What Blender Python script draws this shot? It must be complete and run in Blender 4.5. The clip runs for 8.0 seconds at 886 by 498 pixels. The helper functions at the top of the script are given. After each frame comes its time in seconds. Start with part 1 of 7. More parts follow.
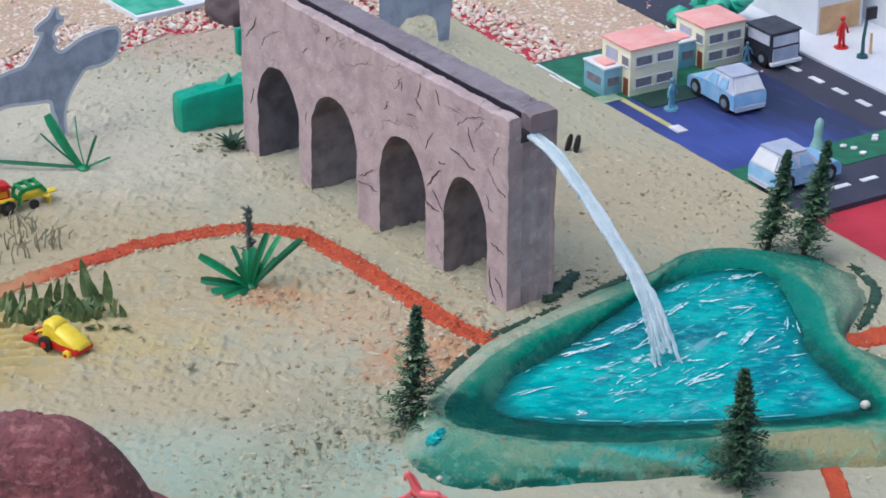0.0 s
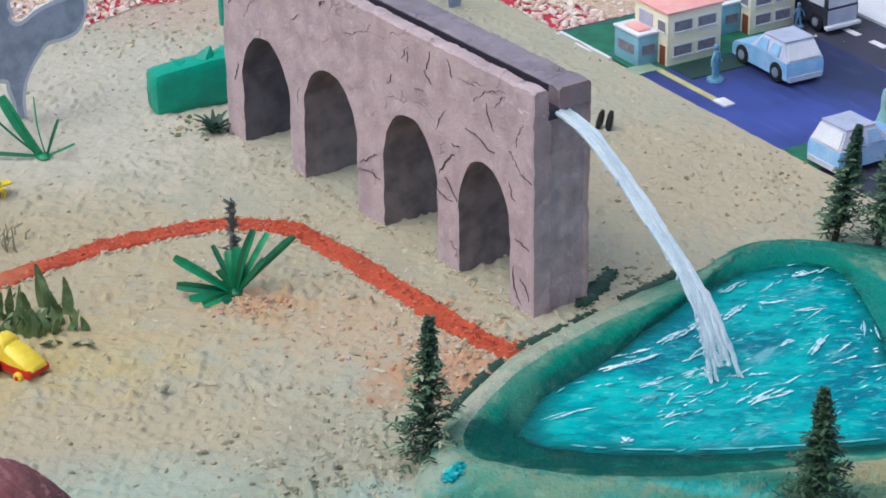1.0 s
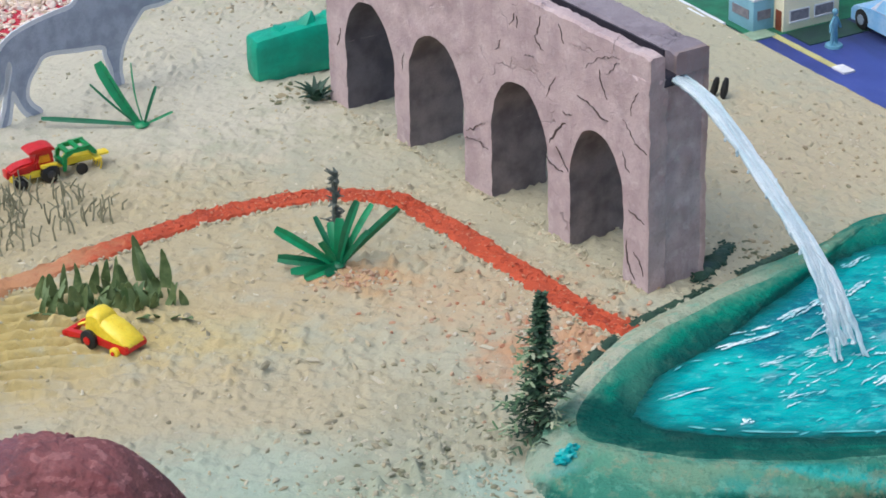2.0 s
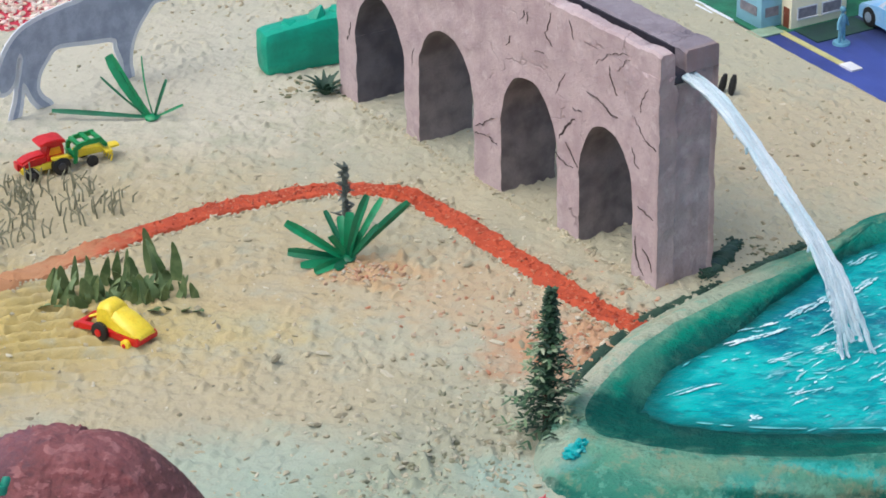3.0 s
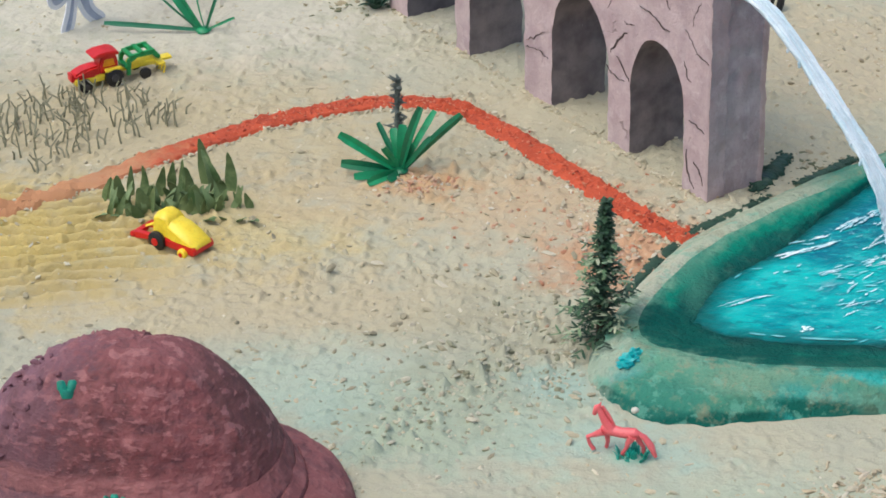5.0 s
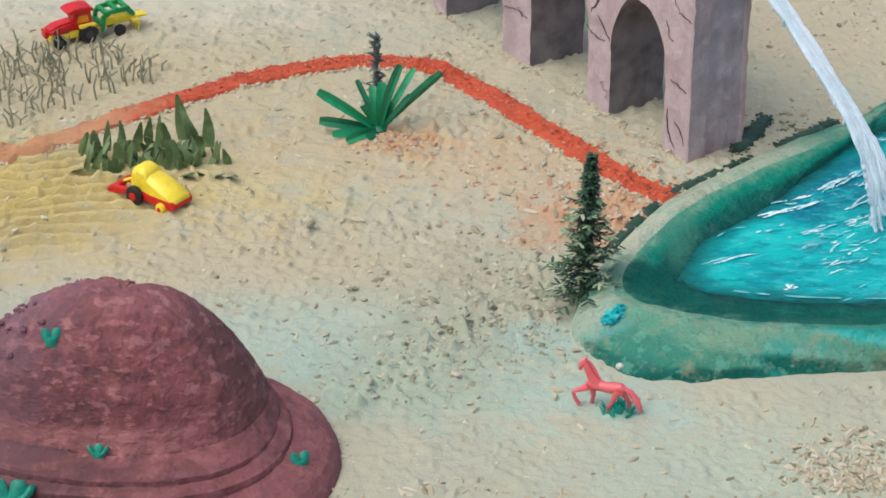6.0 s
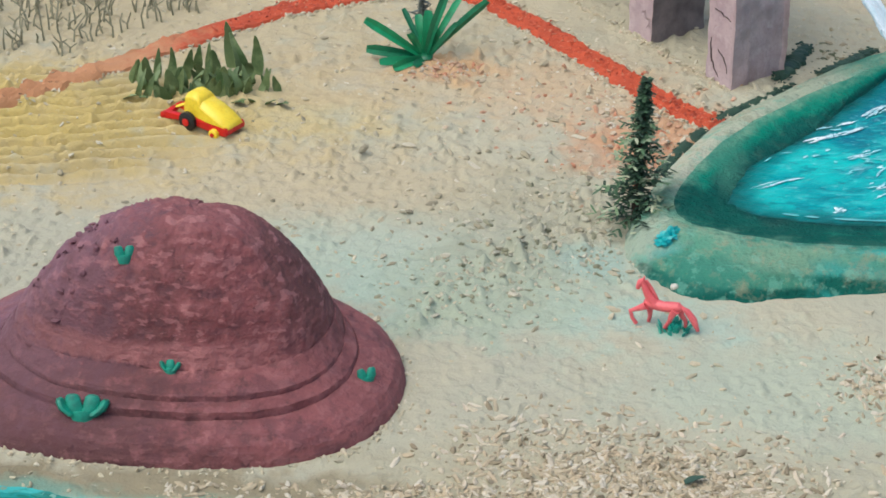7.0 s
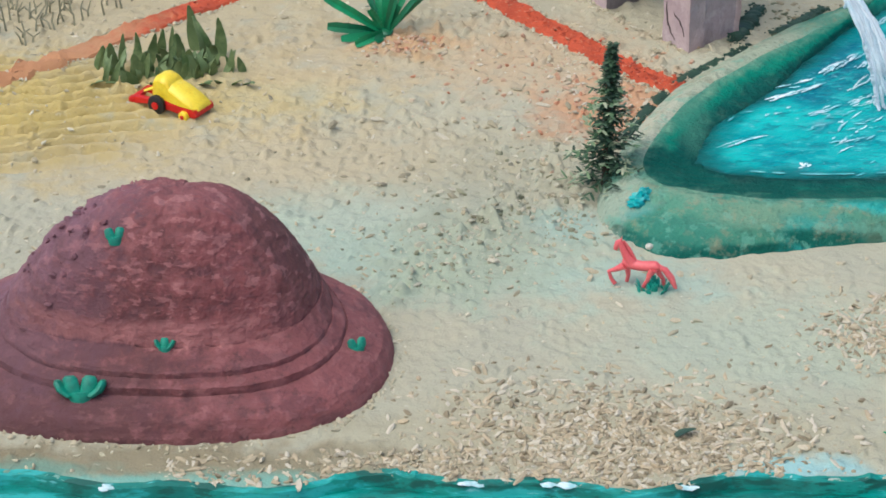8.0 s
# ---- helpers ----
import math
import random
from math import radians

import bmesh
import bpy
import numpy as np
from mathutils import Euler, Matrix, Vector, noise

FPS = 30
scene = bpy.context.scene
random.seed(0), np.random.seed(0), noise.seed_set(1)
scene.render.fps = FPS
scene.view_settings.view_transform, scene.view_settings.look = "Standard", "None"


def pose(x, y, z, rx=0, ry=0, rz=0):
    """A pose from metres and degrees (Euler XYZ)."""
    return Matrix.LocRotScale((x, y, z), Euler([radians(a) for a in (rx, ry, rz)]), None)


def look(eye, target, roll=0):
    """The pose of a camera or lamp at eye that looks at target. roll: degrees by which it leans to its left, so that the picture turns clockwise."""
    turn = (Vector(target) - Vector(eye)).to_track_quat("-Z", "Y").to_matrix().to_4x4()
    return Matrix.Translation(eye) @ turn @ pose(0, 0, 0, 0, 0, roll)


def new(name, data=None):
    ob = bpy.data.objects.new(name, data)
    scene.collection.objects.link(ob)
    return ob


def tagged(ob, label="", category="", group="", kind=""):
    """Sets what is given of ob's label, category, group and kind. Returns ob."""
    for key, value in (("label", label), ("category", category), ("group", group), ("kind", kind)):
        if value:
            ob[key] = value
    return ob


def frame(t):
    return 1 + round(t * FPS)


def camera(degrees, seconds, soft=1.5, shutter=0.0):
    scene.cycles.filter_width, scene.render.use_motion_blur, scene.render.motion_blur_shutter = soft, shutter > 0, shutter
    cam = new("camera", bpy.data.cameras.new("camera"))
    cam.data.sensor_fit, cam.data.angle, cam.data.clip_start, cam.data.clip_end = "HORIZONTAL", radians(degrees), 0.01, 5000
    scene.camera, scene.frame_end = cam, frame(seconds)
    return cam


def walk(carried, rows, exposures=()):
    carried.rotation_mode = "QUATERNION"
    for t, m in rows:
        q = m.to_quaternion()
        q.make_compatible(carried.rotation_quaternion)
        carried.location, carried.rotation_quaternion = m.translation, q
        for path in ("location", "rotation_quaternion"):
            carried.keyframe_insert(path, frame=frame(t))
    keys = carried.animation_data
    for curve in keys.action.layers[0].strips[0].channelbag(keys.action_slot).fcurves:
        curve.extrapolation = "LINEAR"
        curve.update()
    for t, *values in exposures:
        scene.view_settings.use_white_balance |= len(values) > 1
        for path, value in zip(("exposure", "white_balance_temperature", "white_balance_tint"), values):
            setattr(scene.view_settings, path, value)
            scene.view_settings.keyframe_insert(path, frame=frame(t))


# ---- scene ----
cam = camera(20.0, 8.0, soft=1.7)
PATH = [
    (0, look((0.0360, -1.8013, 0.9065), (-0.0356, -0.2657, 0.1807), 0.17)),
    (0.1, look((0.0303, -1.7458, 0.8963), (-0.0327, -0.2309, 0.1665), 0.20)),
    (0.2, look((0.0173, -1.7310, 0.8757), (-0.0360, -0.1962, 0.1467), 0.15)),
    (0.3, look((0.0170, -1.6466, 0.8422), (-0.0322, -0.1098, 0.1172), 0.06)),
    (0.4, look((0.0146, -1.5869, 0.8177), (-0.0382, -0.0513, 0.0903), -0.14)),
    (0.5, look((0.0233, -1.5586, 0.8028), (-0.0391, -0.0228, 0.0766), -0.42)),
    (0.7, look((0.0206, -1.5551, 0.7991), (-0.0530, -0.0150, 0.0709), -0.67)),
    (1, look((0.0201, -1.5331, 0.7919), (-0.0584, -0.0034, 0.0545), -0.76)),
    (1.3, look((0.0155, -1.4994, 0.7793), (-0.0709, 0.0166, 0.0417), -0.90)),
    (1.5, look((0.0135, -1.4943, 0.7749), (-0.0865, 0.0300, 0.0289), -1.26)),
    (2, look((0.0065, -1.4763, 0.7666), (-0.1355, 0.0401, 0.0116), -1.65)),
    (2.2, look((0.0075, -1.4770, 0.7667), (-0.1429, 0.0382, 0.0117), -1.67)),
    (3.3, look((-0.0011, -1.4856, 0.7735), (-0.1413, 0.0279, 0.0121), -1.15)),
    (3.5, look((-0.0000, -1.4872, 0.7722), (-0.1482, 0.0257, 0.0113), -1.27)),
    (4, look((-0.0045, -1.4944, 0.7755), (-0.1609, 0.0101, -0.0003), -1.59)),
    (4.2, look((-0.0099, -1.4984, 0.7746), (-0.1521, 0.0042, -0.0075), -1.17)),
    (4.5, look((-0.0144, -1.4996, 0.7744), (-0.1632, -0.0046, -0.0213), -1.19)),
    (4.7, look((-0.0157, -1.5016, 0.7757), (-0.1709, -0.0125, -0.0296), -1.30)),
    (5.8, look((-0.0332, -1.5013, 0.7561), (-0.1722, -0.0129, -0.0533), -0.51)),
    (6, look((-0.0417, -1.5041, 0.7516), (-0.1590, -0.0164, -0.0627), -0.05)),
    (6.2, look((-0.0479, -1.5057, 0.7496), (-0.1578, -0.0239, -0.0693), 0.24)),
    (6.5, look((-0.0614, -1.5161, 0.7478), (-0.1597, -0.0352, -0.0813), 0.84)),
    (6.7, look((-0.0742, -1.5237, 0.7473), (-0.1727, -0.0464, -0.0839), 0.72)),
    (7, look((-0.0857, -1.5357, 0.7482), (-0.1870, -0.0632, -0.0953), 0.27)),
    (7.2, look((-0.0935, -1.5414, 0.7494), (-0.1857, -0.0703, -0.0997), 0.07)),
    (7.5, look((-0.1024, -1.5499, 0.7494), (-0.1758, -0.0810, -0.1031), 0.01)),
    (7.7, look((-0.1112, -1.5556, 0.7498), (-0.1687, -0.0860, -0.1127), -0.42)),
    (8, look((-0.1232, -1.5623, 0.7549), (-0.1654, -0.0936, -0.1001), -1.01)),
]
walk(cam, PATH, [(0, -0.17, 6000, 7), (1.0, -0.11, 6040, 7), (2.0, -0.01, 6200, 6), (3.5, 0.06, 6330, 6), (6.5, 0.04, 6430, 6), (8, 0.05, 6320, 6)])

# ---- world and light ----
SUN_EL, SUN_AZ = radians(63), radians(238)
world = bpy.data.worlds.new("sky")
scene.world = world
world.use_nodes = True
wn = world.node_tree
sky = wn.nodes.new("ShaderNodeTexSky")
sky.sky_type = "NISHITA"
sky.sun_disc = False
sky.sun_elevation, sky.sun_rotation = SUN_EL, SUN_AZ
sky.dust_density, sky.ozone_density = 4.0, 1.0
wn.links.new(sky.outputs[0], wn.nodes["Background"].inputs[0])
wn.nodes["Background"].inputs[1].default_value = 0.19
sun = new("sun", bpy.data.lights.new("sun", "SUN"))
sun.data.energy, sun.data.angle, sun.data.color = 1.15, radians(60), (1.0, 0.98, 0.95)
sun.matrix_world = look((-0.85, -0.53, 1.97), (0, 0, 0))


# ---- materials ----
def nodes_of(m):
    m.use_nodes = True
    return m.node_tree, m.node_tree.nodes["Principled BSDF"]


def add(nt, kind, **sets):
    n = nt.nodes.new(kind)
    for k, v in sets.items():
        n.inputs[k].default_value = v
    return n


def mixer(nt, fac, a, b, mode="MIX"):
    """A colour mix; fac, a and b are sockets or values."""
    n = nt.nodes.new("ShaderNodeMix")
    n.data_type, n.blend_type = "RGBA", mode
    for k, v in ((0, fac), (6, a), (7, b)):
        if isinstance(v, bpy.types.NodeSocket):
            nt.links.new(v, n.inputs[k])
        else:
            n.inputs[k].default_value = v if k == 0 else (*v, 1)
    return n.outputs[2]


def noise_of(nt, where, scale, detail=4.0, rough=0.55):
    n = add(nt, "ShaderNodeTexNoise", Scale=scale, Detail=detail, Roughness=rough)
    nt.links.new(where, n.inputs["Vector"])
    return n.outputs["Fac"]


def ramp(nt, fac, lo, hi, out0=0.0, out1=1.0):
    n = nt.nodes.new("ShaderNodeMapRange")
    n.interpolation_type = "SMOOTHSTEP"
    nt.links.new(fac, n.inputs[0])
    for k, v in zip((1, 2, 3, 4), (lo, hi, out0, out1)):
        n.inputs[k].default_value = v
    return n.outputs[0]


def calc(nt, op, a, b):
    n = nt.nodes.new("ShaderNodeMath")
    n.operation = op
    for k, v in ((0, a), (1, b)):
        if isinstance(v, bpy.types.NodeSocket):
            nt.links.new(v, n.inputs[k])
        else:
            n.inputs[k].default_value = v
    return n.outputs[0]


def bump_to(nt, p, height, strength, distance):
    n = add(nt, "ShaderNodeBump", Strength=strength, Distance=distance)
    nt.links.new(height, n.inputs["Height"])
    nt.links.new(n.outputs[0], p.inputs["Normal"])


def mat(name, a, b=None, scale=60.0, rough=0.75, bump=0.25, fine=700.0, island=0.0, metal=0.0, coat=0.0):
    """Paint or plastic: two colours mixed in patches, a finer grain over them, relief and uneven gloss."""
    m = bpy.data.materials.new(name)
    nt, p = nodes_of(m)
    b = b or tuple(c * 0.78 for c in a)
    where = nt.nodes.new("ShaderNodeTexCoord").outputs["Object"]
    patch, grain = noise_of(nt, where, scale), noise_of(nt, where, fine, 3.0)
    col = mixer(nt, ramp(nt, patch, 0.35, 0.68), a, b)
    col = mixer(nt, calc(nt, "MULTIPLY", ramp(nt, grain, 0.45, 0.75), 0.35), col, tuple(c * 0.6 for c in a))
    if island:
        geo = nt.nodes.new("ShaderNodeNewGeometry").outputs["Random Per Island"]
        own = nt.nodes.new("ShaderNodeObjectInfo").outputs["Random"]
        col = mixer(nt, calc(nt, "MULTIPLY", calc(nt, "FRACT", calc(nt, "ADD", geo, own), 0), island), col, b)
    nt.links.new(col, p.inputs["Base Color"])
    nt.links.new(ramp(nt, patch, 0.2, 0.8, rough * 0.85, min(1, rough * 1.12)), p.inputs["Roughness"])
    p.inputs["Metallic"].default_value = metal
    p.inputs["Coat Weight"].default_value = coat
    if bump:
        bump_to(nt, p, calc(nt, "ADD", patch, calc(nt, "MULTIPLY", grain, 0.6)), bump, 0.0015)
    return m


def island_mat(name, colours, rough=0.8, fine=900.0):
    """Every loose piece takes its own colour from the row of colours."""
    m = bpy.data.materials.new(name)
    nt, p = nodes_of(m)
    geo = nt.nodes.new("ShaderNodeNewGeometry").outputs["Random Per Island"]
    r = nt.nodes.new("ShaderNodeValToRGB")
    r.color_ramp.interpolation = "CONSTANT"
    for n, c in enumerate(colours):
        e = r.color_ramp.elements[n] if n < 2 else r.color_ramp.elements.new(n / len(colours))
        e.position, e.color = n / len(colours), (*c, 1)
    nt.links.new(geo, r.inputs[0])
    where = nt.nodes.new("ShaderNodeTexCoord").outputs["Object"]
    grain = noise_of(nt, where, fine, 3.0)
    col = mixer(nt, ramp(nt, grain, 0.4, 0.8, 0.0, 0.35), r.outputs[0], (0.45, 0.42, 0.36), "MULTIPLY")
    nt.links.new(col, p.inputs["Base Color"])
    p.inputs["Roughness"].default_value = rough
    bump_to(nt, p, grain, 0.3, 0.001)
    return m


def blob(nt, where, wobble, cx, cy, rx, ry, soft=0.5):
    """A patch with a ragged edge, 1 in its middle; for stains and painted shade."""
    n = nt.nodes.new("ShaderNodeVectorMath")
    n.operation = "SUBTRACT"
    nt.links.new(where, n.inputs[0])
    n.inputs[1].default_value = (cx, cy, 0)
    d = nt.nodes.new("ShaderNodeVectorMath")
    d.operation = "DIVIDE"
    nt.links.new(n.outputs[0], d.inputs[0])
    d.inputs[1].default_value = (rx, ry, 10)
    l = nt.nodes.new("ShaderNodeVectorMath")
    l.operation = "LENGTH"
    nt.links.new(d.outputs[0], l.inputs[0])
    far = calc(nt, "ADD", l.outputs["Value"], calc(nt, "MULTIPLY", calc(nt, "SUBTRACT", wobble, 0.5), 2.2))
    return ramp(nt, far, 1.0 + soft, 1.0 - soft)


def sand_mat():
    m = bpy.data.materials.new("sand")
    nt, p = nodes_of(m)
    where = nt.nodes.new("ShaderNodeTexCoord").outputs["Object"]
    wide, mid = noise_of(nt, where, 9, 3), noise_of(nt, where, 45, 4)
    grit, fine = noise_of(nt, where, 150, 4, 0.6), noise_of(nt, where, 700, 3)
    col = mixer(nt, ramp(nt, wide, 0.35, 0.65), (0.415, 0.391, 0.282), (0.380, 0.372, 0.280))
    col = mixer(nt, ramp(nt, mid, 0.52, 0.75, 0, 0.55), col, (0.361, 0.363, 0.267))
    near_stains = [
        ((0.353, 0.321, 0.211), 0.6, (-0.08, -0.47, 0.16, 0.04)),
        ((0.369, 0.346, 0.235), 0.5, (0.11, -0.4, 0.06, 0.05)),
        ((0.385, 0.346, 0.235), 0.5, (-0.02, 0.06, 0.22, 0.06)),
        ((0.51, 0.385, 0.115), 0.9, (-0.47, -0.08, 0.15, 0.085)),
        ((0.492, 0.389, 0.17), 0.6, (-0.33, -0.05, 0.12, 0.06)),
        ((0.44, 0.36, 0.22), 0.6, (-0.3, -0.15, 0.18, 0.05)),
        ((0.45, 0.355, 0.22), 0.55, (-0.2, 0.0, 0.12, 0.05)),
        ((0.328, 0.439, 0.348), 0.75, (-0.15, -0.285, 0.1, 0.045)),
        ((0.344, 0.439, 0.356), 0.6, (-0.21, -0.25, 0.09, 0.05)),
        ((0.361, 0.422, 0.324), 0.6, (0.03, -0.37, 0.1, 0.05)),
    ]
    middle_stains = [
        ((0.29, 0.455, 0.395), 0.8, (-0.088, -0.236, 0.026, 0.02)),
        ((0.33, 0.45, 0.375), 0.6, (-0.04, -0.305, 0.05, 0.02)),
        ((0.24, 0.42, 0.34), 0.7, (-0.036, -0.313, 0.012, 0.006)),
        ((0.31, 0.32, 0.215), 0.5, (-0.15, -0.275, 0.05, 0.05)),
        ((0.3, 0.3, 0.215), 0.45, (-0.115, -0.195, 0.06, 0.07)),
        ((0.48, 0.23, 0.11), 0.75, (-0.045, -0.085, 0.05, 0.05)),
        ((0.492, 0.33, 0.19), 0.38, (-0.09, -0.01, 0.07, 0.06)),
        ((0.5, 0.475, 0.375), 0.6, (-0.45, 0.33, 0.17, 0.13)),
        ((0.43, 0.355, 0.21), 0.75, (-0.39, 0.09, 0.17, 0.11)),
        ((0.43, 0.375, 0.25), 0.5, (-0.12, 0.14, 0.1, 0.05)),
    ]
    far_stains_and_shade = [
        ((0.492, 0.287, 0.13), 0.65, (-0.195, 0.02, 0.035, 0.022)),
        ((0.476, 0.38, 0.243), 0.45, (0.15, 0.25, 0.14, 0.1)),
        ((0.53, 0.5, 0.41), 0.5, (-0.4, 0.4, 0.22, 0.18)),
        ((0.541, 0.279, 0.243), 0.3, (-0.33, 0.6, 0.12, 0.05)),
        ((0.27, 0.52, 0.53), 0.8, (0.024, -0.494, 0.034, 0.013)),
        ((0.235, 0.2, 0.122), 0.92, (-0.31, -0.487, 0.14, 0.018)),
        # brown sand with the shadow below the rock put into its colour
        ((0.2, 0.165, 0.098), 0.75, (-0.42, -0.488, 0.06, 0.018)),
        ((0.14, 0.3, 0.235), 0.7, (-0.385, -0.495, 0.05, 0.01)),
        ((0.16, 0.31, 0.24), 0.6, (-0.27, -0.501, 0.07, 0.007)),
        ((0.164, 0.465, 0.405), 0.6, (-0.35, -0.506, 0.12, 0.008)),
    ]
    for colour, most, place in near_stains + middle_stains + far_stains_and_shade:
        col = mixer(nt, calc(nt, "MULTIPLY", blob(nt, where, mid, *place), most), col, colour)
    # combed lines of the yellow field
    sep = nt.nodes.new("ShaderNodeSeparateXYZ")
    nt.links.new(where, sep.inputs[0])
    comb = calc(nt, "ADD", calc(nt, "MULTIPLY", sep.outputs["Y"], 470), calc(nt, "MULTIPLY", sep.outputs["X"], -103))
    comb = ramp(nt, calc(nt, "SINE", calc(nt, "ADD", comb, calc(nt, "MULTIPLY", mid, 3.0)), 0), 0.1, 0.9, 0, 0.55)
    col = mixer(nt, calc(nt, "MULTIPLY", comb, blob(nt, where, mid, -0.46, -0.085, 0.12, 0.075)), col, (0.45, 0.35, 0.13))
    col = mixer(nt, ramp(nt, grit, 0.58, 0.74, 0, 0.35), col, (0.29, 0.27, 0.19))
    col = mixer(nt, ramp(nt, grit, 0.38, 0.26, 0, 0.35), col, (0.60, 0.57, 0.47))
    col = mixer(nt, ramp(nt, fine, 0.55, 0.8, 0, 0.2), col, (0.36, 0.33, 0.24))
    nt.links.new(col, p.inputs["Base Color"])
    p.inputs["Roughness"].default_value = 0.93
    bump_to(nt, p, calc(nt, "ADD", grit, calc(nt, "MULTIPLY", fine, 0.25)), 0.55, 0.0036)
    return m


def water_mat():
    m = bpy.data.materials.new("pond_water")
    nt, p = nodes_of(m)
    tc = nt.nodes.new("ShaderNodeTexCoord").outputs["Object"]
    mp = nt.nodes.new("ShaderNodeMapping")
    mp.inputs["Rotation"].default_value = (0, 0, radians(-44))
    nt.links.new(tc, mp.inputs[0])
    turned = mp
    mp = nt.nodes.new("ShaderNodeMapping")
    mp.inputs["Scale"].default_value = (0.6, 2.0, 1.0)
    nt.links.new(turned.outputs[0], mp.inputs[0])
    flow, patch = noise_of(nt, mp.outputs[0], 24, 6, 0.68), noise_of(nt, tc, 22, 3)
    fine = noise_of(nt, mp.outputs[0], 48, 4, 0.6)
    col = mixer(nt, ramp(nt, patch, 0.38, 0.66), (0.0, 0.300, 0.320), (0.008, 0.440, 0.420))
    col = mixer(nt, ramp(nt, fine, 0.48, 0.70, 0, 0.55), col, (0.0, 0.125, 0.190))
    col = mixer(nt, calc(nt, "MULTIPLY", calc(nt, "MULTIPLY", blob(nt, tc, patch, 0.085, -0.045, 0.07, 0.05), ramp(nt, flow, 0.30, 0.50)), 0.7), col, (0.0, 0.10, 0.18))
    col = mixer(nt, calc(nt, "MULTIPLY", calc(nt, "MULTIPLY", blob(nt, tc, patch, 0.215, -0.10, 0.03, 0.07), ramp(nt, flow, 0.35, 0.55)), 0.7), col, (0.0, 0.13, 0.20))
    col = mixer(nt, ramp(nt, flow, 0.57, 0.68, 0, 0.45), col, (0.36, 0.68, 0.72))
    dabs = nt.nodes.new("ShaderNodeMapping")
    dabs.inputs["Rotation"].default_value = (0, 0, radians(-30))
    dabs.inputs["Scale"].default_value = (0.7, 1.5, 1.0)
    nt.links.new(tc, dabs.inputs[0])
    dab, speck = noise_of(nt, dabs.outputs[0], 95, 5, 0.65), noise_of(nt, dabs.outputs[0], 210, 4, 0.6)
    col = mixer(nt, ramp(nt, dab, 0.53, 0.62, 0, 0.55), col, (0.05, 0.52, 0.50))
    col = mixer(nt, ramp(nt, dab, 0.45, 0.37, 0, 0.60), col, (0.0, 0.145, 0.185))
    col = mixer(nt, ramp(nt, speck, 0.62, 0.70, 0, 0.55), col, (0.34, 0.68, 0.70))
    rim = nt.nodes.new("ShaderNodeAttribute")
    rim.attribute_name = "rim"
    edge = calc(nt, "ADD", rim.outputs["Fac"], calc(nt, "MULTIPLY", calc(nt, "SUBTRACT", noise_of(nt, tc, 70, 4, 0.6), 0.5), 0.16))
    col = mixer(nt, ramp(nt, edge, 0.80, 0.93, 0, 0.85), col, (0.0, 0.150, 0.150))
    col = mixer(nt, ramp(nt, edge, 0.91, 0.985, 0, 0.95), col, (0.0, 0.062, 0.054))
    nt.links.new(col, p.inputs["Base Color"])
    p.inputs["Roughness"].default_value = 0.36
    p.inputs["Specular IOR Level"].default_value = 0.22
    bump_to(nt, p, calc(nt, "ADD", flow, calc(nt, "MULTIPLY", dab, 0.6)), 0.6, 0.004)
    return m


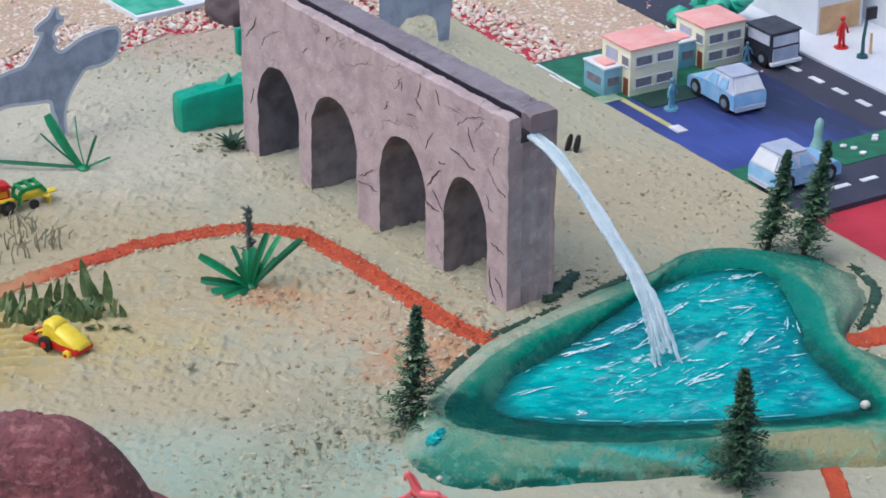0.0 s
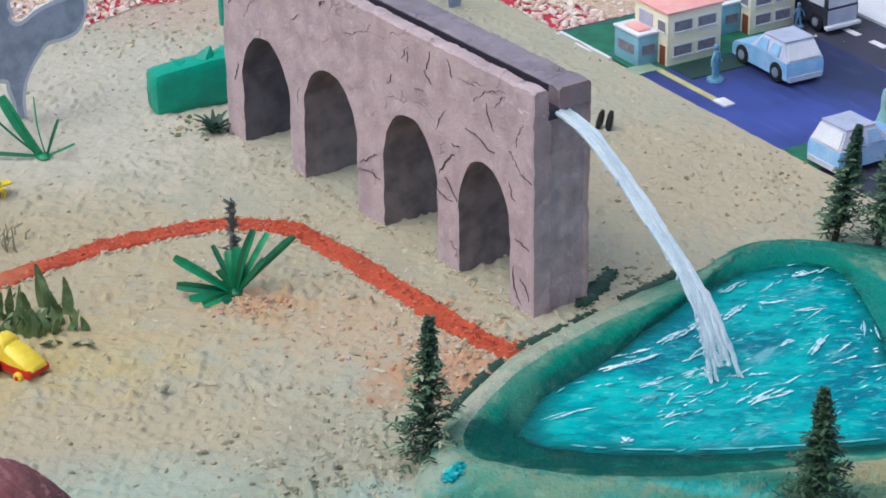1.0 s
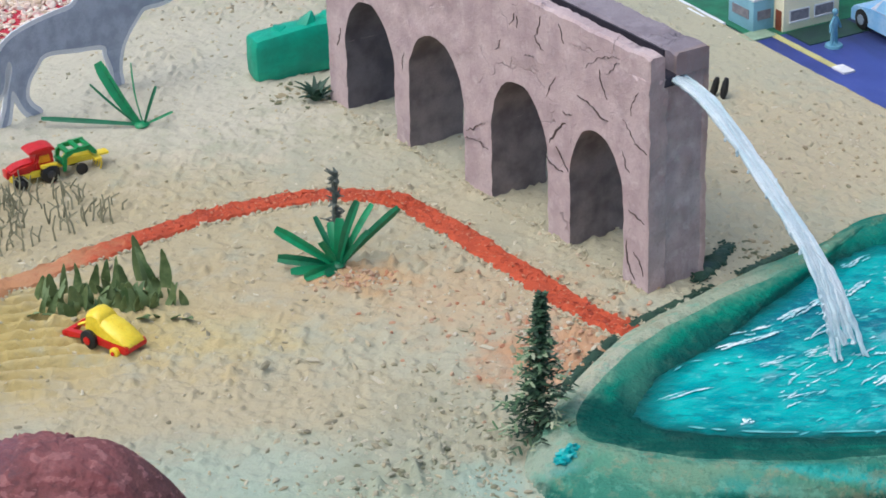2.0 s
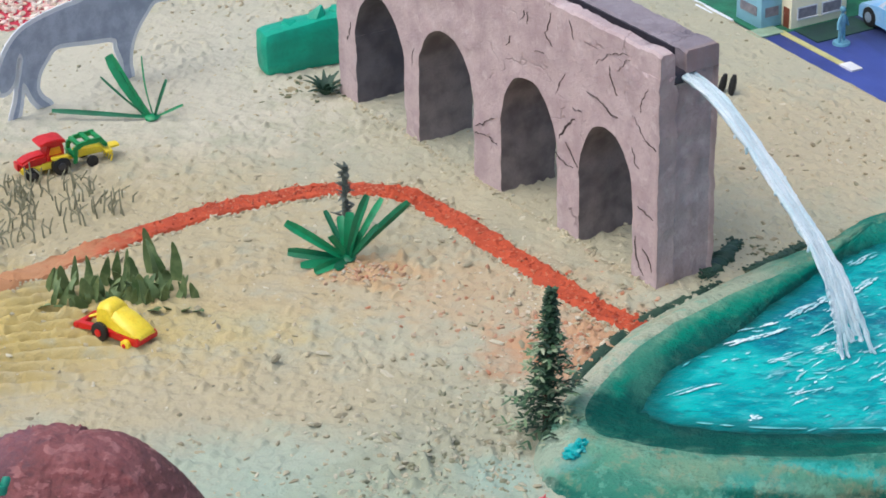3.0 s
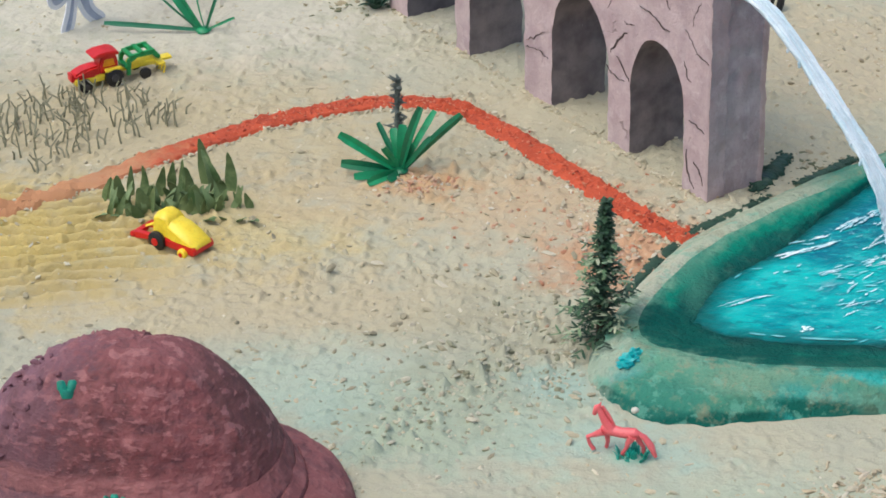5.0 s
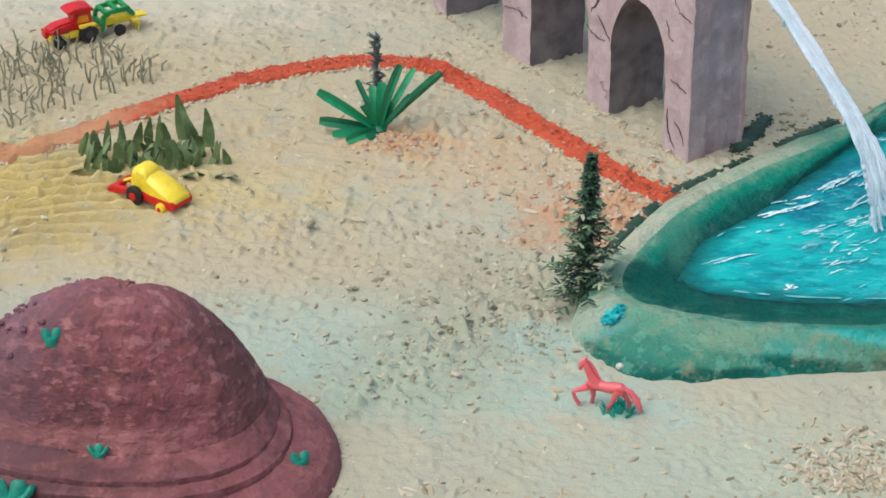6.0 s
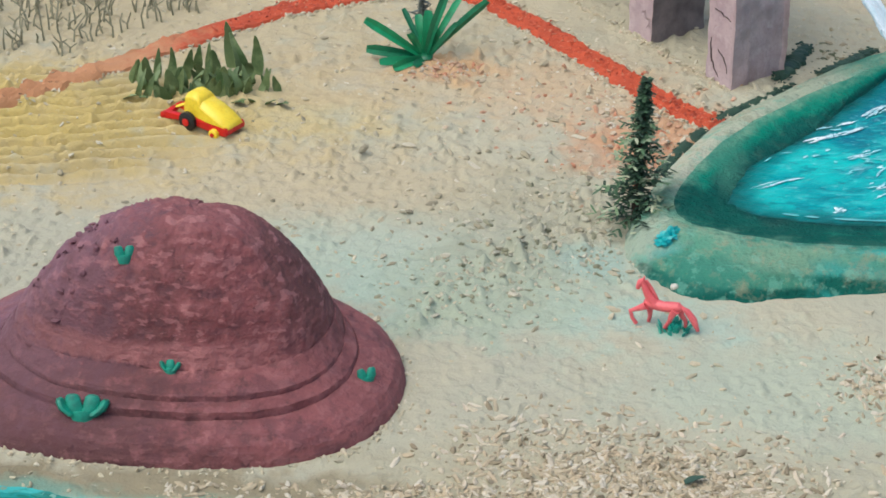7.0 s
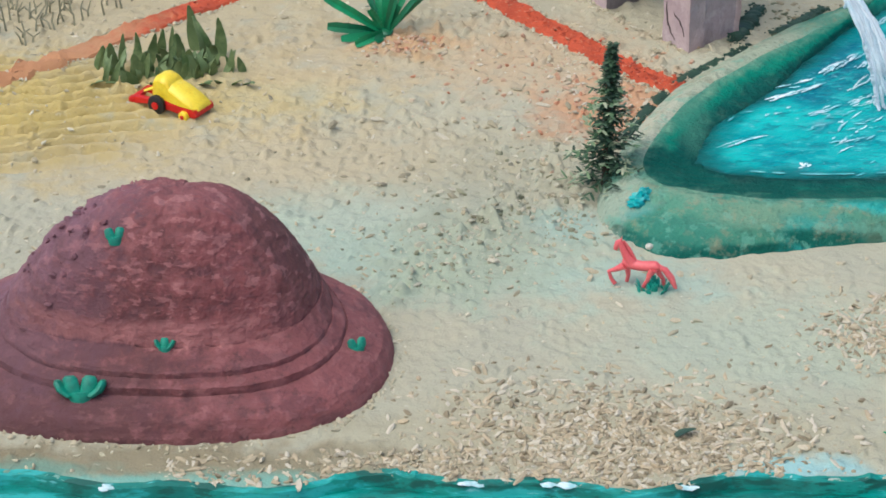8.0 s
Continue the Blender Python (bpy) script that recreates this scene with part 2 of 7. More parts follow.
def stone_mat(name, light, dark):
    """The aqueduct's painted plaster with scratched cracks."""
    m = bpy.data.materials.new(name)
    nt, p = nodes_of(m)
    where = nt.nodes.new("ShaderNodeTexCoord").outputs["Object"]
    mid, fine = noise_of(nt, where, 40, 5, 0.6), noise_of(nt, where, 420, 4, 0.6)
    warp = nt.nodes.new("ShaderNodeVectorMath")
    warp.operation = "MULTIPLY_ADD"
    wob = add(nt, "ShaderNodeTexNoise", Scale=55.0, Detail=2.0)
    nt.links.new(where, wob.inputs["Vector"])
    nt.links.new(wob.outputs["Color"], warp.inputs[0])
    warp.inputs[1].default_value = (0.035, 0.035, 0.035)
    nt.links.new(where, warp.inputs[2])
    vor = add(nt, "ShaderNodeTexVoronoi", Scale=29.0)
    vor.feature = "DISTANCE_TO_EDGE"
    nt.links.new(warp.outputs[0], vor.inputs["Vector"])
    line = ramp(nt, vor.outputs["Distance"], 0.030, 0.008)
    gate = ramp(nt, noise_of(nt, where, 34, 3), 0.52, 0.68, 0.02, 0.38)
    sep = nt.nodes.new("ShaderNodeSeparateXYZ")
    nt.links.new(where, sep.inputs[0])
    gate = calc(nt, "MULTIPLY", gate, ramp(nt, sep.outputs["X"], 0.003, 0.008, 0.10, 1.0))
    crack = calc(nt, "MULTIPLY", line, gate)
    col = mixer(nt, ramp(nt, mid, 0.35, 0.7), light, dark)
    col = mixer(nt, ramp(nt, noise_of(nt, where, 75, 4, 0.65), 0.54, 0.66, 0, 0.45), col, tuple(min(0.6, 1.28 * c) for c in light))
    col = mixer(nt, ramp(nt, fine, 0.5, 0.8, 0, 0.4), col, (0.24, 0.17, 0.17))
    # end face: brown scraped streaks, darkened further to hold that side's shade
    scrape = nt.nodes.new("ShaderNodeMapping")
    scrape.inputs["Scale"].default_value = (1.0, 1.3, 0.30)
    nt.links.new(where, scrape.inputs[0])
    end_face = calc(nt, "MULTIPLY", ramp(nt, noise_of(nt, scrape.outputs[0], 120, 4, 0.6), 0.30, 0.70, 0.45, 0.9), ramp(nt, sep.outputs["X"], 0.004, 0.001))
    end_face = calc(nt, "MULTIPLY", end_face, ramp(nt, sep.outputs["Y"], -0.0150, -0.0175, 0.45, 1.0))
    col = mixer(nt, calc(nt, "MULTIPLY", end_face, 0.85), col, (0.262, 0.192, 0.178))
    col = mixer(nt, calc(nt, "MULTIPLY", crack, 0.75), col, (0.06, 0.04, 0.04))
    nt.links.new(col, p.inputs["Base Color"])
    p.inputs["Roughness"].default_value = 0.85
    bump_to(nt, p, calc(nt, "SUBTRACT", calc(nt, "ADD", mid, calc(nt, "MULTIPLY", fine, 0.25)), calc(nt, "MULTIPLY", crack, 1.2)), 0.75, 0.0030)
    return m


def bank_mat(name, stops, foot, tints, wild, mottle):
    """Painted bank: the paint changes with the height through the stops (z, colour), raggedly, with a dark green rim at
    its foot.
    """
    m = bpy.data.materials.new(name)
    nt, p = nodes_of(m)
    where = nt.nodes.new("ShaderNodeTexCoord").outputs["Object"]
    mid, grit, fine = noise_of(nt, where, 60, 5, 0.65), noise_of(nt, where, 230, 4, 0.6), noise_of(nt, where, 800, 3)
    sep = nt.nodes.new("ShaderNodeSeparateXYZ")
    nt.links.new(where, sep.inputs[0])
    tall = calc(nt, "ADD", sep.outputs["Z"], calc(nt, "MULTIPLY", calc(nt, "SUBTRACT", mid, 0.5), wild))
    col = stops[0][1]
    for (z0, _), (z1, colour) in zip(stops, stops[1:]):
        col = mixer(nt, ramp(nt, tall, z0, z1), col, colour)
    blot, crumb = noise_of(nt, where, 34, 5, 0.7), noise_of(nt, where, 120, 5, 0.7)
    col = mixer(nt, ramp(nt, blot, 0.50, 0.62, 0, mottle), col, (0.045, 0.205, 0.150))
    col = mixer(nt, ramp(nt, crumb, 0.52, 0.66, 0, mottle), col, (0.25, 0.255, 0.165))
    col = mixer(nt, ramp(nt, crumb, 0.46, 0.34, 0, mottle * 0.8), col, (0.055, 0.16, 0.11))
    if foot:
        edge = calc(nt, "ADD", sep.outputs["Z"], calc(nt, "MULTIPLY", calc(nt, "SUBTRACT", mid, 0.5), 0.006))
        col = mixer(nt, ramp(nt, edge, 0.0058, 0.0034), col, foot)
    for colour, most, place in tints:
        col = mixer(nt, calc(nt, "MULTIPLY", blob(nt, where, mid, *place), most), col, colour)
    ochre, mint = noise_of(nt, where, 50, 5, 0.7), noise_of(nt, where, 95, 4, 0.6)
    col = mixer(nt, ramp(nt, ochre, 0.53, 0.66, 0, mottle * 0.8), col, (0.27, 0.250, 0.155))
    col = mixer(nt, ramp(nt, mint, 0.55, 0.63, 0, mottle * 0.8), col, (0.15, 0.385, 0.285))
    col = mixer(nt, ramp(nt, grit, 0.58, 0.76, 0, 0.04 + 0.3 * mottle), col, (0.42, 0.42, 0.30))
    col = mixer(nt, ramp(nt, grit, 0.42, 0.30, 0, 0.35), col, (0.01, 0.09, 0.065))
    col = mixer(nt, ramp(nt, fine, 0.55, 0.8, 0, 0.2), col, (0.02, 0.09, 0.07))
    nt.links.new(col, p.inputs["Base Color"])
    p.inputs["Roughness"].default_value = 0.75
    p.inputs["Specular IOR Level"].default_value = 0.15
    bump_to(nt, p, calc(nt, "ADD", mid, calc(nt, "MULTIPLY", grit, 0.6)), 0.9, 0.0045)
    return m


def rock_mat():
    m = bpy.data.materials.new("maroon_plaster")
    nt, p = nodes_of(m)
    where = nt.nodes.new("ShaderNodeTexCoord").outputs["Object"]
    wide, mid, fine = noise_of(nt, where, 14, 3), noise_of(nt, where, 95, 5, 0.65), noise_of(nt, where, 420, 4, 0.6)
    col = mixer(nt, ramp(nt, wide, 0.35, 0.65), (0.250, 0.083, 0.083), (0.186, 0.060, 0.062))
    # lavender of the sky's light on the dome's left, mixed into the paint
    col = mixer(nt, calc(nt, "MULTIPLY", blob(nt, where, mid, -0.385, -0.375, 0.045, 0.07), 0.75), col, (0.175, 0.095, 0.125))
    # shade on the lower-left brim, put into the colour as dark maroon
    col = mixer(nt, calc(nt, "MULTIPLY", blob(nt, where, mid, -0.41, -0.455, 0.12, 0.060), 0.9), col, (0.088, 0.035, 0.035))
    # a dark patch on the dome's right flank
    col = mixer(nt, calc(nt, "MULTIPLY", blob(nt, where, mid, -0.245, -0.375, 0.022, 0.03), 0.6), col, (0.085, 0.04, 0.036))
    col = mixer(nt, ramp(nt, mid, 0.54, 0.70, 0, 0.36), col, (0.33, 0.155, 0.15))
    col = mixer(nt, ramp(nt, mid, 0.44, 0.30, 0, 0.6), col, (0.075, 0.028, 0.035))
    col = mixer(nt, ramp(nt, fine, 0.5, 0.75, 0, 0.45), col, (0.10, 0.036, 0.045))
    sep = nt.nodes.new("ShaderNodeSeparateXYZ")
    nt.links.new(where, sep.inputs[0])
    tall = calc(nt, "ADD", sep.outputs["Z"], calc(nt, "MULTIPLY", calc(nt, "SUBTRACT", mid, 0.5), 0.012))
    strokes = nt.nodes.new("ShaderNodeMapping")
    strokes.inputs["Scale"].default_value = (0.8, 0.8, 1.6)
    nt.links.new(where, strokes.inputs[0])
    dab, shadow = noise_of(nt, strokes.outputs[0], 130, 3, 0.55), noise_of(nt, strokes.outputs[0], 62, 4, 0.6)
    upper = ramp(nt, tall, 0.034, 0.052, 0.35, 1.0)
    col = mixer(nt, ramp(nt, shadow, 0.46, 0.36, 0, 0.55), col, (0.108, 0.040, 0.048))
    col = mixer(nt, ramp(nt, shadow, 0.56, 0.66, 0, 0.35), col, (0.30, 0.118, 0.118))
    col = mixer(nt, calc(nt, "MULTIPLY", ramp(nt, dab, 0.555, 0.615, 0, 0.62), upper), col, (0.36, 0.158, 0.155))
    # the painted sky light again, laid over the dabs
    col = mixer(nt, calc(nt, "MULTIPLY", blob(nt, where, mid, -0.375, -0.375, 0.045, 0.07), 0.45), col, (0.20, 0.105, 0.145))
    brushed = calc(nt, "MULTIPLY", ramp(nt, tall, 0.0335, 0.036), ramp(nt, tall, 0.050, 0.044))
    brushed = calc(nt, "MULTIPLY", brushed, blob(nt, where, mid, -0.32, -0.47, 0.08, 0.10, 0.3))
    flat = nt.nodes.new("ShaderNodeMapping")
    flat.inputs["Scale"].default_value = (0.25, 0.25, 3.0)
    nt.links.new(where, flat.inputs[0])
    col = mixer(nt, ramp(nt, noise_of(nt, flat.outputs[0], 110, 4, 0.6), 0.48, 0.68, 0, 0.25), col, (0.27, 0.115, 0.115))
    brushed = calc(nt, "MULTIPLY", brushed, ramp(nt, noise_of(nt, flat.outputs[0], 70, 4, 0.65), 0.30, 0.52, 0.35, 1.0))
    col = mixer(nt, calc(nt, "MULTIPLY", brushed, 0.9), col, (0.36, 0.150, 0.145))
    # the brim's painted shade once more, over the brushwork
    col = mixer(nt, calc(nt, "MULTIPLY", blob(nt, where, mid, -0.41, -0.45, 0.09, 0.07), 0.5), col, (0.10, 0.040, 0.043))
    nt.links.new(col, p.inputs["Base Color"])
    p.inputs["Roughness"].default_value = 0.88
    bump_to(nt, p, calc(nt, "ADD", mid, calc(nt, "ADD", calc(nt, "MULTIPLY", fine, 0.3), calc(nt, "MULTIPLY", dab, 0.5))), 0.65, 0.0040)
    return m


SAND, WATER, STONE = sand_mat(), water_mat(), stone_mat("mauve_plaster", (0.500, 0.392, 0.393), (0.385, 0.290, 0.300))
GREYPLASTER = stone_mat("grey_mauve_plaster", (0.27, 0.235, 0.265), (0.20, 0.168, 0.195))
FRONT_TINTS = [((0.06, 0.34, 0.32), 0.55, (-0.046, -0.238, 0.01, 0.008)),
        ((0.02, 0.42, 0.4), 0.8, (0.13, -0.243, 0.05, 0.005)),
        ((0.4, 0.33, 0.17), 0.75, (0.23, -0.225, 0.06, 0.02)),
        ((0.005, 0.17, 0.125), 0.9, (0.2, 0.09, 0.075, 0.045)),
        ((0.3, 0.31, 0.2), 0.25, (0.03, -0.252, 0.035, 0.01)),
        ((0.31, 0.38, 0.29), 0.95, (-0.066, -0.222, 0.026, 0.022)),
        ((0.44, 0.45, 0.34), 1.0, (-0.03, -0.115, 0.024, 0.06)),
        ((0.4, 0.42, 0.315), 0.9, (0.006, -0.06, 0.022, 0.035))]
REST_TINTS = [((0.37, 0.4, 0.295), 0.85, (0.04, -0.02, 0.045, 0.04)),
        ((0.03, 0.28, 0.24), 0.8, (0.065, -0.262, 0.025, 0.012)),
        ((0.27, 0.34, 0.24), 0.8, (0.285, 0.03, 0.02, 0.06)),
        ((0.2, 0.26, 0.17), 0.35, (0.1, -0.262, 0.03, 0.01)),
        ((0.01, 0.16, 0.12), 0.7, (0.14, -0.236, 0.1, 0.007)),
        ((0.03, 0.19, 0.14), 0.5, (-0.02, -0.262, 0.03, 0.016)),
        ((0.002, 0.08, 0.058), 0.95, (0.0, -0.2785, 0.052, 0.0055)),
        ((0.002, 0.085, 0.06), 0.9, (0.085, -0.263, 0.05, 0.004))]
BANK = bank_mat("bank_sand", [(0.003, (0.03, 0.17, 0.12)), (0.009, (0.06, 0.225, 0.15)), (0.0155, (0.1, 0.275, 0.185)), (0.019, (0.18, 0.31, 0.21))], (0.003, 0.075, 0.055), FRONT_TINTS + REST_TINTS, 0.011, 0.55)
INNER = bank_mat("bank_green", [(0.0100, (0.0, 0.052, 0.046)), (0.0122, (0.0, 0.085, 0.068)), (0.0146, (0.0, 0.195, 0.130)), (0.0178, (0.17, 0.33, 0.225))], None,
                 [((0.05, 0.20, 0.14), 0.6, (-0.004, -0.11, 0.012, 0.05)), ((0.005, 0.19, 0.145), 0.9, (0.185, 0.08, 0.06, 0.035)), ((0.01, 0.22, 0.175), 0.85, (0.25, 0.0, 0.03, 0.07)), ((0.0, 0.075, 0.058), 0.9, (0.09, -0.228, 0.10, 0.014)), ((0.0, 0.080, 0.062), 0.95, (-0.022, -0.196, 0.022, 0.028)), ((0.0, 0.075, 0.058), 0.95, (0.025, -0.220, 0.05, 0.013))], 0.004, 0.05)
# arch insides: greyer paint, darkened to carry the shade in there
LINING = mat("shaded_grey_paint", (0.235, 0.197, 0.193), (0.130, 0.108, 0.110), 50, 0.9)
BLUEGREY = mat("shaded_blue_grey_paint", (0.140, 0.125, 0.138), (0.085, 0.075, 0.085), 50, 0.9)
BED = mat("channel_paint", (0.035, 0.030, 0.045), None, 50, 0.8)
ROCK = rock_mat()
FALL = mat("poured_resin", (0.64, 0.72, 0.77), (0.50, 0.65, 0.71), 90, 0.35, 0.3)
FALLS = [FALL] + [mat("poured_resin", c, tuple(0.85 * q for q in c), 90, 0.35, 0.3) for c in ((0.57, 0.69, 0.74), (0.61, 0.71, 0.76), (0.54, 0.67, 0.73), (0.65, 0.73, 0.77))]
ORANGE = mat("orange_grit", (0.50, 0.078, 0.029), (0.39, 0.063, 0.027), 70, 0.95, 0.9, 420)
nt, p = nodes_of(ORANGE)
where = nt.nodes.new("ShaderNodeTexCoord").outputs["Object"]
sep = nt.nodes.new("ShaderNodeSeparateXYZ")
nt.links.new(where, sep.inputs[0])
rub = calc(nt, "ADD", sep.outputs["X"], calc(nt, "MULTIPLY", calc(nt, "SUBTRACT", noise_of(nt, where, 90, 5, 0.7), 0.5), 0.10))
nt.links.new(mixer(nt, ramp(nt, rub, -0.345, -0.415, 0.0, 0.85), p.inputs["Base Color"].links[0].from_socket, (0.45, 0.25, 0.125)), p.inputs["Base Color"])
TEAL_EDGE = mat("teal_paint", (0.0, 0.235, 0.19), (0.0, 0.13, 0.105), 26, 0.45, 0.4, 300)
nt, p = nodes_of(TEAL_EDGE)
where = nt.nodes.new("ShaderNodeTexCoord").outputs["Object"]
long = nt.nodes.new("ShaderNodeMapping")
long.inputs["Scale"].default_value = (0.4, 1.6, 1.6)
nt.links.new(where, long.inputs[0])
wash, streak = noise_of(nt, long.outputs[0], 60, 5, 0.65), noise_of(nt, long.outputs[0], 120, 5, 0.7)
col = mixer(nt, ramp(nt, wash, 0.50, 0.60), p.inputs["Base Color"].links[0].from_socket, (0.02, 0.34, 0.32))
col = mixer(nt, ramp(nt, wash, 0.47, 0.40), col, (0.0, 0.085, 0.065))
col = mixer(nt, ramp(nt, streak, 0.62, 0.70, 0, 0.6), col, (0.28, 0.56, 0.58))
nt.links.new(col, p.inputs["Base Color"])
CLOTH = mat("red_cloth", (0.50, 0.032, 0.062), (0.41, 0.024, 0.045), 12, 0.9, 0.3, 1200)
FLOOR = mat("concrete", (0.35, 0.34, 0.32), (0.28, 0.27, 0.26), 3, 0.9)
PEBBLE = island_mat("pebbles", [(0.435, 0.365, 0.245), (0.25, 0.205, 0.13), (0.53, 0.46, 0.345), (0.405, 0.345, 0.235), (0.50, 0.44, 0.32), (0.44, 0.365, 0.245), (0.36, 0.31, 0.205), (0.55, 0.50, 0.39), (0.47, 0.38, 0.25)])
PALE_PEBBLE = island_mat("pale_pebbles", [(0.72, 0.58, 0.49), (0.64, 0.50, 0.42), (0.76, 0.68, 0.60), (0.70, 0.56, 0.50), (0.55, 0.43, 0.32), (0.78, 0.72, 0.63), (0.70, 0.55, 0.42), (0.68, 0.42, 0.38)])
GREYSTONE = island_mat("grey_grit", [(0.22, 0.22, 0.14), (0.30, 0.29, 0.195), (0.26, 0.255, 0.165), (0.43, 0.41, 0.31), (0.37, 0.36, 0.27), (0.40, 0.39, 0.29), (0.47, 0.44, 0.335), (0.43, 0.39, 0.285), (0.39, 0.41, 0.31)])
RUST = island_mat("rusty_grit", [(0.48, 0.32, 0.21), (0.46, 0.21, 0.12), (0.476, 0.383, 0.272), (0.47, 0.27, 0.17), (0.476, 0.323, 0.221), (0.527, 0.476, 0.374), (0.425, 0.357, 0.255)])
GRIT = island_mat("light_grit", [(0.453, 0.392, 0.261), (0.484, 0.436, 0.310), (0.450, 0.412, 0.287), (0.546, 0.505, 0.378), (0.468, 0.412, 0.287), (0.493, 0.428, 0.295), (0.381, 0.343, 0.234)])
FIR = island_mat("fir_green", [(0.028, 0.075, 0.038), (0.045, 0.11, 0.05), (0.07, 0.13, 0.07), (0.02, 0.05, 0.03)], 0.7)
FIR_PALE = island_mat("frosted_fir", [(0.18, 0.27, 0.14), (0.29, 0.36, 0.22), (0.10, 0.19, 0.09), (0.38, 0.42, 0.28), (0.20, 0.31, 0.19)], 0.75)
FIR_MID = island_mat("mid_fir_green", [(0.035, 0.10, 0.05), (0.06, 0.14, 0.07), (0.03, 0.07, 0.045)], 0.7)
FIR_LIGHT = island_mat("light_fir_green", [(0.10, 0.18, 0.09), (0.15, 0.23, 0.13), (0.06, 0.14, 0.07)], 0.7)
BARK = mat("bark", (0.06, 0.04, 0.025), None, 200, 0.9)
LEAF = mat("green_plastic", (0.012, 0.29, 0.115), (0.012, 0.20, 0.08), 120, 0.4, 0.2, 500, 0.5)
# LEAF with shade put into its colour, for every second leaf
SHADELEAF = mat("shaded_green_plastic", (0.008, 0.185, 0.08), (0.008, 0.12, 0.055), 120, 0.4, 0.2, 500, 0.5)
OLIVE = mat("olive_leaf", (0.058, 0.118, 0.036), (0.175, 0.240, 0.100), 120, 0.6, 0.3, 500, 0.8)
DARKLEAF = mat("dark_leaf", (0.012, 0.045, 0.03), (0.03, 0.075, 0.045), 120, 0.6, 0.2, 500, 0.7)
GREYLEAF = mat("grey_green_leaf", (0.075, 0.095, 0.085), (0.12, 0.14, 0.12), 120, 0.6, 0.2, 500, 0.7)
TWIG = mat("grey_twig", (0.175, 0.17, 0.105), (0.29, 0.28, 0.19), 90, 0.9, 0.2, 500, 0.8)
GREENBOX = mat("green_card", (0.002, 0.35, 0.225), (0.003, 0.25, 0.165), 40, 0.5, 0.3, 300)
MINT = mat("teal_plastic", (0.02, 0.40, 0.31), (0.015, 0.28, 0.21), 150, 0.4, 0.1)
REDP = mat("red_plastic", (0.62, 0.012, 0.012), (0.5, 0.01, 0.01), 150, 0.35, 0.1)
YELLOWP = mat("yellow_plastic", (0.88, 0.68, 0.05), (0.84, 0.60, 0.03), 150, 0.35, 0.1)
BLACKP = mat("black_plastic", (0.012, 0.012, 0.014), None, 150, 0.5, 0.1)
GREENP = mat("mid_green_plastic", (0.01, 0.28, 0.07), None, 150, 0.4, 0.1)
CORAL = mat("coral_plastic", (0.78, 0.15, 0.16), (0.68, 0.11, 0.12), 150, 0.4, 0.1)
WHITECARD = mat("white_card", (0.74, 0.76, 0.80), (0.66, 0.69, 0.74), 30, 0.7, 0.1)
GREYCARD = mat("grey_print", (0.40, 0.45, 0.56), (0.27, 0.31, 0.41), 60, 0.6, 0.1)


# ---- builders ----
def mesh_of(name, bm, material, smooth=True):
    bmesh.ops.recalc_face_normals(bm, faces=bm.faces)
    me = bpy.data.meshes.new(name)
    bm.to_mesh(me)
    bm.free()
    for m in material if isinstance(material, (list, tuple)) else [material]:
        me.materials.append(m)
    if smooth:
        me.shade_smooth()
        me.set_sharp_from_angle(angle=radians(38))
    return me


def part(name, bm, material, parent, label="", smooth=True):
    ob = new(name, mesh_of(name, bm, material, smooth))
    ob.parent = parent
    return tagged(ob, label)


def thing(name, label, category, x=0, y=0, z=0, rz=0, group="", kind=""):
    ob = new(name)
    ob.empty_display_size = 0.01
    ob.matrix_world = pose(x, y, z, 0, 0, rz)
    return tagged(ob, label, category, group, kind)


def single(name, bm, material, label, category, m=None, group="", kind="", smooth=True):
    ob = new(name, mesh_of(name, bm, material, smooth))
    if m is not None:
        ob.matrix_world = m
    return tagged(ob, label, category, group, kind)


def box(bm, lo, hi, bevel=0.0, mi=0, m=None):
    lo, hi = Vector(lo), Vector(hi)
    made = bmesh.ops.create_cube(bm, size=1.0, matrix=Matrix.LocRotScale((lo + hi) / 2, None, hi - lo))
    vs = made["verts"]
    if bevel:
        es = list({e for v in vs for e in v.link_edges})
        done = bmesh.ops.bevel(bm, geom=es, offset=bevel, segments=2, profile=0.6, affect="EDGES")
        vs = list(set(vs) & set(bm.verts)) + [v for v in done["verts"] if v not in vs]
    vs = [v for v in vs if v.is_valid]
    for f in {f for v in vs for f in v.link_faces}:
        f.material_index = mi
    if m is not None:
        bmesh.ops.transform(bm, matrix=m, verts=vs)
    return vs


def tube(bm, pts, radii, sides=8, flat=1.0, cap=True, mi=0):
    """A round bar along points, thick as the radii say."""
    pts = [Vector(p) for p in pts]
    rings, side = [], None
    for n, p in enumerate(pts):
        d = (pts[min(n + 1, len(pts) - 1)] - pts[max(n - 1, 0)]).normalized()
        if side is None:
            side = d.cross(Vector((0, 0, 1)) if abs(d.z) < 0.9 else Vector((0, 1, 0))).normalized()
        side = (side - d * side.dot(d)).normalized()
        up = side.cross(d)
        r = radii[n] if isinstance(radii, (list, tuple)) else radii
        rings.append([bm.verts.new(p + r * (math.cos(a) * side + flat * math.sin(a) * up)) for a in (2 * math.pi * k / sides for k in range(sides))])
    for a, b in zip(rings, rings[1:]):
        for k in range(sides):
            bm.faces.new((a[k], a[(k + 1) % sides], b[(k + 1) % sides], b[k])).material_index = mi
    if cap:
        bm.faces.new(rings[0][::-1]).material_index = mi
        bm.faces.new(rings[-1]).material_index = mi
    return rings


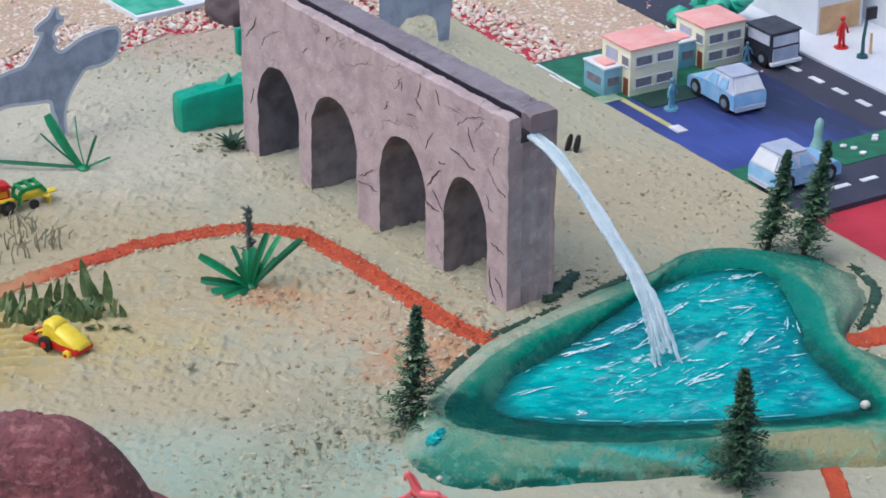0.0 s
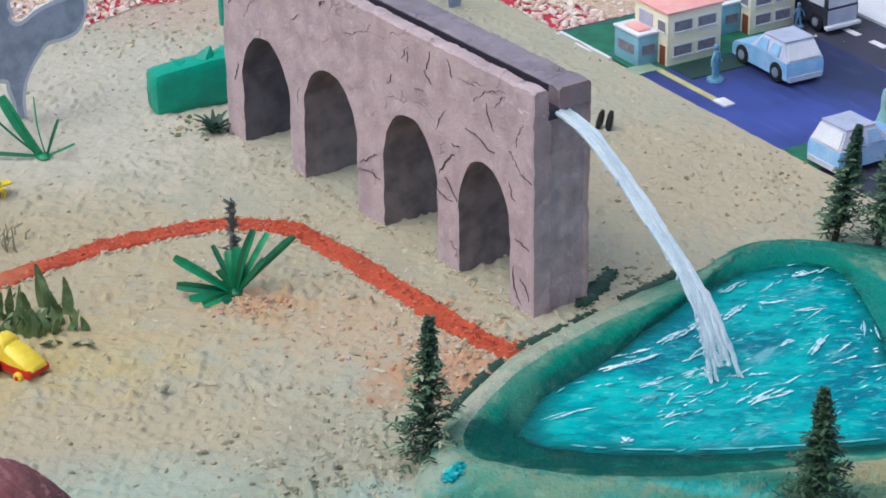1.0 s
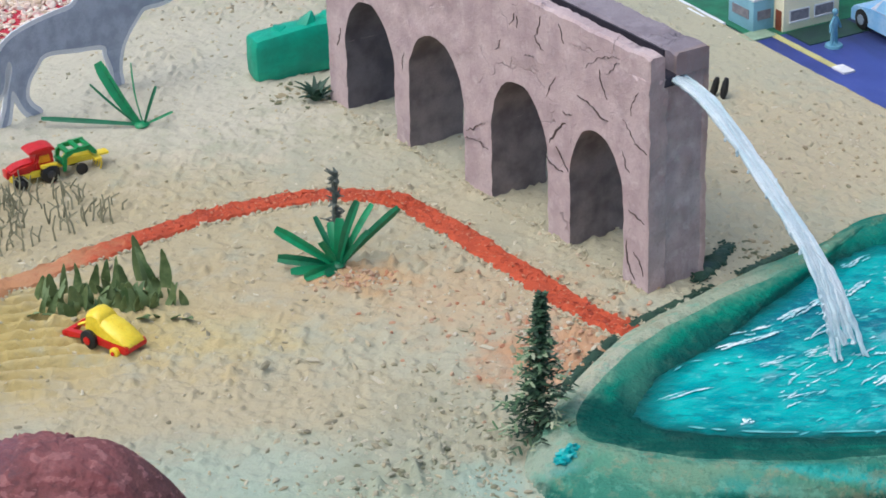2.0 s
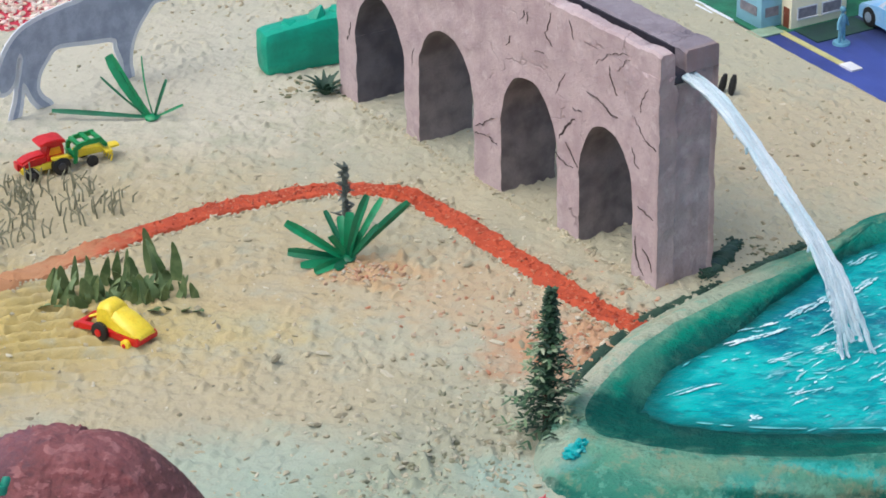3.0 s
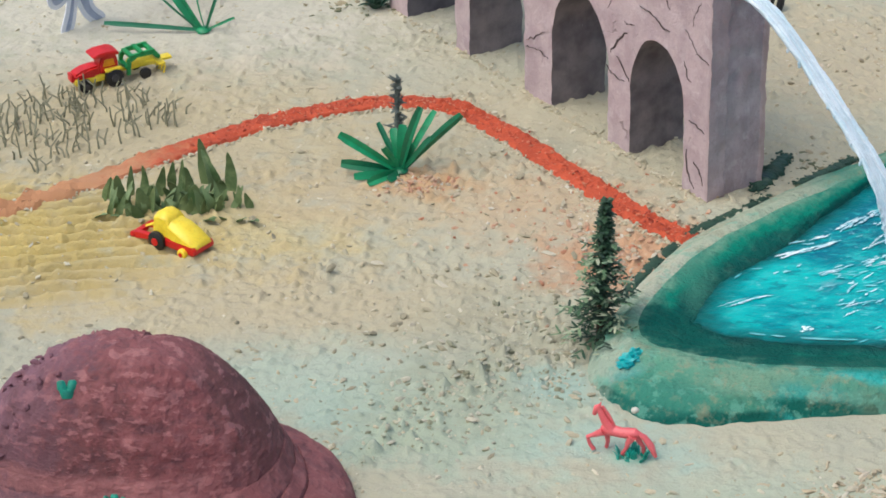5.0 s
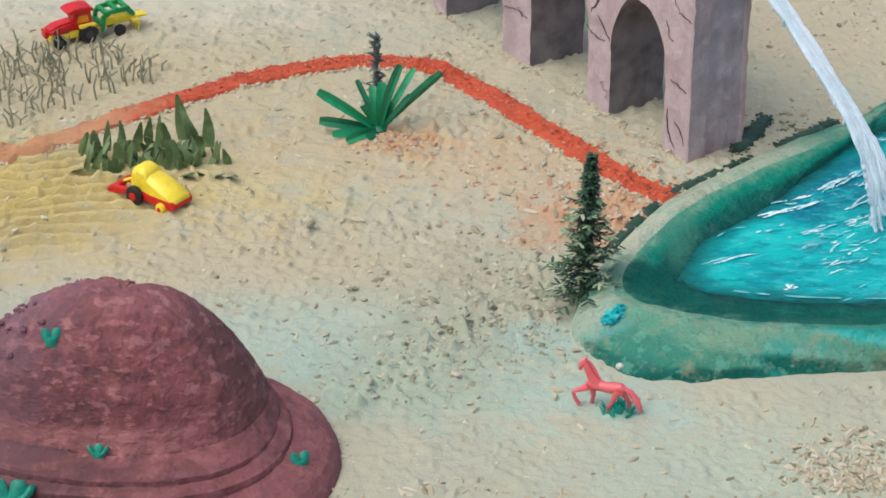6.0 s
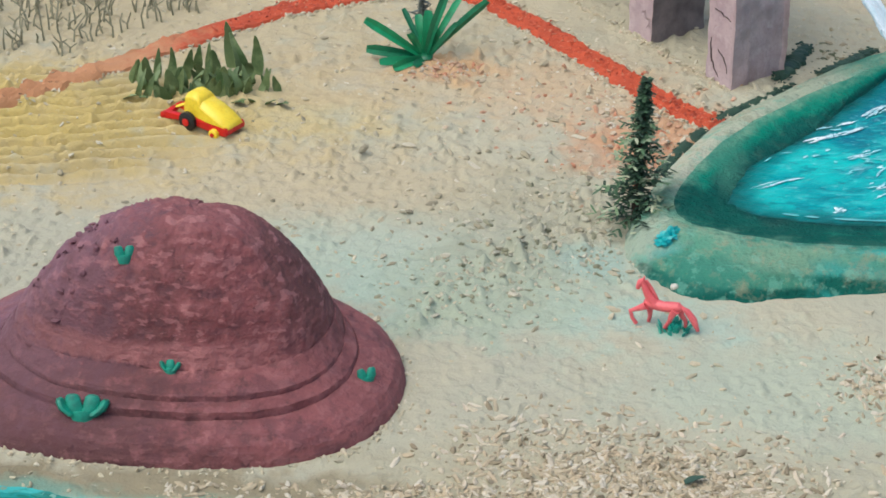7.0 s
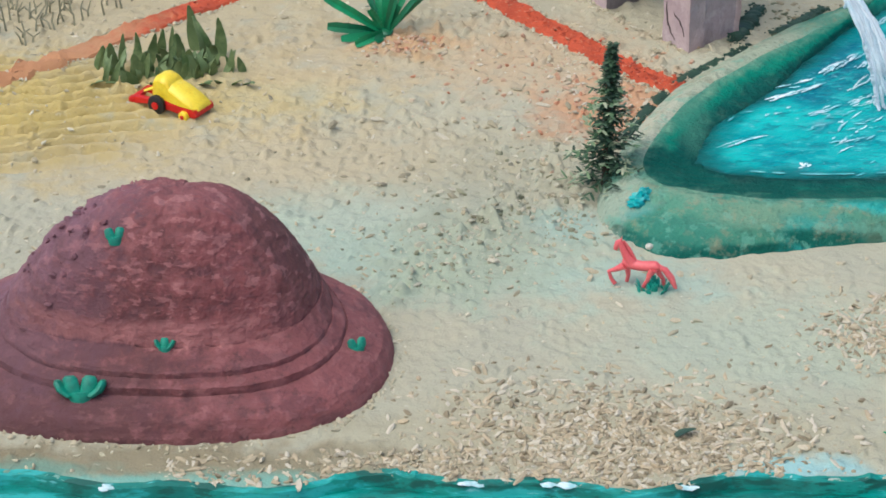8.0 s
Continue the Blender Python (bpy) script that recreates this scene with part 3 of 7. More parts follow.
def ball(bm, c, r, scale=(1, 1, 1), sub=2, mi=0, rough=0.0):
    made = bmesh.ops.create_icosphere(bm, subdivisions=sub, radius=r)
    for v in made["verts"]:
        k = 1 + rough * noise.noise(v.co * (2.2 / r) + Vector(c) * 60)
        v.co = Vector((v.co.x * scale[0], v.co.y * scale[1], v.co.z * scale[2])) * k + Vector(c)
    for f in {f for v in made["verts"] for f in v.link_faces}:
        f.material_index = mi
    return made["verts"]


def wheel(bm, c, r, w, axis="Y", mi=0):
    rings = []
    for off, k in ((-w / 2, 0.80), (-w / 2 * 0.7, 1.0), (w / 2 * 0.7, 1.0), (w / 2, 0.80)):
        ring = []
        for n in range(14):
            a = 2 * math.pi * n / 14
            q = Vector((r * k * math.cos(a), off, r * k * math.sin(a)))
            if axis == "X":
                q = Vector((q.y, q.x, q.z))
            ring.append(bm.verts.new(q + Vector(c)))
        rings.append(ring)
    for a, b in zip(rings, rings[1:]):
        for k in range(14):
            bm.faces.new((a[k], a[(k + 1) % 14], b[(k + 1) % 14], b[k])).material_index = mi
    bm.faces.new(rings[0]).material_index = mi
    bm.faces.new(rings[-1]).material_index = mi


def prism(bm, outline, y0, y1, mi=0):
    """An outline in x and z, drawn out along y."""
    a = [bm.verts.new((x, y0, z)) for x, z in outline]
    b = [bm.verts.new((x, y1, z)) for x, z in outline]
    f = [bm.faces.new(a), bm.faces.new(b[::-1])]
    for k in range(len(a)):
        f.append(bm.faces.new((a[k], b[k], b[(k + 1) % len(a)], a[(k + 1) % len(a)])))
    for g in f:
        g.material_index = mi
    bm.normal_update()
    bmesh.ops.triangulate(bm, faces=f[:2])


def spline(ctrl, n, closed=True):
    """n points on a smooth curve through the given ones."""
    c, out, m = [Vector(p) for p in ctrl], [], len(ctrl)
    spans = m if closed else m - 1
    for k in range(n):
        t = k / n * spans if closed else k / (n - 1) * spans * 0.999999
        i, f = int(t), t - int(t)
        p = [c[(i + j) % m] if closed else c[max(0, min(m - 1, i + j))] for j in (-1, 0, 1, 2)]
        out.append(0.5 * (2 * p[1] + (p[2] - p[0]) * f + (2 * p[0] - 5 * p[1] + 4 * p[2] - p[3]) * f**2 + (3 * p[1] - p[0] - 3 * p[2] + p[3]) * f**3))
    return out


# ---- the board of sand ----
TABLE = -0.017


def table_z(y):
    """The cloth lies higher under the street board than before the sand board."""
    f = min(1.0, max(0.0, (y + 0.42) / 0.5))
    return TABLE + 0.0112 * f * f * (3 - 2 * f)


def front_y(x):
    return -0.506 + 0.006 * math.sin(x * 31 + 0.6) + 0.004 * math.sin(x * 67 + 2.0)


def back_y(x):
    wob = 0.006 * noise.noise((x * 22, 3.1, 0)) + 0.003 * noise.noise((x * 70, 1.1, 0))
    left = np.interp(x, (-0.95, -0.55, -0.43, -0.36, -0.28, -0.08, 0.0), (0.28, 0.44, 0.53, 0.62, 0.645, 0.70, 0.72))
    return min(left + 2 * wob, 0.679 - 1.47 * (x + 0.067) + wob * 0.4)


def pond_gap(x, y):
    """Distance to the pond's front foot, as far as it matters."""
    if not (-0.075 < x < 0.33 and -0.33 < y < -0.20):
        return 1.0
    return abs(y - np.interp(x, (-0.069, -0.025, 0.067, 0.153, 0.23, 0.319), (-0.217, -0.280, -0.267, -0.250, -0.239, -0.213)))


def clod_band(x, y):
    """1 in the band of coarse clods that runs from the fir towards the rock."""
    f = min(1.0, max(0.0, ((x + 0.19) * 0.106 + (y + 0.335) * 0.165) / 0.0385))
    d2 = (x + 0.19 - 0.106 * f) ** 2 + (y + 0.335 - 0.165 * f) ** 2
    return math.exp(-d2 / (0.020 + 0.012 * f) ** 2)


def sand_z(x, y):
    z = 0.0012 * noise.noise((x * 30, y * 30, 0)) + 0.0011 * noise.noise((x * 80, y * 80, 4))
    rough_here = 0.35 + max(0.0, noise.noise((x * 14, y * 14, 6)) + 0.3)
    z += rough_here * (0.0010 * noise.noise((x * 190, y * 190, 9)) + 0.0078 * max(0.0, noise.noise((x * 150, y * 190, 12)) - 0.22))
    z += min(1.2, rough_here) * (0.0062 * max(0.0, noise.noise((x * 88 + y * 20, y * 165, 21)) - 0.26) + 0.0034 * max(0.0, noise.noise((x * 150, y * 240, 31)) - 0.20))
    z *= 0.65 + 0.5 * min(1.0, max(0.0, (y + 0.34) / 0.16)) - 0.22 * min(1.0, max(0.0, (y - 0.05) / 0.15))
    if -0.28 < x < 0.0 and -0.42 < y < -0.08:
        z += clod_band(x, y) * (0.0105 * max(0.0, noise.noise((x * 120 + y * 30, y * 150, 41)) - 0.12) + 0.006 * max(0.0, noise.noise((x * 210, y * 250, 47)) - 0.15))
    rest = 0.679 - 1.47 * (x + 0.067) - y
    if rest < 0.06:
        z *= 0.15 + 0.85 * max(0.0, rest) / 0.06
    gap = pond_gap(x, y)
    if gap < 0.04:
        z *= 1 - 0.85 * math.exp(-(gap / 0.016) ** 2)
    k = max(0.0, 1 - ((x + 0.48) / 0.18) ** 2 - ((y + 0.085) / 0.10) ** 2)
    if k > 0:
        z += 0.0040 * min(1, 2 * k) * math.sin((-0.22 * x + y) * 470 + 3 * noise.noise((x * 20, y * 20, 1)))
    return z


def build_sand():
    nx, ny = 800, 600
    xs = np.concatenate([np.linspace(-0.92, -0.64, 50)[:-1], np.linspace(-0.64, 0.36, 700), np.linspace(0.36, 0.70, 52)[1:]])
    verts, faces = [], []
    for x in xs:
        lo, hi = front_y(x), max(back_y(x), front_y(x) + 0.01)
        for j in range(ny):
            y = lo + (hi - lo) * j / (ny - 1)
            verts.append((x, y, sand_z(x, y)))
    for i in range(nx - 1):
        for j in range(ny - 1):
            a = i * ny + j
            faces.append((a, a + ny, a + ny + 1, a + 1))
    me = bpy.data.meshes.new("ground")
    me.from_pydata(verts, [], faces)
    me.materials.append(SAND)
    me.shade_smooth()
    tagged(new("ground", me), "beige sand and grit glued on a display board", "ground", kind="structure")
    # the board's painted front side and its plain back side
    for name, rim, material in (("board_edge", front_y, TEAL_EDGE), ("board_back_edge", back_y, SAND)):
        bm = bmesh.new()
        rows = []
        for x in np.linspace(-0.92, 0.70, 500):
            y = rim(x)
            out = -1 if rim is front_y else 1
            top = sand_z(x, y) + 0.0008 + 0.0012 * max(0, noise.noise((x * 120, 5, 0)))
            w = 0.0016 * noise.noise((x * 90, 0, 0))
            prof = [(y - out * 0.006, top - 0.004), (y - out * 0.003, top), (y + out * (0.001 + w), top - 0.001), (y + out * (0.003 + w), -0.006)]
            if out < 0:
                prof += [(y - 0.005 - w, -0.0052 + 0.5 * w), (y - 0.012, -0.0050 + 0.6 * w), (y - 0.018, -0.0075), (y - 0.0185, -0.012)]
            prof += [(prof[-1][0] - out * 0.001, -0.012), (prof[-1][0] - out * 0.002, table_z(y) - 0.001)]
            rows.append([bm.verts.new((x, yy, zz)) for yy, zz in prof])
        for a, b in zip(rows, rows[1:]):
            for k in range(len(a) - 1):
                bm.faces.new((a[k], a[k + 1], b[k + 1], b[k]))
        single(name, bm, material, "teal painted wavy side of the board" if rim is front_y else "sandy side of the board", "board edge", kind="structure")


build_sand()

bm = bmesh.new()
bmesh.ops.create_grid(bm, x_segments=120, y_segments=120, size=1.4)
for v in bm.verts:
    v.co.z = table_z(v.co.y) - 0.0012 + 0.0009 * noise.noise(v.co * 9)
single("tablecloth", bm, CLOTH, "plain red cloth spread over the table", "tablecloth", kind="structure")
bm = bmesh.new()
box(bm, (-1.4, -1.4, TABLE - 0.045), (1.4, 1.4, TABLE - 0.0035), 0.003)
table_top = single("table_top", bm, WHITECARD, "large table top under the red cloth", "table", kind="structure")
for x, y in ((-1.3, -1.3), (1.3, -1.3), (-1.3, 1.3), (1.3, 1.3)):
    bm = bmesh.new()
    box(bm, (x - 0.03, y - 0.03, -0.77), (x + 0.03, y + 0.03, TABLE - 0.046), 0.004)
    part("leg", bm, WHITECARD, table_top)
bm = bmesh.new()
bmesh.ops.create_grid(bm, x_segments=2, y_segments=2, size=60, matrix=Matrix.Translation((0, 0, -0.77)))
single("floor", bm, FLOOR, "plain grey concrete floor under the table", "floor", kind="structure")


# ---- loose stones ----
ICO = bmesh.new()
bmesh.ops.create_icosphere(ICO, subdivisions=1, radius=1)
ICO_V = np.array([v.co[:] for v in ICO.verts])
ICO_F = np.array([[v.index for v in f.verts] for f in ICO.faces])
ICO.free()


def scatter(name, label, material, count, place, size, long, rng, thick=1.0):
    """count stones; place(rng) gives x, y, z or None."""
    vs, fs, n = [], [], 0
    while n < count:
        p = place(rng)
        if p is None:
            continue
        s = size[0] + (size[1] - size[0]) * rng.random() ** 2
        stretch = np.array([s * (1 + (long - 1) * rng.random()), s, s * (0.5 + 0.4 * rng.random()) * thick]) / 2
        v = ICO_V * (1 + 0.22 * rng.standard_normal((len(ICO_V), 1))) * stretch
        turn = np.array(Euler((rng.normal(0, 0.35 * thick), rng.normal(0, 0.35 * thick), rng.random() * 6.28)).to_matrix())
        v = v @ turn.T + np.array(p) + (0, 0, 0.18 * s)
        vs.append(v)
        fs.append(ICO_F + n * len(ICO_V))
        n += 1
    me = bpy.data.meshes.new(name)
    me.from_pydata(np.concatenate(vs).tolist(), [], np.concatenate(fs).tolist())
    me.materials.append(material)
    return tagged(new(name, me), label, "stones", kind="stuff")


RNG = np.random.default_rng(7)
PATHS = [([(-0.66, -0.21), (-0.54, -0.11), (-0.444, -0.02), (-0.346, 0.077), (-0.288, 0.121), (-0.242, 0.143), (-0.208, 0.146), (-0.178, 0.138), (-0.14, 0.101), (-0.089, 0.038), (-0.039, -0.026), (-0.006, -0.056)], 0.021)]
WAYS = [q for ctrl, _ in PATHS for q in spline([(*c, 0) for c in ctrl], 120, False)]


def on_path(x, y):
    return min((q.x - x) ** 2 + (q.y - y) ** 2 for q in WAYS) < 0.0098 ** 2


def within(x0, x1, y0, y1):
    def place(rng):
        x, y = rng.uniform(x0, x1), rng.uniform(y0, y1)
        if y < front_y(x) + 0.002 or y > back_y(x) - 0.003 or on_path(x, y) or pond_gap(x, y) < 0.010:
            return None
        return x, y, sand_z(x, y) - 0.0004
    return place


def round_spot(cx, cy, sx, sy):
    def place(rng):
        x, y = rng.normal(cx, sx), rng.normal(cy, sy)
        if y < front_y(x) + 0.001 or y > back_y(x) - 0.003 or on_path(x, y):
            return None
        return x, y, sand_z(x, y) - 0.0004
    return place


def either(*places):
    return lambda rng: places[rng.integers(len(places))](rng)


scatter("sand_grit", "pale sand grit strewn over the board", GRIT, 5000, within(-0.62, 0.40, -0.50, 0.66), (0.0011, 0.0034), 2.6, RNG)
scatter("pebble_strip", "tan husk-like pebbles along the board's front edge", PEBBLE, 4600,
        either(round_spot(-0.065, -0.472, 0.050, 0.019), round_spot(-0.045, -0.468, 0.032, 0.016), round_spot(-0.10, -0.445, 0.035, 0.025), round_spot(0.088, -0.362, 0.022, 0.020), round_spot(-0.035, -0.455, 0.045, 0.022), within(-0.22, 0.02, -0.51, -0.475), within(-0.30, 0.02, -0.508, -0.480)), (0.0013, 0.0038), 3.2, RNG)
scatter("grey_grit", "greyish green coarse grit beside the pond", GREYSTONE, 620, either(round_spot(-0.120, -0.215, 0.026, 0.028), round_spot(-0.135, -0.250, 0.024, 0.024), round_spot(-0.10, -0.16, 0.03, 0.03), round_spot(-0.165, -0.295, 0.024, 0.022), round_spot(-0.085, -0.22, 0.016, 0.022)), (0.0012, 0.0040), 2.0, RNG, 1.1)
scatter("rusty_grit", "orange and rust coloured grit by the path's end", RUST, 950, either(round_spot(-0.05, -0.085, 0.025, 0.03), round_spot(-0.05, -0.085, 0.02, 0.025), round_spot(-0.08, -0.03, 0.04, 0.04), round_spot(-0.08, -0.04, 0.05, 0.05), round_spot(-0.19, 0.015, 0.012, 0.008)), (0.0012, 0.0042), 1.8, RNG)
scatter("back_grit", "coarse grit near the board's back edge", PEBBLE, 500, either(round_spot(0.17, 0.24, 0.05, 0.05), round_spot(-0.36, 0.56, 0.06, 0.04)), (0.0015, 0.004), 1.8, RNG)


CLOD = island_mat("sand_clods", [(0.43, 0.385, 0.27), (0.31, 0.275, 0.18), (0.36, 0.32, 0.215), (0.49, 0.45, 0.34), (0.27, 0.24, 0.16), (0.41, 0.36, 0.245)])
scatter("sand_lumps", "low clods of glued sand scattered over the board", CLOD, 420, either(within(-0.55, 0.02, -0.33, 0.14), within(-0.55, 0.02, -0.33, 0.14), within(-0.60, 0.30, -0.30, 0.60), round_spot(-0.15, -0.17, 0.08, 0.05)), (0.0018, 0.0050), 2.6, RNG, 0.8)

bm = bmesh.new()
rnd = random.Random(31)
for x in (-0.330, -0.141, -0.092, -0.031):
    for k in range(4):
        q = x + rnd.gauss(0, 0.004)
        ball(bm, (q, front_y(q) - 0.001 + rnd.gauss(0, 0.0015), sand_z(q, front_y(q)) + 0.0004), rnd.uniform(0.0013, 0.0030), (1.6, 0.8, 0.22), 2, 0, 0.6)
single("foam_dabs", bm, mat("foam_paint", (0.66, 0.78, 0.80), (0.30, 0.58, 0.60), 160, 0.5, 0.4), "dabs of white and pale aqua paint on the front rim", "paint", kind="stuff")


def behind(rng):
    x, y = rng.uniform(-0.66, 0.30), rng.uniform(0.36, 0.90)
    edge = back_y(x)
    d = y - edge - 0.004
    if d < 0 or rng.random() > min(1, 0.18 + d / 0.15) or (x > 0.0 and (y - 0.56) < -0.10 * x):
        return None
    return x, y, table_z(y) - 0.0006


def before(rng):
    x, y = rng.uniform(-0.5, 0.2), rng.uniform(-0.62, -0.512)
    return None if y > front_y(x) - 0.022 else (x, y, table_z(y) - 0.0006)


def gravel_bed():
    bm = bmesh.new()
    rows = []
    for x in np.linspace(-0.70, 0.24, 190):
        lo = back_y(x) + 0.115 + 0.075 * max(-0.4, noise.noise((x * 14, 7, 0))) + 0.012 * noise.noise((x * 60, 2, 0))
        lo = max(lo, 0.60 - 0.02 * x) if x > 0.0 else lo
        row = []
        for j in range(60):
            y = lo + (0.95 - lo) * (j / 59) ** 1.2
            row.append(bm.verts.new((x, y, table_z(y) + (0.0022 if j else -0.002) + 0.0012 * noise.noise((x * 120, y * 120, 2)))))
        rows.append(row)
    for a, b in zip(rows, rows[1:]):
        for k in range(59):
            bm.faces.new((a[k], b[k], b[k + 1], a[k + 1]))
    single("gravel_bed", bm, mat("fine_gravel", (0.58, 0.44, 0.32), (0.46, 0.33, 0.23), 240, 0.95, 0.9, 700), "fine tan gravel between the pebbles on the cloth", "gravel", kind="structure")


gravel_bed()
scatter("back_gravel", "tan pebble gravel strewn on the red cloth", PALE_PEBBLE, 26000, behind, (0.0032, 0.0072), 1.8, RNG)
scatter("front_gravel", "tan pebbles on the red cloth before the board", PEBBLE, 1500, before, (0.003, 0.008), 1.9, RNG)


# ---- painted paths ----
def path_strip(name, ctrl, width, label):
    bm = bmesh.new()
    mid, rows = spline([(*c, 0) for c in ctrl], 420, False), []
    for n, p in enumerate(mid):
        d = (mid[min(n + 1, 419)] - mid[max(n - 1, 0)]).normalized()
        side, row = Vector((-d.y, d.x, 0)), []
        for k in range(13):
            o = (k / 12 - 0.5) * width
            if k in (0, 12):
                o *= 1 + 0.22 * noise.noise((n * 0.29, k, 2)) + 0.12 * noise.noise((n * 0.9, k, 5))
            q = p + side * o
            lift = 0.0 if k in (0, 12) else 0.0024 + 0.0009 * noise.noise((q.x * 260, q.y * 260, 1))
            row.append(bm.verts.new((q.x, q.y, sand_z(q.x, q.y) - 0.0004 + lift)))
        rows.append(row)
    for a, b in zip(rows, rows[1:]):
        for k in range(12):
            bm.faces.new((a[k], b[k], b[k + 1], a[k + 1]))
    single(name, bm, ORANGE, label, "path", kind="structure")


path_strip("path_main", *PATHS[0], "gritty orange path painted on the sand")
path_strip("path_side", [(0.262, -0.045), (0.31, -0.022), (0.37, 0.015), (0.42, 0.02)], 0.025, "gritty orange path leaving the pond")
path_strip("path_front", [(0.240, -0.236), (0.243, -0.262), (0.245, -0.30), (0.25, -0.36), (0.26, -0.44)], 0.015, "narrow orange path in front of the pond")

def along_path(rng):
    c = WAYS[rng.integers(len(WAYS))]
    x, y = c.x + rng.normal(0, 0.0045), c.y + rng.normal(0, 0.0045)
    return (x, y, sand_z(x, y) + 0.0017) if c.x > -0.36 else None


scatter("path_grit", "orange painted grit glued on the path", island_mat("orange_grains", [(0.48, 0.078, 0.031), (0.38, 0.060, 0.027), (0.52, 0.11, 0.052), (0.34, 0.056, 0.03), (0.47, 0.085, 0.04), (0.50, 0.18, 0.10)]), 1700, along_path, (0.0009, 0.0023), 1.7, RNG)

# ---- the pond ----
SHORE = [(-0.004, -0.172), (0.004, -0.189), (0.030, -0.197), (0.080, -0.200), (0.154, -0.194), (0.226, -0.181), (0.271, -0.162), (0.256, -0.124), (0.238, -0.068), (0.234, -0.008), (0.215, 0.060), (0.173, 0.067), (0.130, 0.036), (0.088, -0.020), (0.045, -0.086), (0.012, -0.124), (-0.001, -0.156)]
CREST = [(-0.045, -0.191), (-0.019, -0.230), (0.070, -0.244), (0.152, -0.232), (0.227, -0.214), (0.299, -0.196), (0.291, -0.120), (0.262, -0.06), (0.258, 0.005), (0.224, 0.080), (0.169, 0.091), (0.126, 0.045), (0.066, -0.011), (-0.004, -0.092)]
FOOT = [(-0.069, -0.217), (-0.025, -0.280), (0.067, -0.267), (0.153, -0.250), (0.23, -0.239), (0.319, -0.213), (0.314, -0.085), (0.272, -0.043), (0.297, 0.048), (0.27, 0.11), (0.160, 0.116), (0.110, 0.066), (0.048, 0.010), (-0.025, -0.080)]
N = 168
pond = thing("pond", "heart-shaped model pond with turquoise painted water and a green sandy bank", "pond")
shore, crest, foot = (spline([(*p, 0) for p in c], N) for c in (SHORE, CREST, FOOT))


def lofted(rows, material, name, label):
    bm = bmesh.new()
    vs = [[bm.verts.new(p) for p in row] for row in rows]
    for a, b in zip(vs, vs[1:]):
        for k in range(N):
            bm.faces.new((a[k], a[(k + 1) % N], b[(k + 1) % N], b[k]))
    return part(name, bm, material, pond, label)


def bank_rows(curves, steps):
    rows = []
    for (a, za), (b, zb) in zip(curves, curves[1:]):
        for s in range(steps):
            f = s / steps
            row = []
            for p, q in zip(a, b):
                r = p.lerp(q, f)
                e = f * f * (3 - 2 * f)
                z = za + (zb - za) * e
                row.append((r.x + 0.0012 * noise.noise((r.x * 70, r.y * 70, 1)), r.y + 0.0012 * noise.noise((r.x * 70, r.y * 70, 7)),
                            z + 0.0012 * noise.noise((r.x * 60, r.y * 60, 3)) + 0.0007 * noise.noise((r.x * 170, r.y * 170, 5))))
            rows.append(row)
    b, zb = curves[-1]
    lift = 1.0 if zb > 0.005 else 0.0
    rows.append([(p.x + 0.0012 * noise.noise((p.x * 70, p.y * 70, 1)), p.y + 0.0012 * noise.noise((p.x * 70, p.y * 70, 7)), zb + lift * (0.0012 * noise.noise((p.x * 60, p.y * 60, 3)) + 0.0007 * noise.noise((p.x * 170, p.y * 170, 5)))) for p in b])
    return rows


core = [p.lerp(Vector((0.14, -0.10, 0)), 0.06) for p in shore]
rim = [p.lerp(q, 0.82) for p, q in zip(shore, crest)]
lofted(bank_rows([(core, 0.005), (shore, 0.0105), (rim, 0.0165)], 5), INNER, "inner_bank", "dark green painted inner bank")
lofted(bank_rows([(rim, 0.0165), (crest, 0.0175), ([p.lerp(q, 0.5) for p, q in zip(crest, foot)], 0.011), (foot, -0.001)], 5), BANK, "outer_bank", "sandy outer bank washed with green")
bm = bmesh.new()
heart = Vector((0.15, -0.09, 0))
grid = []
for r in range(26):
    f = (r / 25) ** 0.8
    grid.append([bm.verts.new((q.x, q.y, 0.0100 + 0.0007 * noise.noise((q.x * 60 + q.y * 30, q.y * 120, 2)) + 0.0005 * noise.noise((q.x * 150, q.y * 260, 6)))) for q in (heart.lerp(p, max(f, 0.01) * 1.02) for p in shore)])
for a, b in zip(grid, grid[1:]):
    for k in range(N):
        bm.faces.new((a[k], a[(k + 1) % N], b[(k + 1) % N], b[k]))
bm.faces.new(grid[0])
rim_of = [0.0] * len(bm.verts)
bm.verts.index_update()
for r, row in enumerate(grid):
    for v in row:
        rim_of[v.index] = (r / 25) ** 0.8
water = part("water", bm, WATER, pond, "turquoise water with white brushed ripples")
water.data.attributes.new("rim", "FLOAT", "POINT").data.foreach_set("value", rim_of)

bm = bmesh.new()
rnd = random.Random(17)
edge = [(p.x, p.y) for p in shore]


def inside(x, y):
    hit = False
    for (ax, ay), (bx, by) in zip(edge, edge[1:] + edge[:1]):
        if (ay > y) != (by > y) and x < (bx - ax) * (y - ay) / (by - ay) + ax:
            hit = not hit
    return hit


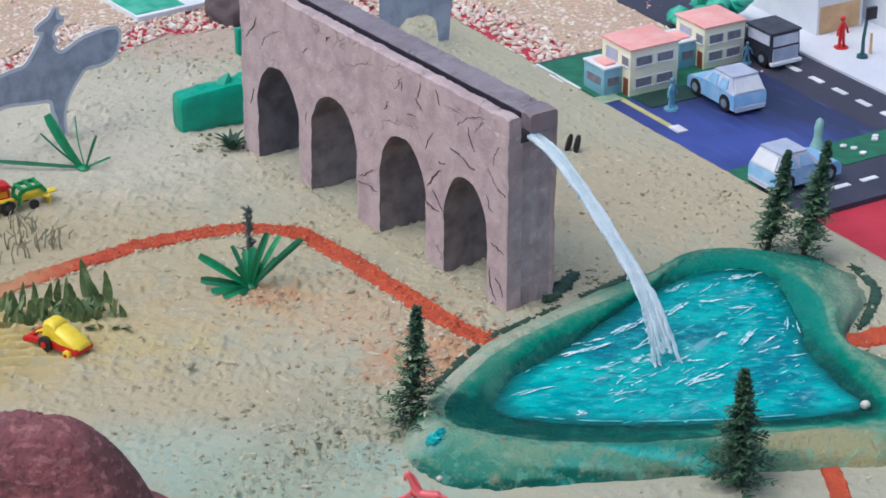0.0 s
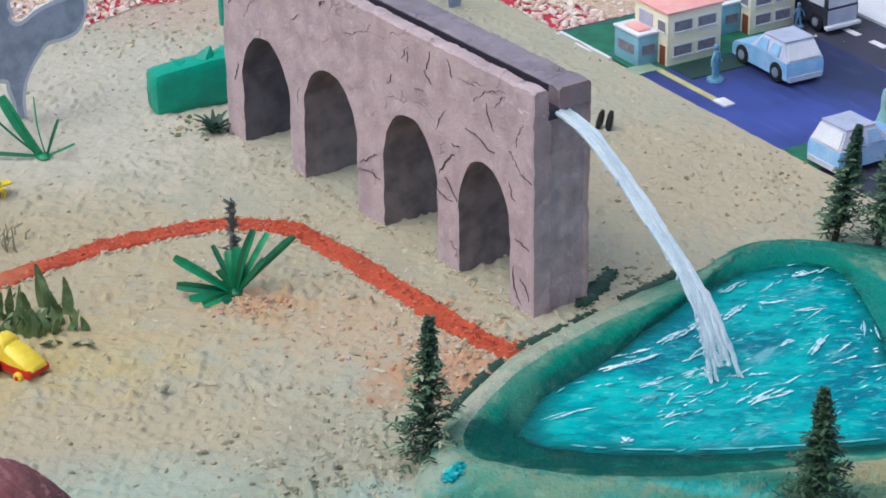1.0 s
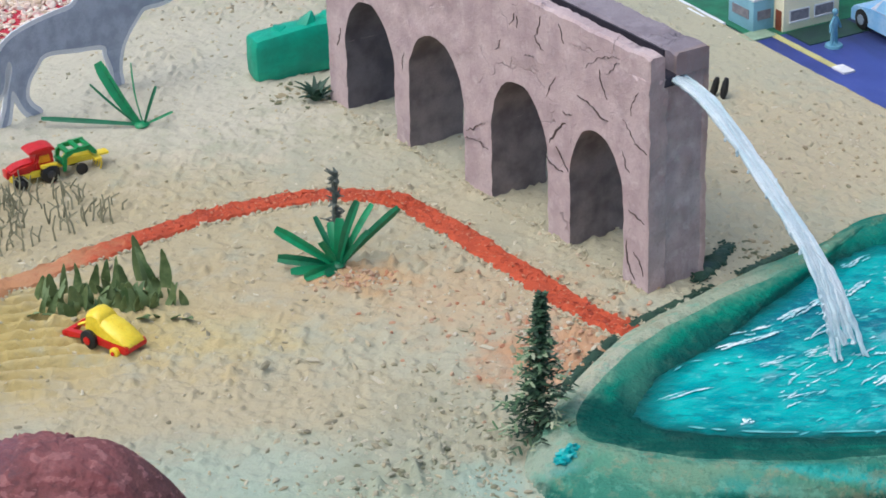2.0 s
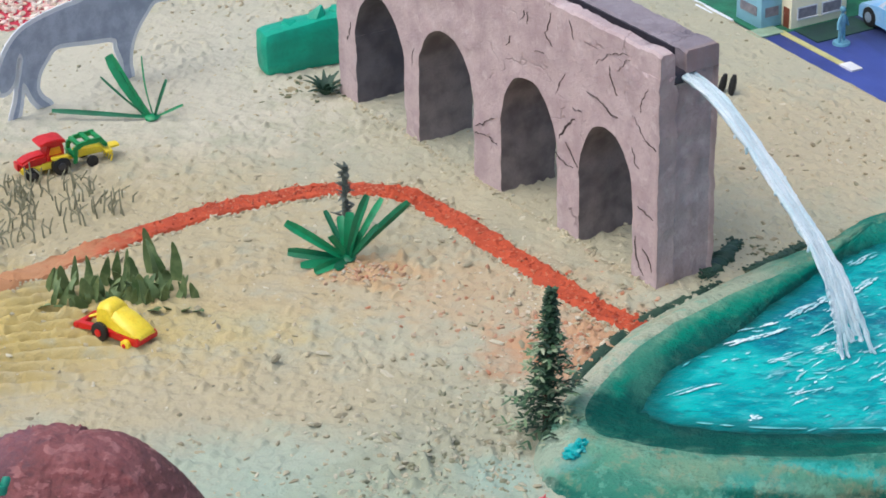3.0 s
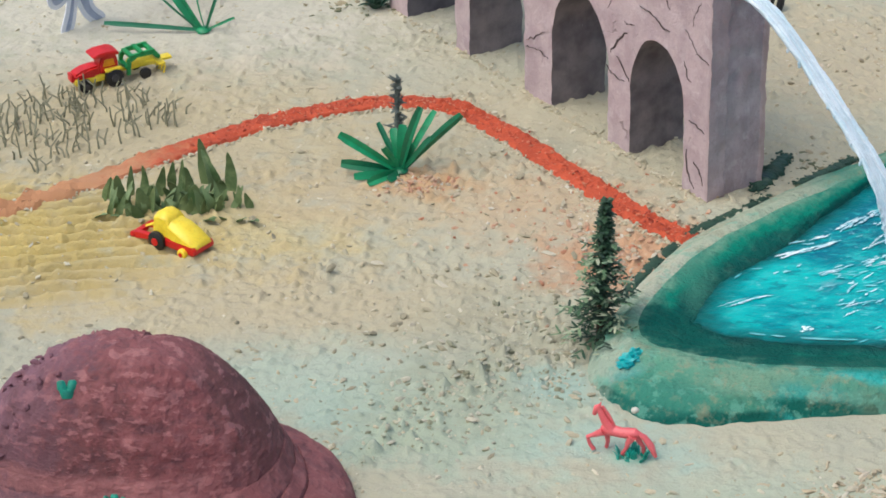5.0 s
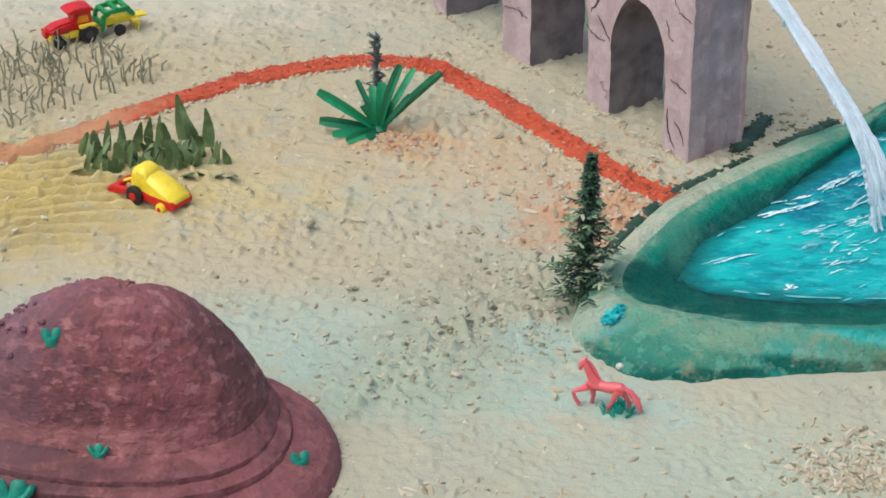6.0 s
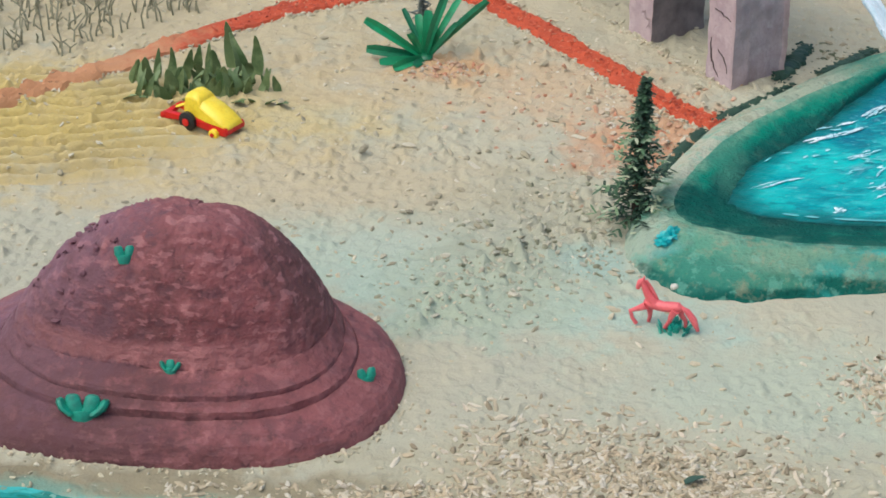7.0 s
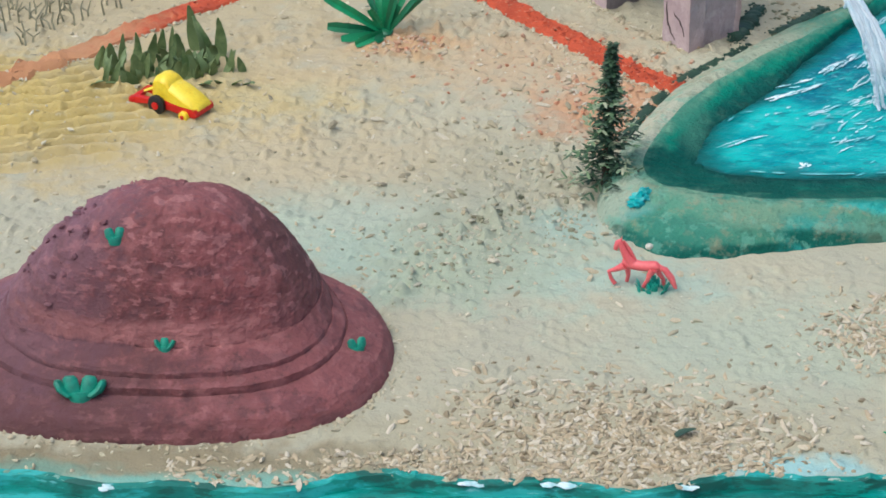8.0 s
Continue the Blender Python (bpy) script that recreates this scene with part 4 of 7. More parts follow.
for k in range(24):
    cx, cy, sx, sy = rnd.choice(((0.075, -0.075, 0.03, 0.03), (0.10, -0.10, 0.035, 0.045), (0.185, 0.03, 0.02, 0.025), (0.215, -0.03, 0.012, 0.04), (0.17, -0.11, 0.04, 0.03), (0.06, -0.15, 0.04, 0.02)))
    x, y = rnd.gauss(cx, sx), rnd.gauss(cy, sy)
    a = radians(rnd.gauss(44, 8) if x < 0.13 else rnd.gauss(24, 16) if x < 0.2 else rnd.gauss(50, 16))
    for n in range(rnd.randint(1, 4)):
        o, long = rnd.gauss(0, 0.010), rnd.choice((0.004, 0.007, 0.012, 0.022)) * rnd.uniform(0.7, 1.3)
        side = rnd.gauss(0, 0.0016)
        bent = a + rnd.gauss(0, 0.15)
        bend = rnd.gauss(0, 0.05)
        px, py = x + o * math.cos(a) - side * math.sin(a), y + o * math.sin(a) + side * math.cos(a)
        steps = 5 + int(long / 0.0015)
        pts = []
        for j in range(steps):
            f = j / (steps - 1) - 0.5
            w = bend * (4 * f * f - 1) * long + 0.0007 * noise.noise((f * long * 500, k, n))
            pts.append((px + f * long * math.cos(bent) - w * math.sin(bent), py + f * long * math.sin(bent) + w * math.cos(bent), 0.0109))
        if not all(inside(qx, qy) for qx, qy, _ in pts):
            continue
        w = rnd.uniform(0.0005, 0.0013)
        tube(bm, pts, [w * max(0.15, (1 - abs(2 * j / (steps - 1) - 1) ** 2) * (0.7 + 0.9 * noise.noise((j * 0.8, k, n + 3)))) for j in range(steps)], 5, 0.4)
# the bold brush strokes: from, to, half width
STROKES = [(0.086, -0.053, 0.118, -0.021, 0.0014), (0.047, -0.093, 0.084, -0.070, 0.0014), (0.129, -0.018, 0.149, 0.007, 0.0016), (0.055, -0.076, 0.079, -0.062, 0.0008), (0.073, -0.114, 0.099, -0.097, 0.0010), (0.101, -0.100, 0.120, -0.083, 0.0012), (0.140, -0.135, 0.175, -0.100, 0.0012), (0.148, -0.130, 0.176, -0.113, 0.0008), (0.186, -0.068, 0.204, -0.028, 0.0014), (0.166, -0.054, 0.177, -0.045, 0.0014), (0.131, 0.021, 0.148, 0.040, 0.0012), (0.059, -0.182, 0.067, -0.182, 0.0012), (0.182, 0.050, 0.205, 0.060, 0.0012), (0.157, 0.007, 0.179, 0.010, 0.0010), (0.090, -0.056, 0.101, -0.036, 0.0010), (0.111, -0.044, 0.125, -0.033, 0.0010)]
for n, (ax, ay, bx, by, w) in enumerate(STROKES):
    for j in range(11):
        o, f0 = rnd.gauss(0, 1.3 * w), rnd.uniform(-0.05, 0.75)
        f1 = f0 + rnd.uniform(0.12, 0.40)
        d = Vector((bx - ax, by - ay, 0))
        side = Vector((-d.y, d.x, 0)).normalized()
        pts, radii = [], []
        for q in range(12):
            f = f0 + (f1 - f0) * q / 11
            c = Vector((ax, ay, 0.0110)) + d * f + side * (o + 0.0012 * noise.noise((f * d.length * 130, n, j)))
            pts.append(c)
            radii.append(0.80 * w * max(0.08, math.sin(math.pi * (q + 0.4) / 11.8) ** 0.6 * (0.7 + 1.0 * noise.noise((q * 0.6, n * 3, j * 5)))))
        tube(bm, pts, radii, 5, 0.35)
part("ripples", bm, mat("white_brushwork", (0.72, 0.86, 0.88), (0.22, 0.58, 0.63), 130, 0.4, 0.2), pond, "white brushed ripples")["kind"] = "stuff"
bm = bmesh.new()
for k in range(170):
    cx, cy, sx, sy = rnd.choice(((0.08, -0.08, 0.05, 0.05), (0.18, -0.04, 0.04, 0.07), (0.20, 0.02, 0.02, 0.04), (0.16, -0.13, 0.06, 0.04)))
    x, y, a, long = rnd.gauss(cx, sx), rnd.gauss(cy, sy), radians(rnd.gauss(30, 22)), rnd.uniform(0.0025, 0.009)
    pts = [(x + f * long * math.cos(a), y + f * long * math.sin(a) + 0.0006 * noise.noise((f * 3, k, 1)), 0.0108) for f in (-0.5, -0.25, 0, 0.25, 0.5)]
    if all(inside(qx, qy) for qx, qy, _ in pts):
        w = rnd.uniform(0.0004, 0.0009)
        tube(bm, pts, [w * f for f in (0.2, 0.9, 1.0, 0.8, 0.2)], 5, 0.35)
part("pale_ripples", bm, mat("pale_cyan_brushwork", (0.26, 0.62, 0.64), (0.08, 0.46, 0.50), 160, 0.4, 0.2), pond, "short pale cyan brush dabs")["kind"] = "stuff"
bm = bmesh.new()
front = [shore[k].lerp(heart, 0.06) for k in range(17, 50)]
for a in range(0, 32, 4):
    run = front[a:a + rnd.randint(3, 5)]
    tube(bm, [(q.x, q.y + 0.0008 * noise.noise((n, a, 0)), 0.0108) for n, q in enumerate(run)], [0.0004 + 0.0007 * math.sin(math.pi * n / (len(run) - 1)) for n in range(len(run))], 5, 0.4)
part("shore_stroke", bm, mat("pale_aqua_paint", (0.16, 0.50, 0.52), (0.05, 0.36, 0.38), 90, 0.4, 0.2), pond, "pale aqua brush line along the front shore")["kind"] = "stuff"

# ---- the aqueduct ----
U, V = Vector((-0.611, 0.792, 0)), Vector((0.792, 0.611, 0))
LENGTH, DEPTH, TOP = 0.409, 0.047, 0.150
aqueduct = thing("aqueduct", "mauve plaster model aqueduct with four arches and a water channel", "aqueduct", 0.003, 0.001, 0, 127.65)
ARCHES = [(0.312, 0.382, 0.098), (0.218, 0.292, 0.100), (0.114, 0.183, 0.100), (0.027, 0.088, 0.096)]


def arch_z(x):
    """Height of the underside at x: 0 on a pier."""
    for lo, hi, apex in ARCHES:
        if lo < x < hi:
            f = (2 * x - lo - hi) / (hi - lo)
            return apex - 0.043 * (1 - max(0.0, 1 - abs(f) ** 2.2) ** 0.55)
    return -0.001


def rough(x, y, z):
    k = 0.0 if z < 0.004 else 1.0
    # the ends are worn; the near one is recessed and grooved
    end_face = 0.0022 * max(0.0, noise.noise((x * 30, y * 60, z * 130 + 4)) - 0.15) if x < 0.001 or x > LENGTH - 0.001 else 0.0
    end_face += (0.0028 if y < -0.016 else 0.0) + 0.0009 * max(0.0, noise.noise((3, y * 260, z * 14))) if x < 0.0001 and -0.0465 < y < -0.0005 else 0.0
    return (x + end_face + 0.0012 * noise.noise((x * 70, y * 70, z * 70)) + 0.0006 * noise.noise((x * 170, y * 170, z * 170)), y + 0.0012 * noise.noise((x * 60, 9 + y * 30, z * 60)) + 0.0006 * noise.noise((x * 200, y * 30, z * 200)), z + k * 0.0008 * noise.noise((x * 70, y * 70, z * 70 + 9)))


bm = bmesh.new()
LEVELS = [-0.001 + (TOP + 0.001) * j / 40 for j in range(41)]
cuts = sorted({0.0, LENGTH, *(e for lo, hi, _ in ARCHES for e in (lo, hi))})
for lo, hi in zip(cuts, cuts[1:]):
    steps = 18 if any(abs(lo - q[0]) < 1e-6 for q in ARCHES) else 5
    xs = [lo + (hi - lo) * (0.5 - 0.5 * math.cos(math.pi * k / steps)) if steps > 5 else lo + (hi - lo) * k / steps for k in range(steps + 1)]
    zs = [arch_z(min(max(x, lo + 1e-5), hi - 1e-5)) for x in xs]
    for y in (0.0, -DEPTH):
        grid = [[bm.verts.new(rough(x, y, max(z, lv))) for lv in LEVELS] for x, z in zip(xs, zs)]
        for p, q, z0, z1 in zip(grid, grid[1:], zs, zs[1:]):
            for j in range(40):
                if LEVELS[j + 1] > min(z0, z1) + 1e-6:
                    bm.faces.new((p[j], q[j], q[j + 1], p[j + 1]))
    if steps > 5:
        under = [[bm.verts.new(rough(x, -DEPTH * j / 5, z)) for j in range(6)] for x, z in zip(xs, zs)]
        for p, q in zip(under, under[1:]):
            for j in range(5):
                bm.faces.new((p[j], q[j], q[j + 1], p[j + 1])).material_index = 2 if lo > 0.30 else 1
for x in cuts:
    high = TOP if x in (0.0, LENGTH) else arch_z(x + 1e-5) if arch_z(x + 1e-5) > 0 else arch_z(x - 1e-5)
    rows = [[bm.verts.new(rough(x, -DEPTH * j / 20, lv)) for j in range(21)] for lv in [*(q for q in LEVELS if q < high - 1e-6), high]]
    for p, q in zip(rows, rows[1:]):
        for j in range(20):
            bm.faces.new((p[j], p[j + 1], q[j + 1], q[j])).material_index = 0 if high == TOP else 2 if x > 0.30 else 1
topside = [[bm.verts.new(rough(LENGTH * k / 50, -DEPTH * j / 5, TOP)) for j in range(6)] for k in range(51)]
for p, q in zip(topside, topside[1:]):
    for j in range(5):
        bm.faces.new((p[j], q[j], q[j + 1], p[j + 1]))
bmesh.ops.remove_doubles(bm, verts=bm.verts, dist=0.0002)
bmesh.ops.dissolve_degenerate(bm, edges=bm.edges, dist=0.0001)
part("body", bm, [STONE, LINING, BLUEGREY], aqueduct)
for name, y0, y1, top in (("front_parapet", 0.0, -0.0115, 0.1665), ("back_parapet", -0.0205, -DEPTH, 0.1655)):
    bm = bmesh.new()
    rows = []
    for k in range(160):
        x = -0.0005 + (LENGTH + 0.0005) * k / 159
        w = lambda s: 0.0011 * noise.noise((x * 55, s, 4)) + 0.0008 * noise.noise((x * 190, s, 9))
        z = top + w(1)
        prof = [(y0 + w(2) * 0.6, TOP), (y0 + w(2) * 0.6, z - 0.0018), (y0 - 0.0018, z), (y1 + 0.0018, z + w(3)), (y1 + w(5), z - 0.0018), (y1 + w(5) * 0.6, TOP)]
        rows.append([bm.verts.new((x, yy, zz)) for yy, zz in prof])
    for a, b in zip(rows, rows[1:]):
        for j in range(6):
            bm.faces.new((a[j], a[(j + 1) % 6], b[(j + 1) % 6], b[j]))
    bm.faces.new(rows[0])
    bm.faces.new(rows[-1][::-1])
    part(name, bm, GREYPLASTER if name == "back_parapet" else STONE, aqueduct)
bm = bmesh.new()
box(bm, (0.001, -0.0215, TOP - 0.001), (LENGTH - 0.001, -0.0105, TOP + 0.0015))
box(bm, (0.012, -0.0212, TOP + 0.001), (LENGTH - 0.001, -0.0196, TOP + 0.0142))
part("channel_bed", bm, BED, aqueduct, "dark painted channel bed")
# no hole is cut: a near-black block gives the slot its shade
bm = bmesh.new()
box(bm, (-0.0004, -0.0205, 0.1440), (0.004, -0.0112, TOP + 0.0012), 0.0004)
part("channel_mouth", bm, BED, aqueduct, "dark block drawn for the shaded slot where the channel ends")


def crack(bm, s0, z0, s1, z1, w, n):
    """A ragged scratch in the front face, widest in its middle."""
    d = Vector((s1 - s0, 0, z1 - z0))
    side = Vector((-d.z, 0, d.x)).normalized()
    steps = 6 + int(d.length / 0.003)
    pts, radii = [], []
    for k in range(steps):
        f = k / (steps - 1)
        c = Vector((s0, 0, z0)) + d * f + side * (0.12 * d.length * math.sin(math.pi * f) * math.sin(n * 2.3) + 0.0022 * noise.noise((f * d.length * 240, n * 1.7, 2)))
        pts.append(Vector(rough(c.x, 0.0, c.z)) + Vector((0, 0.00025, 0)))
        radii.append(w * (0.25 + 0.75 * math.sin(math.pi * (0.08 + 0.84 * f)) * (0.8 + 0.7 * noise.noise((k * 0.7, n, 5)))))
    tube(bm, pts, radii, 5, 0.30)


# along the front face and up: from, to, half width
BOLD = [(0.0784, 0.1158, 0.0592, 0.1123, 0.0011), (0.0600, 0.1125, 0.0452, 0.1071, 0.0013), (0.0692, 0.138, 0.0292, 0.1557, 0.0006), (0.0547, 0.142, 0.0456, 0.1231, 0.0008), (0.2153, 0.042, 0.191, 0.0564, 0.0009), (0.1109, 0.0689, 0.0911, 0.0907, 0.0012), (0.1162, 0.0576, 0.0941, 0.0539, 0.0009), (0.1042, 0.0692, 0.0894, 0.0548, 0.0010), (0.0160, 0.1020, 0.003, 0.1003, 0.0010), (0.0287, 0.0927, 0.021, 0.0805, 0.0008), (0.2155, 0.0352, 0.1876, 0.0365, 0.0007), (0.0206, 0.0529, 0.0051, 0.0488, 0.0010), (0.0233, 0.0304, 0.0155, 0.004, 0.0010), (0.0155, 0.0240, 0.006, 0.010, 0.0008), (0.095, 0.097, 0.0845, 0.099, 0.0010)]
FINE = [(0.1583, 0.1408, 0.148, 0.1544, 0.0006), (0.1212, 0.1587, 0.1278, 0.1423, 0.0008), (0.1278, 0.1423, 0.1178, 0.1353, 0.0007), (0.0983, 0.1599, 0.0949, 0.1468, 0.0005), (0.1157, 0.1008, 0.1032, 0.1196, 0.0005), (0.1759, 0.1163, 0.1688, 0.127, 0.0006), (0.1413, 0.1234, 0.1278, 0.1258, 0.0006), (0.1499, 0.1406, 0.1482, 0.1512, 0.0007), (0.4000, 0.1124, 0.3797, 0.1365, 0.0008), (0.3762, 0.1078, 0.3365, 0.1362, 0.0004), (0.2357, 0.1386, 0.1919, 0.16, 0.0004), (0.0456, 0.1407, 0.0268, 0.1578, 0.0005), (0.265, 0.150, 0.256, 0.156, 0.0009), (0.305, 0.128, 0.296, 0.134, 0.0007), (0.020, 0.120, 0.012, 0.140, 0.0005), (0.030, 0.115, 0.014, 0.104, 0.0005), (0.395, 0.050, 0.388, 0.066, 0.0007), (0.300, 0.060, 0.296, 0.075, 0.0006)]
CRACKP = mat("crack_shade", (0.055, 0.036, 0.036), (0.085, 0.06, 0.058), 120, 0.95)
for n, row in enumerate(BOLD + FINE):
    bm = bmesh.new()
    crack(bm, *row, n)
    part("crack", bm, CRACKP, aqueduct, "dark crack" if n < len(BOLD) else "")

# ---- the falling water ----
fall = thing("waterfall", "white and pale blue resin stream pouring from the channel", "waterfall")
START, WAY = Vector((0.025, 0.012, 0)), Vector((0.103, -0.116, 0)).normalized()
ARC = [(-0.020, 0.1495), (-0.006, 0.1475), (0.012, 0.1437), (0.033, 0.1345), (0.056, 0.1195), (0.081, 0.101), (0.106, 0.081), (0.125, 0.063), (0.138, 0.043), (0.147, 0.024), (0.151, 0.012)]
arc = spline([(a, 0, z) for a, z in ARC], 46, False)
cross = Vector((-WAY.y, WAY.x, 0))


def in_fall(n, off, rise=0.0, ahead=0.0):
    return START + WAY * (arc[n].x + ahead) + cross * off + Vector((0, 0, arc[n].z + rise))


for strand in range(11):
    bm = bmesh.new()
    f = strand / 10 - 0.5
    rnd = random.Random(strand)
    depth, last = rnd.uniform(-0.0020, 0.0014), 39 - int(6 * rnd.random())
    pts, radii = [], []
    for n in range(last):
        g = n / 45
        wide = 0.0098 + 0.0014 * g + 0.0065 * max(0, g - 0.66) / 0.2
        pts.append(in_fall(n, f * wide + 0.0016 * noise.noise((n * 0.30, strand * 3.1, 1)), depth + 0.0012 * noise.noise((n * 0.25, strand * 2.3, 7))))
        radii.append((0.0016 + 0.0012 * max(-0.7, noise.noise((n * 0.65, strand * 5.0, 3)))) * min(1.0, (last - n) / 5 + 0.25))
    tube(bm, pts, radii, 6)
    part("strand", bm, FALLS[strand % 5], fall)
# two long fingers and shorter ones between them
for k, (off, ahead, low, first) in enumerate(((-0.0070, -0.003, 45, 25), (-0.0040, -0.002, 44, 26), (-0.0008, 0.001, 42, 27), (0.0030, 0.002, 41, 27), (0.0065, 0.004, 43, 26), (0.0102, 0.006, 44, 25))):
    bm = bmesh.new()
    for j in range(3):
        rnd = random.Random(60 + 4 * k + j)
        span = 45 - first
        pts, radii = [], []
        stop = low - rnd.randint(0, 3)
        for n in range(first, stop + 1):
            g = (n - first) / span
            pts.append(in_fall(n, off * (0.30 + 0.70 * g) + 0.0026 * noise.noise((n * 0.45, k * 3.3, j * 2.1)), 0.0014 * noise.noise((n * 0.4, k + 9, j)), ahead * g))
            radii.append((0.0018 + 0.0017 * max(-0.7, noise.noise((n * 0.7, k * 2, j * 3)))) * (1.0 if n < stop - 3 else 0.7))
        if k in (0, 1, 5):
            end = pts[-1]
            pts.append(Vector((end.x, end.y, 0.0102)) + WAY * 0.004 + cross * off * 0.2)
            radii.append(0.0008)
        tube(bm, pts, radii, 6)
    part("splash_finger", bm, FALLS[k % 5], fall)
bm = bmesh.new()
rnd = random.Random(8)
for k in range(110):
    n = rnd.randint(16, 43)
    wide = 0.0055 + 0.0008 * n / 45 + 0.005 * max(0, n / 45 - 0.7) / 0.3
    ball(bm, in_fall(n, rnd.choice((-1, 1)) * wide * rnd.uniform(0.8, 1.2), rnd.uniform(-0.003, 0.001)), rnd.uniform(0.0005, 0.0012), (1, 1, 1.6), 1)
part("droplet", bm, FALL, fall)["kind"] = "stuff"


# ---- the layered rock ----
ROCK_C = Vector((-0.297, -0.385, 0))


def rock_r(a):
    c, s = math.cos(a), math.sin(a)
    rx, ry = (0.112 if c > 0 else 0.150), (0.086 if s < 0 else 0.099 if c > 0 else 0.112)
    k = 2.3 if s < 0 or c < 0 else 2.05
    return 1 / ((abs(c) / rx) ** k + (abs(s) / ry) ** k) ** (1 / k) * (1 + 0.02 * noise.noise((c * 2, s * 2, 5)) + 0.006 * noise.noise((c * 9, s * 9, 2)))


def rock_z(rho, a):
    c, s = math.cos(a), math.sin(a)
    wob = 0.012 * noise.noise((c * 2.5, s * 2.5, 1))
    front = min(1.0, max(0.0, (-s - 0.1) / 0.6))
    back = max(0.0, min(1.0, c * 1.6)) * min(1.0, max(0.0, (s + 0.1) / 0.5))
    dome = 0.61 - 0.112 * front + 0.075 * back + 0.065 * max(0.0, -c) * min(1.0, max(0.0, (s + 0.6) / 0.6)) + wob
    top = 0.0375
    if rho < dome:
        z = top + 0.0668 * (1 - (rho / dome) ** (2.5 + 0.5 * front)) ** 0.97
        return z - 0.0022 * front * math.exp(-((z - 0.0535) / 0.0016) ** 2)
    w2 = 0.020 * noise.noise((c * 2.2, s * 2.2, 8)) + 0.004 * noise.noise((c * 14, s * 14, 3))
    e1 = max(0.690 - 0.014 * front, dome + 0.05) + w2
    e2 = max(0.760, e1 + 0.03) - w2 * 0.6
    g = 0.45 + 0.55 * front
    return float(np.interp(rho, (dome, dome + 0.004, dome + 0.012, e1, e1 + 0.005, e1 + 0.010, e2, e2 + 0.006, e2 + 0.012, 0.88, 0.945, 0.975, 0.993, 1.0),
                           (top, top - 0.0046 * g, top - 0.0034 * g, 0.0272, 0.0272 - 0.0039 * g, 0.0272 - 0.0026 * g, 0.0217, 0.0217 - 0.0062 * g, 0.0217 - 0.0040 * g, 0.0152, 0.0112, 0.0072, 0.0025, -0.001)))


def rock_at(x, y):
    d = Vector((x, y, 0)) - ROCK_C
    a = math.atan2(d.y, d.x)
    return rock_z(d.length / rock_r(a), a)


bm = bmesh.new()
rings = []
RHO = [0.02 + 0.53 * (k / 44) for k in range(45)] + [0.55 + 0.45 * k / 130 for k in range(1, 131)]
for rho in RHO:
    ring = []
    for k in range(220):
        a = 2 * math.pi * k / 220
        r = rho * rock_r(a)
        p = ROCK_C + Vector((r * math.cos(a), r * math.sin(a), rock_z(rho, a)))
        crumbly = max(0.0, min(1.0, -math.cos(a) * 1.2 + math.sin(a) * 0.7)) if 0.25 < rho < 0.66 else 0.0
        plain = 0.0012 if math.sin(a) > -0.2 and math.cos(a) > -0.3 else 0.0024
        amp = (plain + 0.0020 * crumbly) if rho < 0.50 else 0.0008 + 0.0024 * crumbly
        p += Vector((p.x - ROCK_C.x, p.y - ROCK_C.y, 0.06)).normalized() * amp * (noise.noise(p * 55) + 0.5 * noise.noise(p * 170) + (0.45 - 0.2 * crumbly) * noise.noise(p * 300))
        ring.append(bm.verts.new(p))
    rings.append(ring)
for a, b in zip(rings, rings[1:]):
    for k in range(220):
        bm.faces.new((a[k], a[(k + 1) % 220], b[(k + 1) % 220], b[k]))
bm.faces.new(rings[0])
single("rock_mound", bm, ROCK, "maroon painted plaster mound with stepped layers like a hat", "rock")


def along(curve, out, z=0.0):
    def place(rng):
        k = rng.integers(len(curve))
        p, q = curve[k], curve[(k + 1) % len(curve)]
        c = p.lerp(q, rng.random() if (q - p).length < 0.03 else 0.0)
        x, y = c.x + rng.normal(0, out), c.y + rng.normal(0, out)
        return x, y, sand_z(x, y) + z
    return place


def on_rock(rng):
    a, rho = radians(rng.uniform(95, 200)), rng.uniform(0.30, 0.64)
    r = rho * rock_r(a)
    return ROCK_C.x + r * math.cos(a), ROCK_C.y + r * math.sin(a), rock_z(rho, a)


scatter("rock_crumbs", "crumbs of maroon plaster on the rock's rough side", ROCK, 130, on_rock, (0.0014, 0.0046), 1.5, RNG, 1.2)
ring = [ROCK_C + Vector((math.cos(q) * rock_r(q), math.sin(q) * rock_r(q), 0)) * 1.015 for q in (2 * math.pi * k / 120 for k in range(120))]
scatter("rock_foot_grit", "loose sand grit heaped round the rock's foot", GRIT, 420, along(ring, 0.003), (0.0010, 0.0030), 2.2, RNG)
scatter("bank_foot_grit", "greenish grit lying along the bank's foot", GREYSTONE, 150, along([p for p in foot if p.y > -0.19], 0.0028), (0.0010, 0.0034), 2.0, RNG)
corners = [Vector((0.003, 0.001, 0)), Vector((0.003, 0.001, 0)) + U * LENGTH]
scatter("pier_foot_grit", "loose sand grit along the aqueduct's front foot", GRIT, 420, along([corners[0].lerp(corners[1], k / 40) - V * 0.002 for k in range(41)], 0.0022), (0.0010, 0.0030), 2.0, RNG)


kerb = []
for p, q in zip(WAYS, WAYS[1:]):
    d = (q - p).normalized()
    kerb += [p + Vector((-d.y, d.x, 0)) * 0.0108, p - Vector((-d.y, d.x, 0)) * 0.0108]


